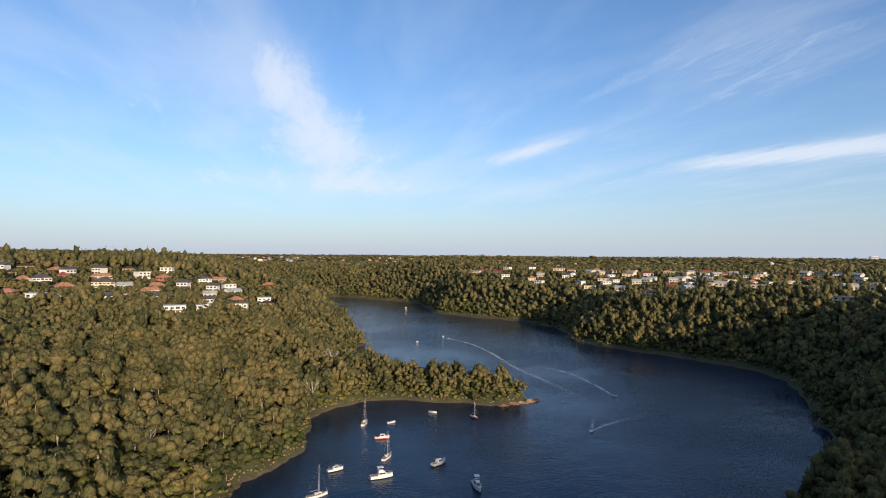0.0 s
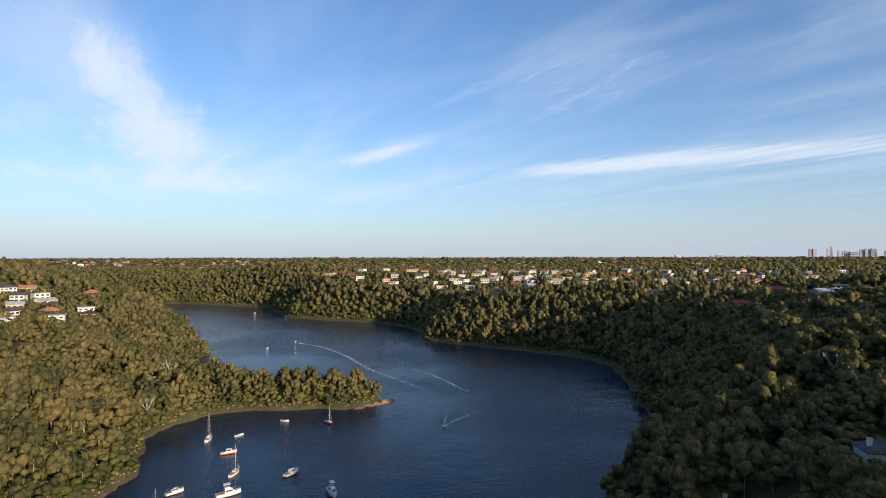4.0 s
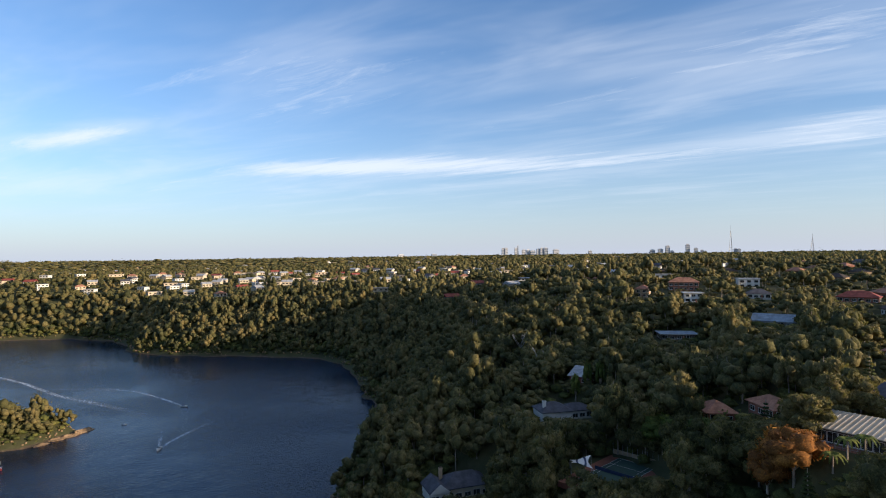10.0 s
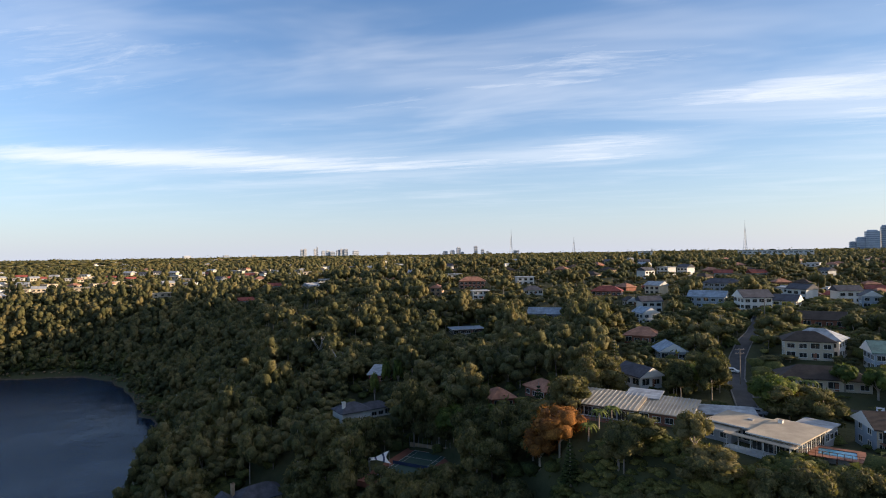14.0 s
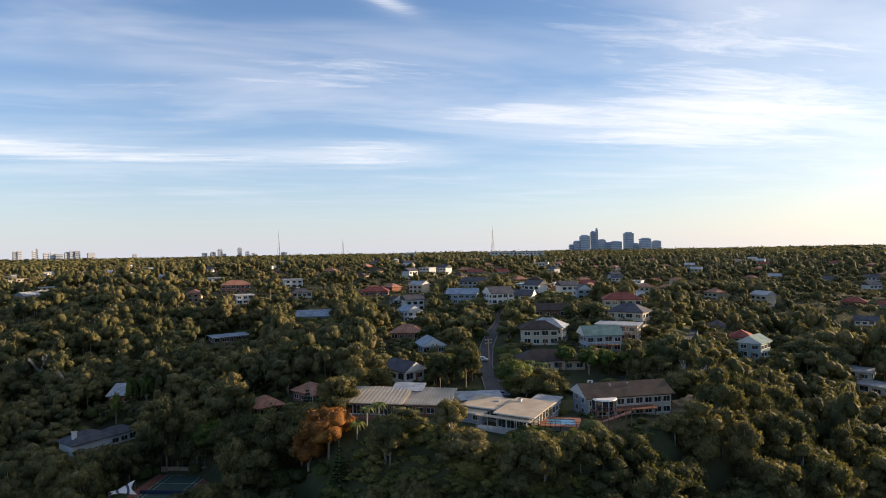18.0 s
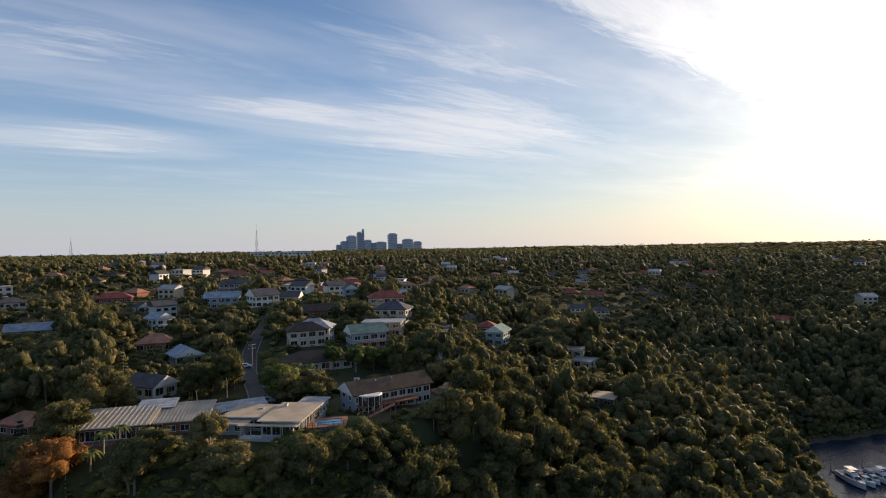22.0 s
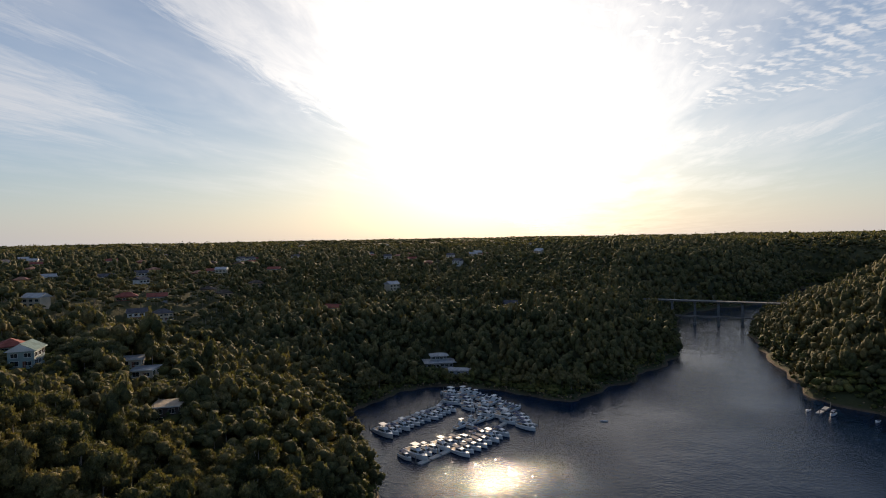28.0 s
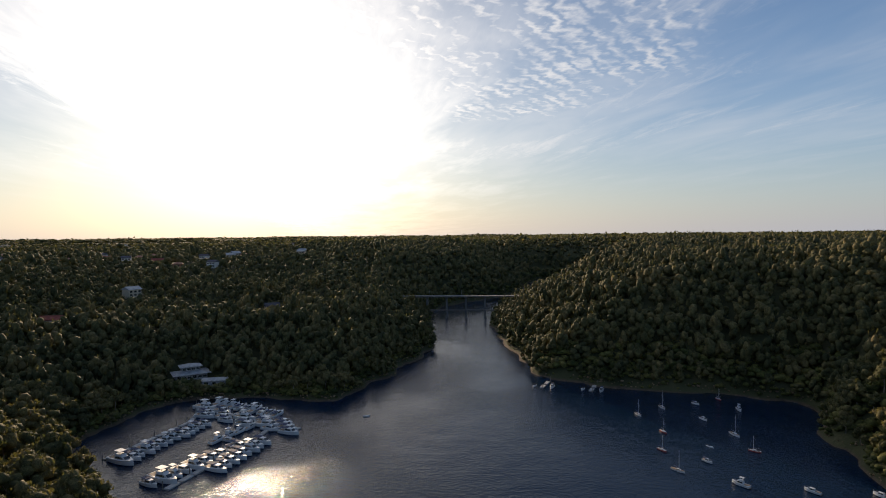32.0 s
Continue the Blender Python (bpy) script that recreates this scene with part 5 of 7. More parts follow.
def yacht(length, mast, hull_mat, label, stripe=None):
    b = thing("sailing_yacht", label, "sailing yacht", "moored boats")
    beam, dep = length * .31, length * .1
    part("hull", hull_shape(length, beam, dep, .35, .62), hull_mat, b, smooth=False)
    part("deck", deck_shape(length, beam, dep, .35, .62), M_HULL if hull_mat != M_HULL else M_TEAK, b)
    cab = part("cabin", trunk(-length * .12, length * .22, beam * .3, beam * .24, dep, dep + .62), M_HULL, b)
    for s in (-1, 1):
        part("port_window", Shape().box(-length * .08, length * .14, s * beam * .272 - .04, s * beam * .272 + .04, dep + .22, dep + .44), M_GLASS, cab)
    part("cockpit", Shape().box(-length * .38, -length * .14, -beam * .2, beam * .2, dep + .05, dep + .16), M_TEAK, b)
    part("mast", Shape().rod((length * .08, 0, dep), (length * .08, 0, mast), .13, .08, 8), M_ALLOY, b)
    part("boom", Shape().rod((length * .08, 0, dep + 1.5), (-length * .33, 0, dep + 1.6), .08, .07), M_ALLOY, b)
    part("sail_cover", Shape().rod((length * .06, 0, dep + 1.68), (-length * .32, 0, dep + 1.74), .2, .12, 8), M_NAVY, b)
    for z in (.45, .72):
        part("spreader", Shape().rod((length * .08, -beam * .25, mast * z), (length * .08, beam * .25, mast * z), .04, sides=4), M_ALLOY, b)
    rig = Shape()
    for x, y, z in ((length * .49, 0, dep + .35), (-length * .49, 0, dep), (length * .06, beam * .46, dep + .1), (length * .06, -beam * .46, dep + .1)):
        rig.rod((x, y, z), (length * .08, 0, mast * .97), .018, sides=3)
    part("rigging", rig, M_STEEL, b)
    part("pulpit", Shape().rod((length * .46, -.3, dep + .3), (length * .46, -.3, dep + .95), .03).rod((length * .46, .3, dep + .3), (length * .46, .3, dep + .95), .03).rod((length * .46, -.3, dep + .95), (length * .46, .3, dep + .95), .03), M_STEEL, b)
    part("rudder", Shape().box(-length * .49, -length * .46, -.05, .05, -.5, dep * .8), hull_mat, b)
    return b


def cruiser(length, label, fly=False, canvas=None, hull_mat=None, stripe=None):
    b = thing("motor_cruiser", label, "motor boat", "moored boats")
    beam, dep = length * .33, length * .115 + .15
    part("hull", hull_shape(length, beam, dep, .5, .92), hull_mat or M_HULL, b)
    part("boot_stripe", hull_shape(length * 1.004, beam * 1.012, .5 if stripe else .22, .02, .92), stripe or M_NAVY, b)
    part("deck", deck_shape(length, beam, dep, .5, .92), M_HULL, b)
    cab = part("cabin", trunk(-length * .18, length * .26, beam * .38, beam * .28, dep, dep + 1.25, length * .11), M_HULL, b)
    for s in (-1, 1):
        part("side_window", Shape().solid([(-length * .14, s * beam * .375 - .04, dep + .5), (length * .16, s * beam * .32 - .04, dep + .5), (length * .16, s * beam * .32 + .04, dep + .5), (-length * .14, s * beam * .375 + .04, dep + .5)],
                                          [(-length * .12, s * beam * .34 - .04, dep + 1.08), (length * .12, s * beam * .285 - .04, dep + 1.08), (length * .12, s * beam * .285 + .04, dep + 1.08), (-length * .12, s * beam * .34 + .04, dep + 1.08)]), M_GLASS, cab)
    part("windscreen", Shape().solid([(length * .245, -beam * .24, dep + .45), (length * .255, -beam * .24, dep + .45), (length * .255, beam * .24, dep + .45), (length * .245, beam * .24, dep + .45)],
                                     [(length * .165, -beam * .22, dep + 1.2), (length * .175, -beam * .22, dep + 1.2), (length * .175, beam * .22, dep + 1.2), (length * .165, beam * .22, dep + 1.2)]), M_GLASS, cab)
    part("cockpit", Shape().box(-length * .46, -length * .19, -beam * .34, beam * .34, dep + .03, dep + .1), M_TEAK, b)
    top = dep + 1.27
    if fly:
        fb = part("flybridge", trunk(-length * .16, length * .1, beam * .31, beam * .26, top, top + .75, .5), M_HULL, b)
        part("fly_screen", Shape().box(length * .05, length * .06, -beam * .22, beam * .22, top + .7, top + 1.05), M_GLASS, fb)
        part("hardtop", Shape().box(-length * .2, length * .06, -beam * .3, beam * .3, top + 1.85, top + 1.97), M_HULL, b)
        for x in (-length * .18, length * .03):
            for s in (-1, 1):
                part("strut", Shape().rod((x, s * beam * .26, top + .6), (x, s * beam * .27, top + 1.86), .04), M_STEEL, b)
    if canvas:
        part("canopy", Shape().box(-length * .42, -length * .05, -beam * .34, beam * .34, top + .05, top + .2, .1), canvas, b)
        for x in (-length * .4, -length * .22):
            for s in (-1, 1):
                part("strut", Shape().rod((x, s * beam * .33, dep), (x, s * beam * .33, top + .06), .03), M_STEEL, b)
    rail = Shape()
    pts = [(length * .1, beam * .42), (length * .3, beam * .32), (length * .47, .05), (length * .3, -beam * .32), (length * .1, -beam * .42)]
    for (x0, y0), (x1, y1) in zip(pts, pts[1:]):
        rail.rod((x0, y0, dep + .95), (x1, y1, dep + 1.1), .03, sides=4).rod((x0, y0, dep + .1), (x0, y0, dep + .95), .03, sides=4)
    part("bow_rail", rail, M_STEEL, b)
    part("swim_platform", Shape().box(-length * .55, -length * .49, -beam * .38, beam * .38, .25, .35), M_TEAK, b)
    return b


def runabout(length, label):
    b = thing("runabout", label, "motor boat", "small boats")
    beam = length * .37
    part("hull", hull_shape(length, beam, .6, .25, .92), M_HULL, b)
    part("deck", Shape().solid([(0, -beam * .4, .66), (length * .42, -.1, .8), (length * .42, .1, .8), (0, beam * .4, .66)], [(0, -beam * .38, .76), (length * .41, -.1, .9), (length * .41, .1, .9), (0, beam * .38, .76)]), M_HULL, b)
    part("screen", Shape().solid([(0, -beam * .38, .75), (.05, -beam * .38, .75), (.05, beam * .38, .75), (0, beam * .38, .75)], [(-.3, -beam * .34, 1.15), (-.25, -beam * .34, 1.15), (-.25, beam * .34, 1.15), (-.3, beam * .34, 1.15)]), M_GLASS, b)
    part("seat", Shape().box(-length * .3, -length * .18, -beam * .32, beam * .32, .5, .85), M_NAVY, b)
    part("outboard", Shape().box(-length * .56, -length * .49, -.18, .18, .1, 1.05, .04), M_TYRE, b)
    return b


YACHT_A = yacht(8.4, 11.8, M_HULL, "white sailing yacht with navy sail cover, moored")
YACHT_B = yacht(9.5, 13.2, M_HULL, "white sailing yacht with tall bare mast, moored")
YACHT_C = yacht(7.0, 9.6, M_RED, "small dark red-hulled sailing yacht, moored")
CRUISER_A = cruiser(7.8, "white motor cruiser with open cockpit, moored")
CRUISER_B = cruiser(9.4, "white flybridge motor cruiser, moored", fly=True)
CRUISER_C = cruiser(6.8, "white cabin cruiser with navy canopy, moored", canvas=M_NAVY)
CRUISER_D = cruiser(7.2, "white cabin cruiser with red waterline, moored", stripe=M_RED)
RUNABOUT = runabout(5.0, "small white runabout with outboard motor")
TAKEN = set()


def moor(src, x, y, turn, size=1.0):
    """The boat itself the first time, a copy after that; turn: where the bow points, clockwise from +Y."""
    m = pose(x, y, 0, 0, 0, 90 - turn) @ Matrix.Scale(size, 4)
    if src.name in TAKEN:
        return copy_thing(src, m)
    TAKEN.add(src.name)
    src.matrix_world = m
    return src


# the bay below the bush hill
moor(YACHT_A, -46, 209, 55), moor(YACHT_B, -41, 299, 5), moor(RUNABOUT, -27, 301, 60), moor(CRUISER_D, -29, 275, 80)
moor(YACHT_A, -24, 249, 20), moor(CRUISER_B, -24, 227, 70), moor(CRUISER_C, -44, 234, 60), moor(CRUISER_A, -1, 242, 45)
moor(CRUISER_B, 14, 218, 170), moor(RUNABOUT, -5, 321, 120), moor(YACHT_C, 18, 311, 150)
# out on the reach
moor(RUNABOUT, 77, 289, 215), moor(RUNABOUT, 111, 361, 150), moor(CRUISER_C, 1, 615, 0, 0.7), moor(RUNABOUT, -26, 581, 30)
moor(CRUISER_C, -62, 951, 80, 0.6), moor(RUNABOUT, -12, 880, 60, 0.8), moor(RUNABOUT, 75, 345, 90, 0.45)
# moorings off the far bank
for src_, x_, y_, a_ in ((YACHT_A, -71, -282, 165), (YACHT_B, -86, -294, 170), (YACHT_C, -76, -258, 160), (YACHT_C, -69, -236, 150), (YACHT_A, -69, -216, 140),
                         (CRUISER_C, -104, -325, 170), (CRUISER_C, -105, -301, 150), (CRUISER_A, -100, -276, 165), (YACHT_C, -120, -310, 170)):
    moor(src_, x_, y_, a_ + 180, 0.68)
for src_, x_, y_, a_ in ((CRUISER_B, -123, -292, 10), (YACHT_B, -106, -256, 345), (RUNABOUT, -90, -241, 330), (CRUISER_C, -83, -225, 330), (CRUISER_B, -87, -205, 140),
                         (YACHT_C, -106, -237, 120), (CRUISER_A, -109, -201, 140), (CRUISER_A, -130, -199, 150), (RUNABOUT, 63, -272, 250)):
    moor(src_, x_, y_, a_, 0.68)


# ---- marina ----
def pontoon(a, b, width):
    ax, ay = a
    bx, by = b
    n = math.hypot(bx - ax, by - ay)
    p = thing("pontoon", "grey floating marina pontoon with timber piles", "pontoon", "marina pontoons", pose(ax, ay, 0, 0, 0, math.degrees(math.atan2(by - ay, bx - ax))))
    count = int(n / 6)
    for i in range(count):
        part("float", shared(("float", width), lambda: Shape().box(0.05, 5.9, -width / 2, width / 2, -.3, .5).mesh("float", M_CONC)), None, p, at=pose(i * n / count, 0, 0))
    for i in range(0, count + 1, 2):
        part("pile", shared("pile", lambda: Shape().rod((0, 0, -4), (0, 0, 3.2), .2, .18, 8).mesh("pile", M_POLE)), None, p, at=pose(i * n / count, width / 2 + .3, 0))


BOATS = random.Random(5)
FLEET = [cruiser(10.0, "white motor cruiser with open cockpit, berthed"), cruiser(12.0, "white flybridge motor cruiser, berthed", fly=True), CRUISER_B, cruiser(9.0, "white cabin cruiser with navy canopy, berthed", canvas=M_NAVY), cruiser(14.5, "long white flybridge motor yacht, berthed", fly=True), cruiser(11.0, "white express cruiser with navy canopy, berthed", canvas=M_NAVY)]
# berths: first and last berth, how many, bow's bearing, walkway behind the sterns
for a_, b_, n_, bow_ in (((148, -210), (138, -255), 13, 290), ((124, -191), (108, -228), 10, 292), ((107, -205), (101, -234), 8, 292),
                         ((150, -279), (143, -266), 4, 288), ((138, -274), (130, -260), 4, 288), ((125, -269), (117, -255), 4, 288), ((112, -264), (104, -250), 4, 288), ((100, -259), (93, -246), 4, 288)):
    for i_ in range(n_):
        t_ = i_ / (n_ - 1)
        moor(BOATS.choice(FLEET + [FLEET[3], FLEET[5], FLEET[5]]), a_[0] + (b_[0] - a_[0]) * t_ + BOATS.uniform(-.6, .6), a_[1] + (b_[1] - a_[1]) * t_, bow_ + BOATS.uniform(-4, 4))
for a_, b_, n_, bow_ in (((121, -235), (114, -252), 4, 196), ((146, -287), (108, -271), 9, 196)):
    for i_ in range(n_):
        t_ = i_ / (n_ - 1)
        moor(BOATS.choice(FLEET), a_[0] + (b_[0] - a_[0]) * t_, a_[1] + (b_[1] - a_[1]) * t_ + BOATS.uniform(-.5, .5), bow_ + BOATS.uniform(-4, 4), BOATS.uniform(.8, 1))
pontoon((157, -212), (147, -258), 2.2), pontoon((116.5, -188), (106, -232), 2.4), pontoon((158, -282), (90, -252), 2.2), pontoon((147, -258), (152, -279), 2.2), pontoon((106, -232), (104, -257), 2.2)
moor(YACHT_B, 117, -236, 288)
for src_ in FLEET:
    if src_.name not in TAKEN:
        moor(src_, 88, -240, 290)

club = placed("boathouse", "pale two-storey marina boathouse with broad verandas", "boathouse", 150.5, 368, 8, lift=0.2)
wing(club, 0, 0, 0, 17, 11, 3.2, "grey", "metal", "hip", 1.6, 2.0, sides="fr", per=3)
wing(club, 0, 1, 4.4, 10, 7, 2.6, "grey", "metal", "hip", 1.4, 1.2, sides="f", per=2.5)
shed = placed("boat_shed", "low grey boat shed at the water's edge", "shed", 152.6, 352, -10, lift=0.3)
wing(shed, 0, 0, 0, 13, 7, 2.6, "grey", "metal", "gable", 1.2, .5, sides="f", per=5)
for x_, y_ in ((-33, -338), (-60, -332)):
    pontoon((x_, y_ - 4), (x_ + 6, y_ + 12), 2.2)
    moor(RUNABOUT, x_ + 9, y_ + 6, 20), moor(CRUISER_C, x_ - 1, y_ + 9, 20)


# ---- bridge ----
def bridge():
    b = thing("road_bridge", "concrete road bridge on tall piers across the narrow river", "bridge", at=pose(36, -606, 0, 0, 0, 1))
    part("deck", Shape().box(-75, 75, -5, 5, 22.9, 23.4), M_KERB, b)
    for s in (-1, 1):
        part("girder", Shape().box(-75, 75, s * 3 - .6, s * 3 + .6, 22.1, 22.9), M_KERB, b)
        part("parapet", Shape().box(-75, 75, s * 4.9 - .12, s * 4.9 + .12, 23.4, 23.7), M_KERB, b)
    for i in range(26):
        part("lamp_post" if i % 6 == 0 else "rail_post", Shape().box(-.08, .08, -.08, .08, 0, 7 if i % 6 == 0 else 1.4), M_STEEL, b, at=pose(-72 + i * 5.8, 4.9, 23.4))
    for x in (-27.6, -7, 14, 35):
        p = part("pier", Shape().box(-1.0, 1.0, -3.2, 3.2, -5, 20.7, .15), M_KERB, b, at=pose(x, 0, 0))
        part("pier_head", Shape().solid([(-1, -3.2, 20.7), (1, -3.2, 20.7), (1, 3.2, 20.7), (-1, 3.2, 20.7)], [(-1.6, -4.6, 22.1), (1.6, -4.6, 22.1), (1.6, 4.6, 22.1), (-1.6, 4.6, 22.1)]), M_KERB, p)
        part("footing", Shape().box(-1.9, 1.9, -4.6, 4.6, -3, 1.6, .3), M_KERB, p)
    w = thing("pipe_bridge", "low dark pipe bridge beside the road bridge", "bridge", at=pose(36, -597, 0, 0, 0, 1))
    part("pipe", Shape().rod((-45, 0, 9.2), (45, 0, 9.2), .55, sides=10), M_POLE, w)
    part("walkway", Shape().box(-45, 45, 0.8, 2.2, 8.4, 8.65), M_POLE, w)
    for x in (-27.6, -7, 14, 33):
        part("support", Shape().box(-.45, .45, -1.1, 1.1, -4, 8.4), M_KERB, w, at=pose(x, 0, 0))


bridge()


# ---- wakes ----
def wake_material():
    m, k, b = material("wake_foam", 0.6)
    p = position(k)
    b.inputs["Base Color"].default_value = (0.75, 0.80, 0.84, 1)
    n = k.noise(p, 1 / 1.6, 5.0, 0.75, 0.6)
    big = k.noise(p, 1 / 14.0, 2.0)
    uv = k.add("ShaderNodeTexCoord").outputs["UV"]
    sep = k.add("ShaderNodeSeparateXYZ")
    k.put(sep.inputs[0], uv)
    edge = k.math("MULTIPLY", k.span(sep.outputs[0], 0.0, 0.35), k.span(sep.outputs[0], 1.0, 0.65))
    fade = k.span(sep.outputs[1], 1.0, 0.0)
    a = k.math("MULTIPLY", k.math("MULTIPLY", edge, fade), k.span(k.math("ADD", k.math("MULTIPLY", n, .8), k.math("MULTIPLY", big, .3)), 0.42, 0.72), clamp=True)
    k.put(b.inputs["Alpha"], k.math("MULTIPLY", a, 0.85))
    return m


M_FOAM = wake_material()


def wake(points, w0, w1):
    """A thin sheet of foam trailing behind a boat."""
    pts = [Vector((*p, 0)) for p in points]
    fine = []
    for i in range(len(pts) - 1):
        p0, p1, p2, p3 = pts[max(i - 1, 0)], pts[i], pts[i + 1], pts[min(i + 2, len(pts) - 1)]
        for s in range(8):
            t = s / 8
            fine.append(.5 * (2 * p1 + (p2 - p0) * t + (2 * p0 - 5 * p1 + 4 * p2 - p3) * t * t + (3 * p1 - p0 - 3 * p2 + p3) * t ** 3))
    fine.append(pts[-1])
    v, f, uv = [], [], []
    for i, p in enumerate(fine):
        t = i / (len(fine) - 1)
        d = (fine[min(i + 1, len(fine) - 1)] - fine[max(i - 1, 0)]).normalized()
        n = Vector((-d.y, d.x, 0)) * (w0 + (w1 - w0) * t)
        v += [tuple(p + n + Vector((0, 0, .06))), tuple(p - n + Vector((0, 0, .06)))]
        uv += [(0, t), (1, t)]
        if i:
            f.append((2 * i - 2, 2 * i - 1, 2 * i + 1, 2 * i))
    me = bpy.data.meshes.new("wake")
    me.from_pydata(v, [], f)
    layer = me.uv_layers.new(name="along")
    for lp in me.loops:
        layer.data[lp.index].uv = uv[lp.vertex_index]
    me.materials.append(M_FOAM)
    tagged(new("wake", me), "white foam trail behind a speeding boat on water", "wake", "boat wakes", kind="stuff")


wake([(1, 612), (27, 573), (45, 517), (58, 453), (73, 408), (85, 370), (90, 346), (94, 320)], 1.5, 4.5)
wake([(111, 361), (106, 395), (98, 429), (81, 454), (56, 477), (40, 495)], 1.2, 3.5)
wake([(77, 289), (88, 300), (104, 312), (125, 325)], 1.0, 2.4)
wake([(77, 289), (82, 305), (90, 330)], .6, 2.0)


# ---- the bush ----
OCTA = (np.array(((1, 0, 0), (-1, 0, 0), (0, 1, 0), (0, -1, 0), (0, 0, 1), (0, 0, -1)), float),
        np.array(((0, 2, 4), (2, 1, 4), (1, 3, 4), (3, 0, 4), (2, 0, 5), (1, 2, 5), (3, 1, 5), (0, 3, 5))))


def ico(n):
    bm = bmesh.new()
    bmesh.ops.create_icosphere(bm, subdivisions=n, radius=1.0)
    v = np.array([p.co for p in bm.verts])
    f = np.array([[p.index for p in q.verts] for q in bm.faces])
    bm.free()
    return v, f


BLANKS = {0: OCTA, 1: ico(1), 2: ico(2)}


def lump(rng, n, flat=0.7, rough=0.25):
    """A rough leaf clump: a dented ball of n subdivisions, turned by chance; vertices and triangles."""
    v, f = BLANKS[n]
    a, b = rng.rand(2) * 6.283
    v = v @ np.array(((math.cos(a), -math.sin(a), 0), (math.sin(a), math.cos(a), 0), (0, 0, 1))) @ np.array(((1, 0, 0), (0, math.cos(b), -math.sin(b)), (0, math.sin(b), math.cos(b))))
    v = v * (1 + rough * (rng.rand(len(v)) - 0.5) * 2)[:, None]
    v[:, 2] *= flat
    return v, f


def tube(points, radii, sides=5):
    """A tapered limb through the points."""
    vs, fs = [], []
    for i, (p, r) in enumerate(zip(points, radii)):
        for s in range(sides):
            a = 6.283 * s / sides
            vs.append((p[0] + r * math.cos(a), p[1] + r * math.sin(a), p[2]))
    for i in range(len(points) - 1):
        for s in range(sides):
            a, b = i * sides + s, i * sides + (s + 1) % sides
            fs += [(a, b, b + sides), (a, b + sides, a + sides)]
    return np.array(vs, float), np.array(fs)


def joined(pieces):
    vs, fs, n = [], [], 0
    for v, f in pieces:
        vs.append(v)
        fs.append(f + n)
        n += len(v)
    return np.concatenate(vs), np.concatenate(fs)


def gum(seed, boughs, sub, leaves, leaf=0.15, limbs=4, jitter=0.18):
    """A gum tree of crown radius 1 and height 1 (scaled later): boughs carry flat domes of foliage, covered with leaf sprays. Returns crown, wood."""
    rng = np.random.RandomState(seed)
    crown, wood = [], []
    for i in range(boughs):
        a = 6.283 * (i * 0.618 + rng.rand() * 0.15)
        out = 0.68 * math.sqrt((i + 0.25) / boughs) if boughs > 1 else 0.0
        wide = (0.34 + 0.16 * rng.rand()) * (0.72 if boughs > 12 else 0.88 if boughs > 6 else 1.0 if boughs > 4 else 1.25 if boughs > 2 else 1.5 if boughs > 1 else 2.0)
        c = np.array((out * math.cos(a), out * math.sin(a), 0.84 - 0.40 * out ** 1.5 - jitter * rng.rand() * (boughs > 1)))
        axes = np.array((wide, wide * (0.8 + 0.4 * rng.rand()), wide * 0.33))
        v, f = lump(rng, sub, 1.0, 0.22)
        crown.append((v * axes + c, f))
        # sprays stand off the dome at all angles
        n = rng.randn(leaves, 3)
        n[:, 2] = np.abs(n[:, 2]) * 0.9 - 0.25
        n /= np.linalg.norm(n, axis=1)[:, None]
        p = c + n * axes * (0.9 + 0.22 * rng.rand(leaves, 1))
        t = (rng.rand(leaves, 3, 3) - 0.5) * leaf * 2.0 * np.array((1, 1, 0.55))
        crown.append(((p[:, None] + t).reshape(-1, 3), np.arange(leaves * 3).reshape(-1, 3)))
        if i < limbs:
            wood.append(tube([(0, 0, 0.30), tuple(c * np.array((0.5, 0.5, 1)) * np.array((1, 1, 0.72))), tuple(c - np.array((0, 0, 0.05)))],
                             [0.028, 0.02, 0.008], 4))
    wood.append(tube([(0, 0, -0.12), (0.02, 0.01, 0.2), (0.0, 0.03, 0.5), (0.02, 0.0, 0.75)], [0.045, 0.036, 0.026, 0.012], 5))
    return joined(crown), joined(wood)


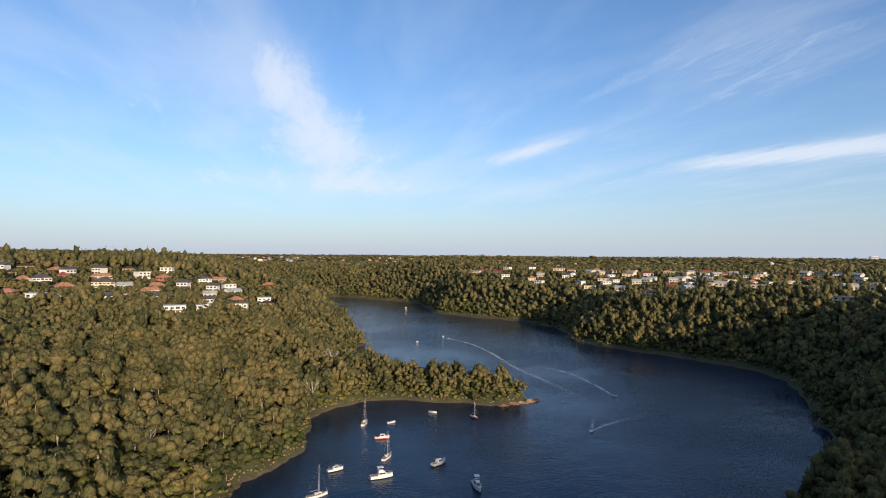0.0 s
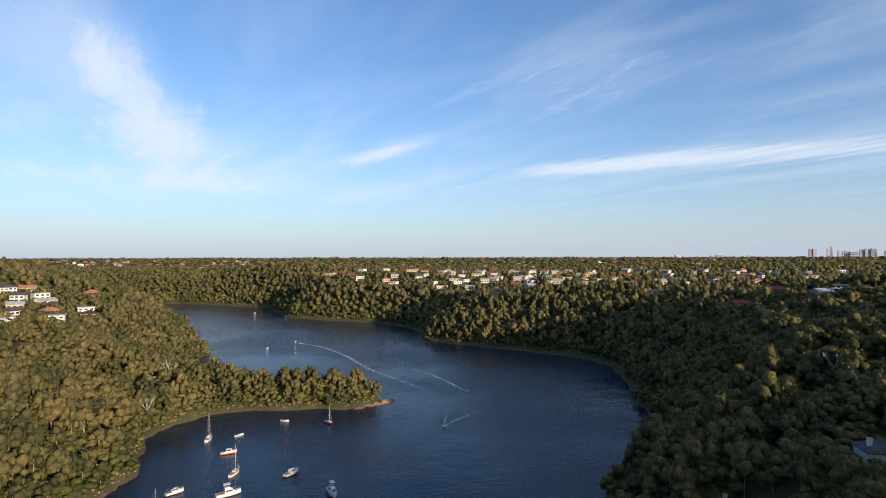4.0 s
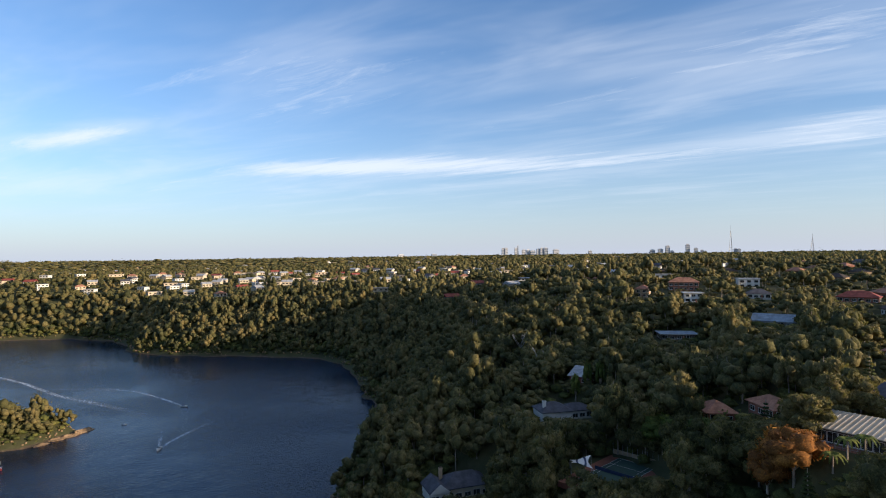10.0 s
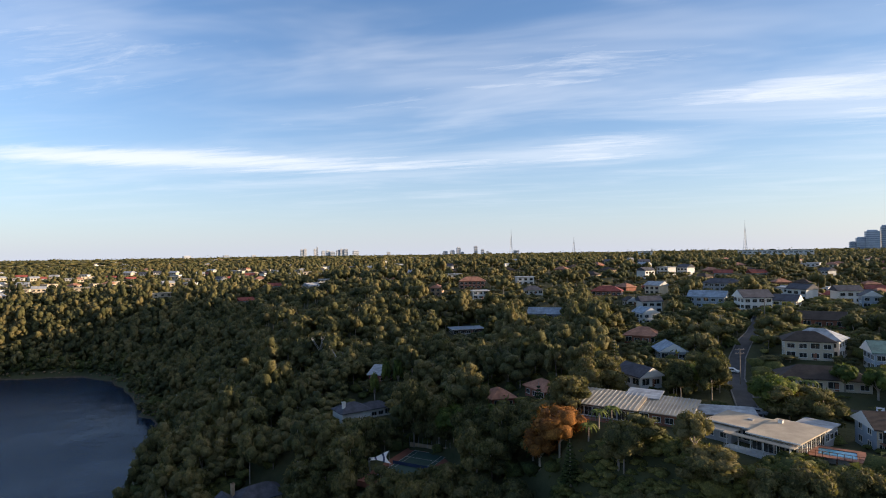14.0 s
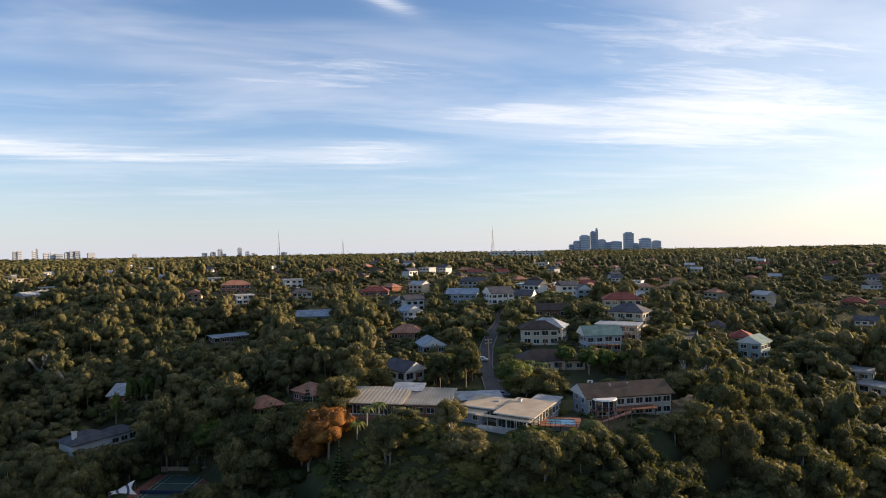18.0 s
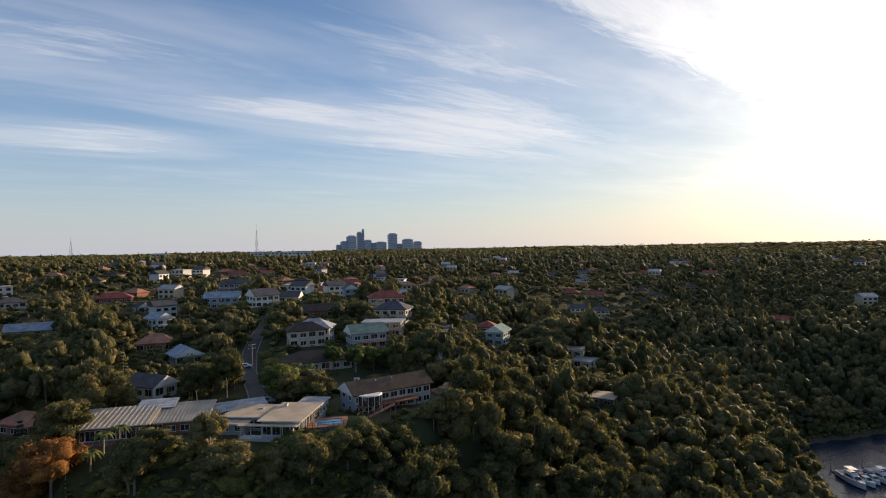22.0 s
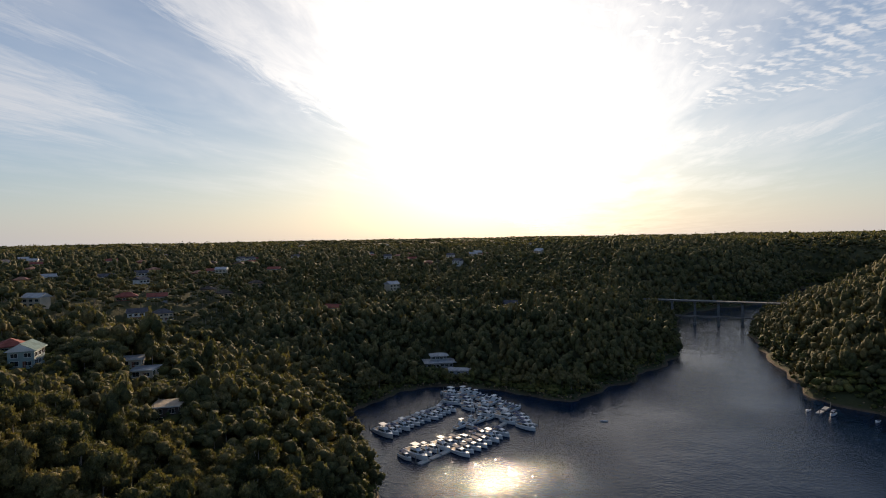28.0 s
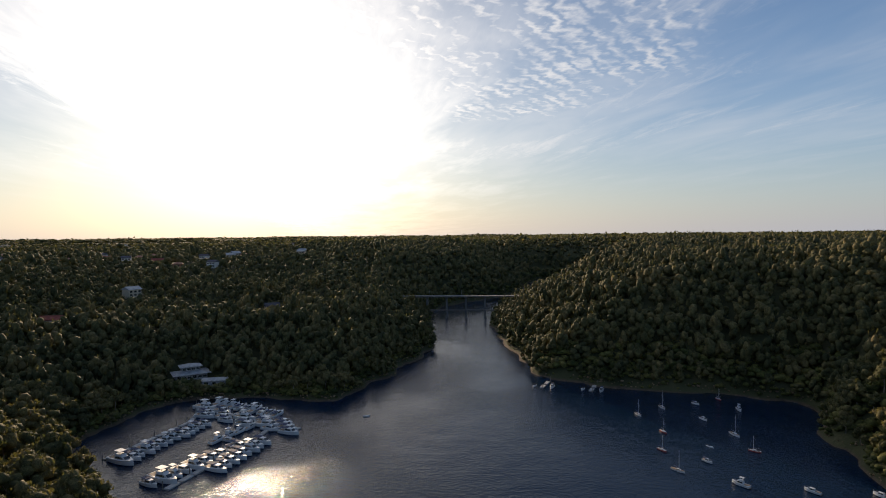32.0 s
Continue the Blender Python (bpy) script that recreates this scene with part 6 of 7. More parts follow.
def tuft(seed, lumps, sub, sprays, leaf):
    """A far tree of crown radius 1 and height 1: uneven clumps piled from low boughs to the top, with loose sprays that break the outline."""
    rng = np.random.RandomState(seed)
    pieces = []
    slim = 0.75 + 0.5 * rng.rand()
    for i in range(lumps):
        t = (i + 0.5) / lumps
        a = 2.4 * i + rng.rand()
        out = ((0.7 if lumps > 5 else 0.55) * math.sin(2.6 * t + 0.45) * slim if lumps > 2 else 0.25) * (0.7 + 0.6 * rng.rand())
        wide = (0.50 + 0.2 * rng.rand()) * (0.66 if lumps > 5 else 0.92 if lumps > 3 else 1.0 if lumps > 2 else 1.25 if lumps > 1 else 1.55) 
        v, f = lump(rng, sub, 1.0, 0.38)
        pieces.append((v * np.array((wide, wide, wide * (0.36 if lumps > 1 else 0.30))) + np.array((out * math.cos(a), out * math.sin(a), 0.34 + 0.44 * t if lumps > 1 else 0.56)), f))
    n = rng.randn(sprays, 3)
    n /= np.linalg.norm(n, axis=1)[:, None]
    p = n * np.array((0.85, 0.85, 0.42)) * (0.75 + 0.4 * rng.rand(sprays, 1)) + np.array((0, 0, 0.6))
    t = (rng.rand(sprays, 3, 3) - 0.5) * leaf * 2.0 * np.array((1, 1, 0.45))
    pieces.append(((p[:, None] + t).reshape(-1, 3), np.arange(sprays * 3).reshape(-1, 3)))
    return joined(pieces), (None, None)


def scatter(near, far, step, seed, az0=-42, az1=217):
    """Jittered places on land in a ring sector: x, y, distance to the river."""
    rng = np.random.RandomState(seed)
    n = int(far / step / 0.9) + 2
    gx, gy = np.meshgrid(np.arange(-n, n + 1), np.arange(-n, n + 1))
    x = (gx + (gy % 2) * 0.5 + (rng.rand(*gx.shape) - 0.5) * 0.8).ravel() * step
    y = (gy * 0.9 + (rng.rand(*gx.shape) - 0.5) * 0.8).ravel() * step
    d = np.hypot(x, y)
    az = (np.degrees(np.arctan2(x, y)) - az0) % 360
    keep = (d >= near) & (d < far) & (az < az1 - az0)
    x, y = x[keep], y[keep]
    w = river_distance(x, y) + 4 * waves(x, y, 45, 5)
    keep = w > 0.6
    return x[keep], y[keep], w[keep]


def open_ground():
    """Where no tree stands: plots, streets and far houses; x, y, radius, z."""
    spots = [(px, py, pr, pz) for px, py, pr, pz in PADS] + FAR_HOUSES
    for stops in STREET_STOPS.values():
        pts = [Vector((*spot(a, d), 0)) for a, d in stops]
        for p, q in zip(pts, pts[1:]):
            for i in range(5):
                m = p.lerp(q, i / 5)
                spots.append((m.x, m.y, 3.0, ground_z(m.x, m.y)))
    return spots


OPEN = open_ground()


def kept_low(x, y, z, h, r):
    """Gardens: no trees on the plots, and low planting on their downhill, river side. Returns the height that each tree may have."""
    h = h.copy()
    d = np.hypot(x, y)
    for a, e in ((73.6, 131), (71.6, 134), (74.6, 124), (74.0, 119), (86.0, 119), (81.5, 113), (92.2, 112), (75.0, 128)):
        gx, gy = spot(a, e)
        h[np.hypot(x - gx, y - gy) < 5.5] = 0
    for ox, oy, orad, oz in OPEN:
        od = math.hypot(ox, oy)
        along = (x * ox + y * oy) / od
        off = np.abs(x * oy - y * ox) / od
        h[np.hypot(x - ox, y - oy) < orad * (1 if od < 200 else 0.85) + (0.5 if od < 200 else 0.35) * r] = 0
        front = (orad != 9.0) & (along < od) & (along > od - (14 + od * (0.14 if od < 190 else 0.28 if od < 400 else 0.08))) & (off < orad * 0.85 * along / od + 0.3 * r)
        lim = 90 - (90 - oz - (1.2 if od < 440 else 3.0 if od < 690 else 3.0)) * d / od - z
        h = np.where(front & (orad != 3.0) & (h > lim) & (h > 0), np.maximum(lim, 3.2 if od < 200 else 2.6), h)
    return h


# suburbs, where gardens hold smaller trees: bearings, distances, usual height
GARDENS = [(2, 36, 690, 1250, 7.5), (2, 40, 1250, 1750, 8), (-21, 1, 1350, 2700, 7), (36, 62, 600, 1900, 8), (-39, -17, 405, 720, 7.5),
           (78, 107, 152, 480, 7.5), (107, 117, 215, 330, 8.5), (60, 78, 340, 460, 8), (84, 116, 480, 1500, 9), (60, 84, 460, 1100, 9), (116, 130, 430, 1100, 8), (130, 168, 480, 1200, 8.5), (118, 165, 1100, 1900, 8)]


def garden_size(x, y, w, rng):
    """Share of the full tree height at each place: gardens hold smaller trees, with a tall one here and there."""
    az, d = np.degrees(np.arctan2(x, y)), np.hypot(x, y)
    share = np.ones(len(x))
    chance = rng.rand(len(x))
    for a0, a1, d0, d1, h in GARDENS:
        inside = (az > a0) & (az < a1) & (d > d0) & (d < d1) & (chance > 0.07)
        share = np.where(inside & (w > 80), h / 14 * (0.6 + 0.8 * chance), share)
    return share


def plant(name, label, places, forms, height, radius, seed):
    """Many trees as one mesh."""
    rng = np.random.RandomState(seed)
    x, y, w = places
    z = land(x, y) - 0.3
    pick = rng.randint(0, len(forms), len(x))
    h = height * (0.66 + 0.68 * rng.rand(len(x))) * np.clip(0.62 + w / 28, 0.62, 1)
    r = radius * (0.75 + 0.5 * rng.rand(len(x))) * np.clip(0.6 + w / 28, 0.6, 1)
    h = h * np.where(rng.rand(len(x)) < 0.06, 1.4, 1.0)
    turn = rng.rand(len(x)) * 6.283
    small = garden_size(x, y, w, rng)
    h, r = h * small, r * (0.35 + 0.65 * small)
    low = kept_low(x, y, z, h, r)
    r = r * np.clip(0.5 + 0.5 * low / h, 0.5, 1)
    h = low
    pick[h < 1] = -1
    vs, fs, ms, n = [], [], [], 0
    for i, (crown, wood) in enumerate(forms):
        sel = np.where(pick == i)[0]
        if not len(sel):
            continue
        for (v, f), mi in ((crown, 0), (wood, 1)):
            if v is None:
                continue
            c, s = np.cos(turn[sel])[:, None], np.sin(turn[sel])[:, None]
            px = (v[:, 0] * c - v[:, 1] * s) * r[sel, None] + x[sel, None]
            py = (v[:, 0] * s + v[:, 1] * c) * r[sel, None] + y[sel, None]
            pz = v[:, 2] * h[sel, None] + z[sel, None]
            vs.append(np.stack([px, py, pz], -1).reshape(-1, 3))
            fs.append((f[None] + (np.arange(len(sel)) * len(v))[:, None, None]).reshape(-1, 3) + n)
            ms.append(np.full(len(fs[-1]), mi))
            n += len(vs[-1])
    me = mesh_of(name, np.concatenate(vs), np.concatenate(fs), [M_GUM, M_BARK], False, np.concatenate(ms))
    return tagged(new(name, me), label, "trees", kind="stuff")


def single_trees(places, forms):
    """Trees that stand near enough to be told apart, each a thing with trunk and crown."""
    rng = np.random.RandomState(77)
    x, y, w = places
    z = land(x, y) - 0.3
    h = 14 * (0.72 + 0.56 * rng.rand(len(x))) * np.clip(0.62 + w / 28, 0.62, 1)
    r = 5.4 * (0.75 + 0.5 * rng.rand(len(x))) * np.clip(0.6 + w / 28, 0.6, 1)
    low = kept_low(x, y, z, h, r)
    r = r * np.clip(0.5 + 0.5 * low / h, 0.5, 1)
    models = []
    for (cv, cf), (wv, wf) in forms:
        t = thing("gum_tree", "olive-green gum tree with pale trunk on the bush slope", "tree", "gum trees")
        part("trunk", mesh_of("trunk", wv, wf, [M_BARK], True), None, t)
        part("crown", mesh_of("crown", cv, cf, [M_GUM], False), None, t)
        models.append([t, False])
    for i in range(len(x)):
        if low[i] < 1:
            continue
        k = models[rng.randint(0, len(models))]
        m = Matrix.LocRotScale((x[i], y[i], z[i]), Euler((0, 0, rng.rand() * 6.283)), (r[i], r[i], low[i]))
        if k[1]:
            copy_thing(k[0], Matrix()).matrix_world = m
        else:
            k[0].matrix_world, k[1] = m, True


def scrub(name, label, near, far, step, reach, seed, mat, height):
    """Low bushes under and between the trees, thickest along the water."""
    rng = np.random.RandomState(seed)
    x, y, w = scatter(near, far, step, seed)
    keep = (w < reach) & (rng.rand(len(x)) < 0.85)
    x, y, w = x[keep], y[keep], w[keep]
    z = land(x, y)
    size = height * (0.6 + 0.8 * rng.rand(len(x))) * np.clip(0.35 + w / 12, 0.35, 1)
    for ox, oy, orad, oz in OPEN:
        size[np.hypot(x - ox, y - oy) < orad + 1] = 0
    keep = size > 0
    x, y, z, size = x[keep], y[keep], z[keep], size[keep]
    vs, fs, n = [], [], 0
    forms = [lump(rng, 1, 0.8, 0.35) for _ in range(6)]
    if mat != M_ROCK:
        # crowns of radius 1 and height 1, drawn down to the ground
        forms = [((v - (0, 0, 0.45)) * (1, 1, 2.0), f) for v, f in (tuft(90 + i, 1, 1, 10, 0.30)[0] for i in range(6))]
    pick = rng.randint(0, 6, len(x))
    for i, (v, f) in enumerate(forms):
        s = np.where(pick == i)[0]
        vs.append((v[None] * size[s, None, None] + np.stack([x[s], y[s], z[s] + size[s] * 0.35], -1)[:, None]).reshape(-1, 3))
        fs.append((f[None] + (np.arange(len(s)) * len(v))[:, None, None]).reshape(-1, 3) + n)
        n += len(vs[-1])
    tagged(new(name, mesh_of(name, np.concatenate(vs), np.concatenate(fs), [mat])), label, "bushes" if mat != M_ROCK else "rocks", kind="stuff")


def build_forest():
    near = [gum(s, 17, 1, 100, 0.085, 6, 0.42) for s in range(7)]
    mid = [gum(20 + s, 11, 1, 18, 0.13, 2, 0.34) for s in range(8)]
    slope = [tuft(30 + s, 4, 1, 14, 0.20) for s in range(9)]
    brow = [tuft(80 + s, 9, 1, 34, 0.15) for s in range(9)]
    back = [tuft(40 + s, 2, 1, 6, 0.30) for s in range(8)]
    outer = [tuft(60 + s, 1, 0, 7, 0.42) for s in range(7)]
    far = [tuft(50 + s, 1, 0, 5, 0.42) for s in range(6)]
    x, y, w = scatter(60, 175, 6.6, 1)
    lone = (np.hypot(x, y) < 150) & (np.arange(len(x)) % 2 == 0) & (np.cumsum((np.hypot(x, y) < 150) & (np.arange(len(x)) % 2 == 0)) <= 260)
    single_trees((x[lone], y[lone], w[lone]), near)
    plant("near_bush", "dense olive-green gum trees on the river slopes", (x[~lone], y[~lone], w[~lone]), near, 14, 5.4, 1)
    plant("valley_bush", "dense olive-green gum trees on the river slopes", scatter(175, 330, 8.0, 2), mid, 14.5, 5.3, 2)
    broad = [gum(70 + s, 5, 1, 7, 0.18, 0) for s in range(8)]
    plant("slope_bush", "dense olive-green gum forest on the river slopes", scatter(480, 700, 7.2, 5, -42, 44), slope, 12.5, 4.0, 5)
    plant("brow_bush", "dense olive-green gum trees on the point and the brow", scatter(330, 480, 7.2, 10, -42, 44), brow, 12.5, 4.4, 10)
    plant("suburb_bush", "broad gum trees between the houses of the ridge", scatter(330, 700, 9.4, 8, 44, 130), broad, 14, 5.3, 8)
    plant("far_bank_bush", "dense grey-green gum forest on the far bank", scatter(330, 700, 7.2, 9, 130, 217), slope, 13.0, 3.9, 9)
    plant("ridge_bush", "grey-green gum forest on the ridges", scatter(700, 1150, 9.4, 3), back, 12.5, 4.6, 3)
    plant("headland_bush", "grey-green gum forest on the far headlands", scatter(1150, 1550, 9.5, 7, -30, 9), back, 11.5, 4.8, 7)
    plant("plateau_bush", "grey-green trees between the far suburbs", scatter(1150, 1700, 13.0, 6), outer, 12.5, 6.4, 6)
    plant("far_bush", "hazy far bushland between suburbs", scatter(1700, 4800, 42.0, 4), far, 12, 17, 4)
    scrub("shore_scrub", "low grey-green scrub along the river banks", 60, 460, 3.2, 26, 31, M_SHRUB, 2.6)
    scrub("understorey", "dark low bushes under the gum trees", 80, 330, 6.0, 400, 32, M_SHRUB, 2.4)
    scrub("bank_scrub", "low scrub along the far river banks", 460, 1250, 4.6, 22, 33, M_SHRUB, 3.6)
    scrub("shore_rocks", "tumbled orange sandstone rocks along the waterline", 60, 460, 1.7, 2.6, 34, M_ROCK, 1.1)
    scrub("far_shore_rocks", "pale sandstone ledges along the far waterline", 460, 1250, 2.6, 3.2, 35, M_ROCK, 1.5)


build_forest()


# ---- trees that stand out, and rocks ----
def leafy(name, label, az, dist, height, radius, mat, seed, clumps=14, depth=1.25):
    rng = np.random.RandomState(seed)
    x, y = spot(az, dist)
    t = thing(name, label, "tree", "", pose(x, y, ground_z(x, y) - 0.2))
    crown = []
    for i in range(clumps):
        a = 2.4 * i + rng.rand()
        e = math.asin(-0.25 + 1.2 * (i + .5) / clumps) if (i + .5) / clumps < 1 else 1.2
        c = np.array((math.cos(a) * math.cos(e) * .68, math.sin(a) * math.cos(e) * .68, math.sin(e) * .62))
        v, f = lump(rng, 2, 0.85, 0.2)
        crown.append((v * (.30 + .12 * rng.rand()) + c, f))
        m = rng.randn(90, 3)
        m /= np.linalg.norm(m, axis=1)[:, None]
        q = c + m * .36 * (.85 + .35 * rng.rand(90, 1))
        crown.append(((q[:, None] + rng.randn(90, 3, 3) * .06).reshape(-1, 3), np.arange(270).reshape(-1, 3)))
    v, f = joined(crown)
    v = v * np.array((radius, radius, height * .36 * depth)) + np.array((0, 0, height * .62))
    part("crown", mesh_of("crown", v, f, [mat], True), None, t)
    wood = [tube([(0, 0, -.5), (.1, 0, height * .3), (.0, .1, height * .7)], [.32, .26, .1], 6)]
    for i in range(5):
        a = 1.3 * i
        wood.append(tube([(0, 0, height * .28), (radius * .35 * math.cos(a), radius * .35 * math.sin(a), height * .5), (radius * .6 * math.cos(a), radius * .6 * math.sin(a), height * .68)], [.16, .1, .05], 4))
    v, f = joined(wood)
    part("trunk", mesh_of("trunk", v, f, [M_BARK], True), None, t)


leafy("autumn_tree", "rusty orange broad-crowned tree beside the ribbed roof", 73.6, 131, 11.0, 6.2, M_DRY, 1)
leafy("autumn_tree", "brown dry-leaved tree beside the orange one", 71.6, 134, 10, 4.2, M_DRY, 2)
for i_, (a_, d_, h_, r_) in enumerate(((86.0, 119, 9, 3.7), (81.5, 113, 9.5, 3.9), (85.0, 110, 8, 3.4), (92.2, 112, 9, 3.6), (79.2, 121, 6, 3.0), (95.4, 114, 7.5, 3.2), (88.6, 109, 7, 3.0))):
    leafy("garden_gum", "round olive-green gum tree below the terrace house", a_, d_, h_, r_, M_GUM, 40 + i_, 12)


GARDEN = random.Random(8)
for i_ in range(22):
    a_, d_ = 73.5 + i_ * 1.75 + GARDEN.uniform(-.6, .6), GARDEN.uniform(97, 113)
    x_, y_ = spot(a_, d_)
    h_ = min(GARDEN.uniform(6.5, 9.5), 90 - (90 - 53) * d_ / 126 - ground_z(x_, y_))
    if h_ > 3.5:
        leafy("garden_gum", "olive-green gum tree on the slope below the houses", a_, d_, h_, h_ * GARDEN.uniform(.36, .5), M_GUM if i_ % 3 else M_LUSH, 60 + i_, 12)


def garden_shrubs():
    """Clipped and wild shrubs that fill the gardens below and between the houses."""
    rng = np.random.RandomState(5)
    pieces = []
    for i in range(1350):
        az, d = rng.uniform(73, 108), rng.uniform(100, 127) if i < 1050 else rng.uniform(127, 176)
        x, y = spot(az, d)
        near = [(az - a) ** 2 * 5.0 + (d - e) ** 2 < q * q for a, e, q in ((90.7, 133, 13), (82.0, 142, 15), (102.8, 151, 13), (97.0, 129, 8), (99.5, 131, 7), (89.2, 121, 5.5), (89.5, 130, 9))]
        road = any(math.hypot(x - ox, y - oy) < 4.2 for ox, oy, orad, oz in OPEN if orad == 3.0)
        if any(near) or road or (d > 127 and all(math.hypot(x - px, y - py) > pr + 4 for px, py, pr, pz in PADS)):
            continue
        (v, f), _ = gum(300 + i % 9, 4, 1, 14, 0.2, 0)
        r = rng.uniform(0.9, 2.7) if d < 124 else rng.uniform(0.7, 1.6)
        pieces.append((v * np.array((r, r, r * 1.5)) + np.array((x, y, ground_z(x, y) - 0.5 * r)), f))
    v, f = joined(pieces)
    tagged(new("garden_shrubs", mesh_of("garden_shrubs", v, f, [M_SHRUB], False)), "dense green garden shrubs below and between the houses", "shrubs", kind="stuff")


garden_shrubs()
leafy("shade_tree", "round bright green shade tree on the lawn", 92.4, 157, 9, 5.2, M_LUSH, 3)
leafy("shade_tree", "yellow-green garden tree by the street", 86.3, 168, 7.5, 3.6, M_LUSH, 4)
for i_, (a_, d_) in enumerate(((99.8, 178), (101.6, 181), (103.4, 184), (97.6, 181), (105.2, 188))):
    leafy("street_tree", "yellow-green street tree beside the cross street", a_, d_, 7.5, 3.4, M_LUSH, 10 + i_, 10)
leafy("garden_tree", "bright green broad tree in the valley garden", 63.0, 168, 11, 6.0, M_LUSH, 21)
leafy("garden_tree", "yellow-tipped tree in the valley garden", 66.5, 160, 9, 4.2, M_LUSH, 22)


def norfolk_pine(az, dist, height):
    x, y = spot(az, dist)
    t = thing("pine", "dark tiered pine tree in a garden", "tree", "", pose(x, y, ground_z(x, y) - .2))
    part("trunk", Shape().rod((0, 0, 0), (0, 0, height * .96), .3, .06, 7), M_BARK, t)
    rng = np.random.RandomState(int(az * 10))
    for i in range(11):
        z = height * (.14 + .8 * i / 11)
        r = height * .24 * (1 - i / 11.5)
        arms = []
        for k in range(8):
            a = k * .785 + i * .4
            v, f = lump(rng, 1, .5, .3)
            v = v * np.array((r * .55, .55, .5))
            c, s = math.cos(a), math.sin(a)
            v = np.stack([v[:, 0] * c - v[:, 1] * s + c * r * .55, v[:, 0] * s + v[:, 1] * c + s * r * .55, v[:, 2] + z], -1)
            arms.append((v, f))
        v, f = joined(arms)
        part("branch_tier", mesh_of("branch_tier", v, f, [M_PINE], True), None, t)


norfolk_pine(74.6, 124, 11), norfolk_pine(71.6, 165, 13), norfolk_pine(88.0, 172, 9), norfolk_pine(79.0, 188, 13)
for a_, d_ in ((55.0, 226), (56.2, 228), (57.4, 225)):
    leafy("cypress", "slim upright yellow-green conifer behind the villa", a_, d_, 11, 1.9, M_LUSH, int(a_ * 7), 9, 1.5)


def palm(az, dist, height):
    x, y = spot(az, dist)
    t = thing("palm", "garden palm with arching fronds", "palm", "garden palms", pose(x, y, ground_z(x, y) - .2))
    part("trunk", Shape().rod((0, 0, 0), (.3, 0, height), .2, .14, 7), M_BARK, t)
    for k in range(12):
        a, s = k * .5236, Shape()
        prev = None
        for i in range(6):
            u = i / 5
            p = Vector((.3 + math.cos(a) * 2.4 * u, math.sin(a) * 2.4 * u, height + .9 * math.sin(u * 2.6) - 1.2 * u * u))
            n = Vector((-math.sin(a), math.cos(a), 0)) * (.32 * math.sin(.3 + 2.6 * u))
            if prev:
                q, m = prev
                s.solid([q - m, q + m, p + n, p - n], [q - m + Vector((0, 0, .05)), q + m + Vector((0, 0, .05)), p + n + Vector((0, 0, .05)), p - n + Vector((0, 0, .05))])
            prev = (p, n)
        part("frond", s, M_LUSH, t)


for a_, d_, h_ in ((77.4, 131, 3.6), (78.6, 133, 3.9), (76.4, 128, 3.2), (94.0, 168, 5), (95.2, 166, 5.5), (84.3, 163, 6)):
    palm(a_, d_, h_)


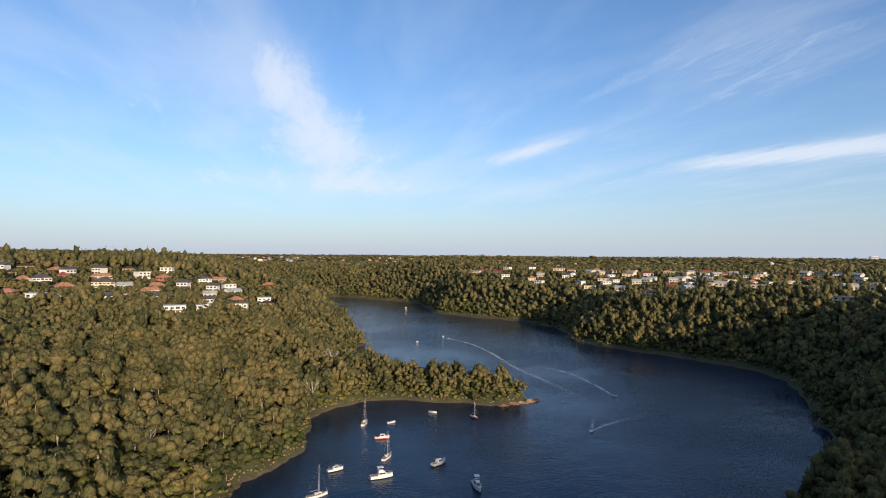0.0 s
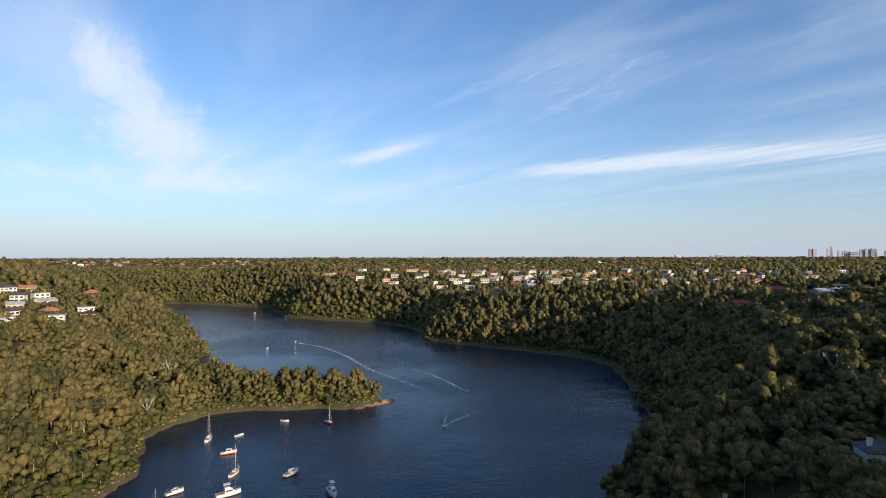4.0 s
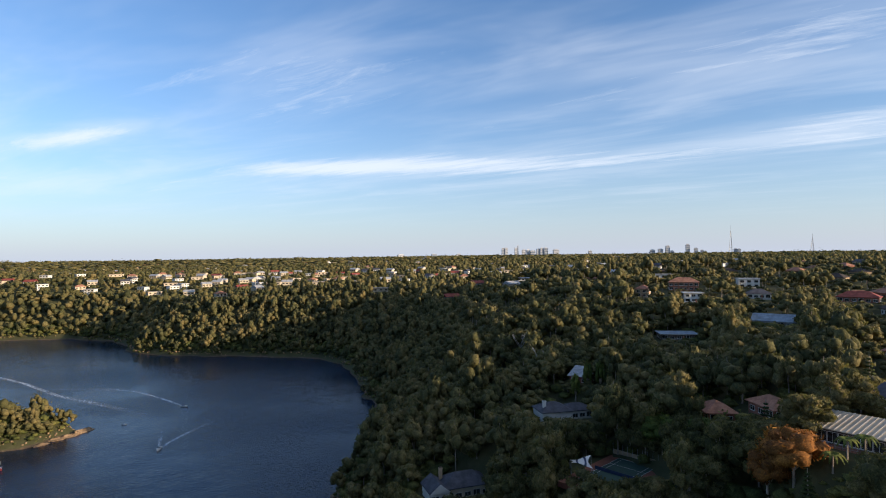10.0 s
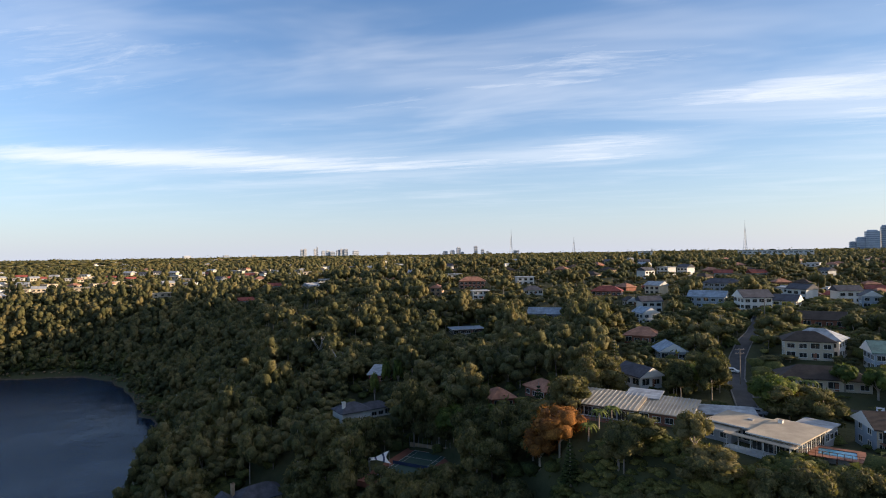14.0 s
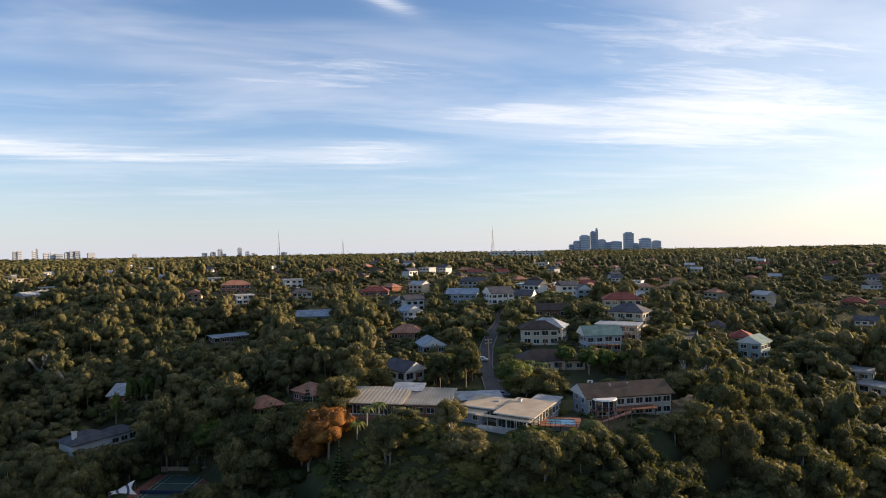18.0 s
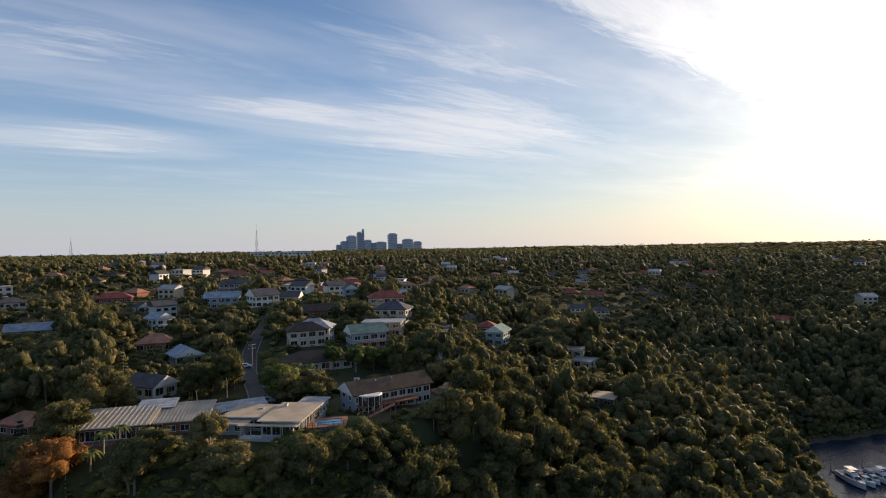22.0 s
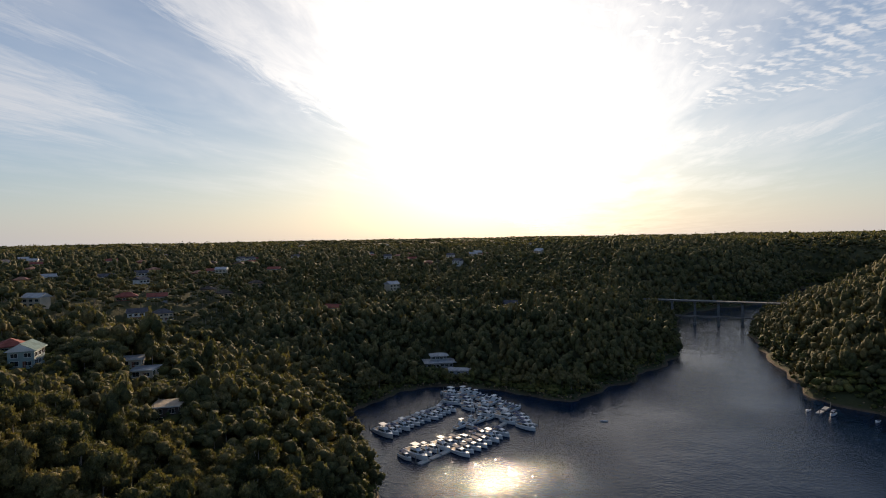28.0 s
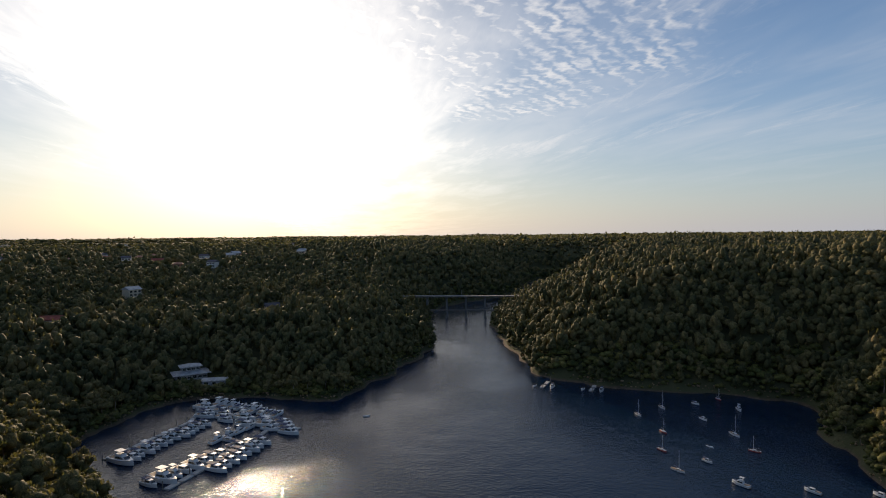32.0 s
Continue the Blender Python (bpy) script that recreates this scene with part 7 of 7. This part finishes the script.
def bare_tree(az, dist, height, seed):
    """A dead gum: pale forking limbs."""
    rng = random.Random(seed)
    x, y = spot(az, dist)
    t = thing("dead_tree", "pale leafless gum with forking branches", "tree", "dead gums", pose(x, y, ground_z(x, y) - .2))
    part("trunk", Shape().rod((0, 0, 0), (.3, .1, height * .45), .28, .2, 6), M_CONC, t)
    for k in range(5):
        a = 6.283 * k / 5 + rng.random()
        p = Vector((.3, .1, height * (.35 + .1 * (k % 2))))
        q = p + Vector((math.cos(a) * height * .16, math.sin(a) * height * .16, height * .26))
        s = Shape().rod(p, q, .14, .09, 5)
        for j in range(4):
            b = a + rng.uniform(-1, 1)
            e = q + Vector((math.cos(b) * height * .15, math.sin(b) * height * .15, height * rng.uniform(.1, .28)))
            s.rod(q, e, .07, .03, 4)
            s.rod(q.lerp(e, .6), q.lerp(e, .6) + Vector((rng.uniform(-1, 1), rng.uniform(-1, 1), 1.2)), .04, .02, 3)
        part("limb", s, M_CONC, t)


for i_, (a_, d_, h_) in enumerate(((51.8, 258, 15), (49.6, 285, 14), (-13.0, 330, 14), (-11.2, 372, 15), (-9.6, 395, 14), (109.4, 168, 12), (-27.5, 235, 12), (128.0, 205, 10))):
    bare_tree(a_, d_, h_, i_)


def boulder(az, dist, sx, sy, sz, seed, turn=0):
    """A weathered sandstone outcrop with ledges and cracks."""
    x, y = spot(az, dist)
    bm = bmesh.new()
    bmesh.ops.create_icosphere(bm, subdivisions=4, radius=1.0)
    for v in bm.verts:
        c = v.co
        n = noise.fractal(c * 1.7 + Vector((seed, 0, 0)), 0.7, 2.0, 5)
        ledge = 0.08 * math.sin(c.z * 14 + n * 3)
        v.co = Vector((c.x * sx, c.y * sy, c.z * sz)) * (1 + .28 * n + ledge)
    me = bpy.data.meshes.new("rock_outcrop")
    bm.to_mesh(me)
    bm.free()
    me.materials.append(M_ROCK)
    ob = new("rock_outcrop", me)
    ob.matrix_world = pose(x, y, ground_z(x, y) + sz * .25, 0, 0, turn - az)
    tagged(ob, "weathered brown sandstone outcrop among gum trees", "rock", "sandstone outcrops")


boulder(109.2, 152, 5.5, 3.5, 3.4, 1), boulder(111.5, 156, 4, 3, 2.8, 2, 30), boulder(9.0, 350, 5, 2.5, 1.6, 3), boulder(7.2, 343, 4, 2, 1.3, 4)
boulder(9.35, 353, 4.5, 2.6, 2.2, 8, 20), boulder(8.2, 346, 4.2, 2.2, 1.8, 9), boulder(6.2, 338, 3.6, 2.0, 1.5, 10, 15), boulder(8.7, 349, 3.4, 2.2, 2.4, 11, 50)
boulder(9.9, 351, 2.5, 1.5, 0.9, 5), boulder(-17.5, 415, 6, 4, 5, 6), boulder(-15.8, 425, 5, 3, 4, 7)
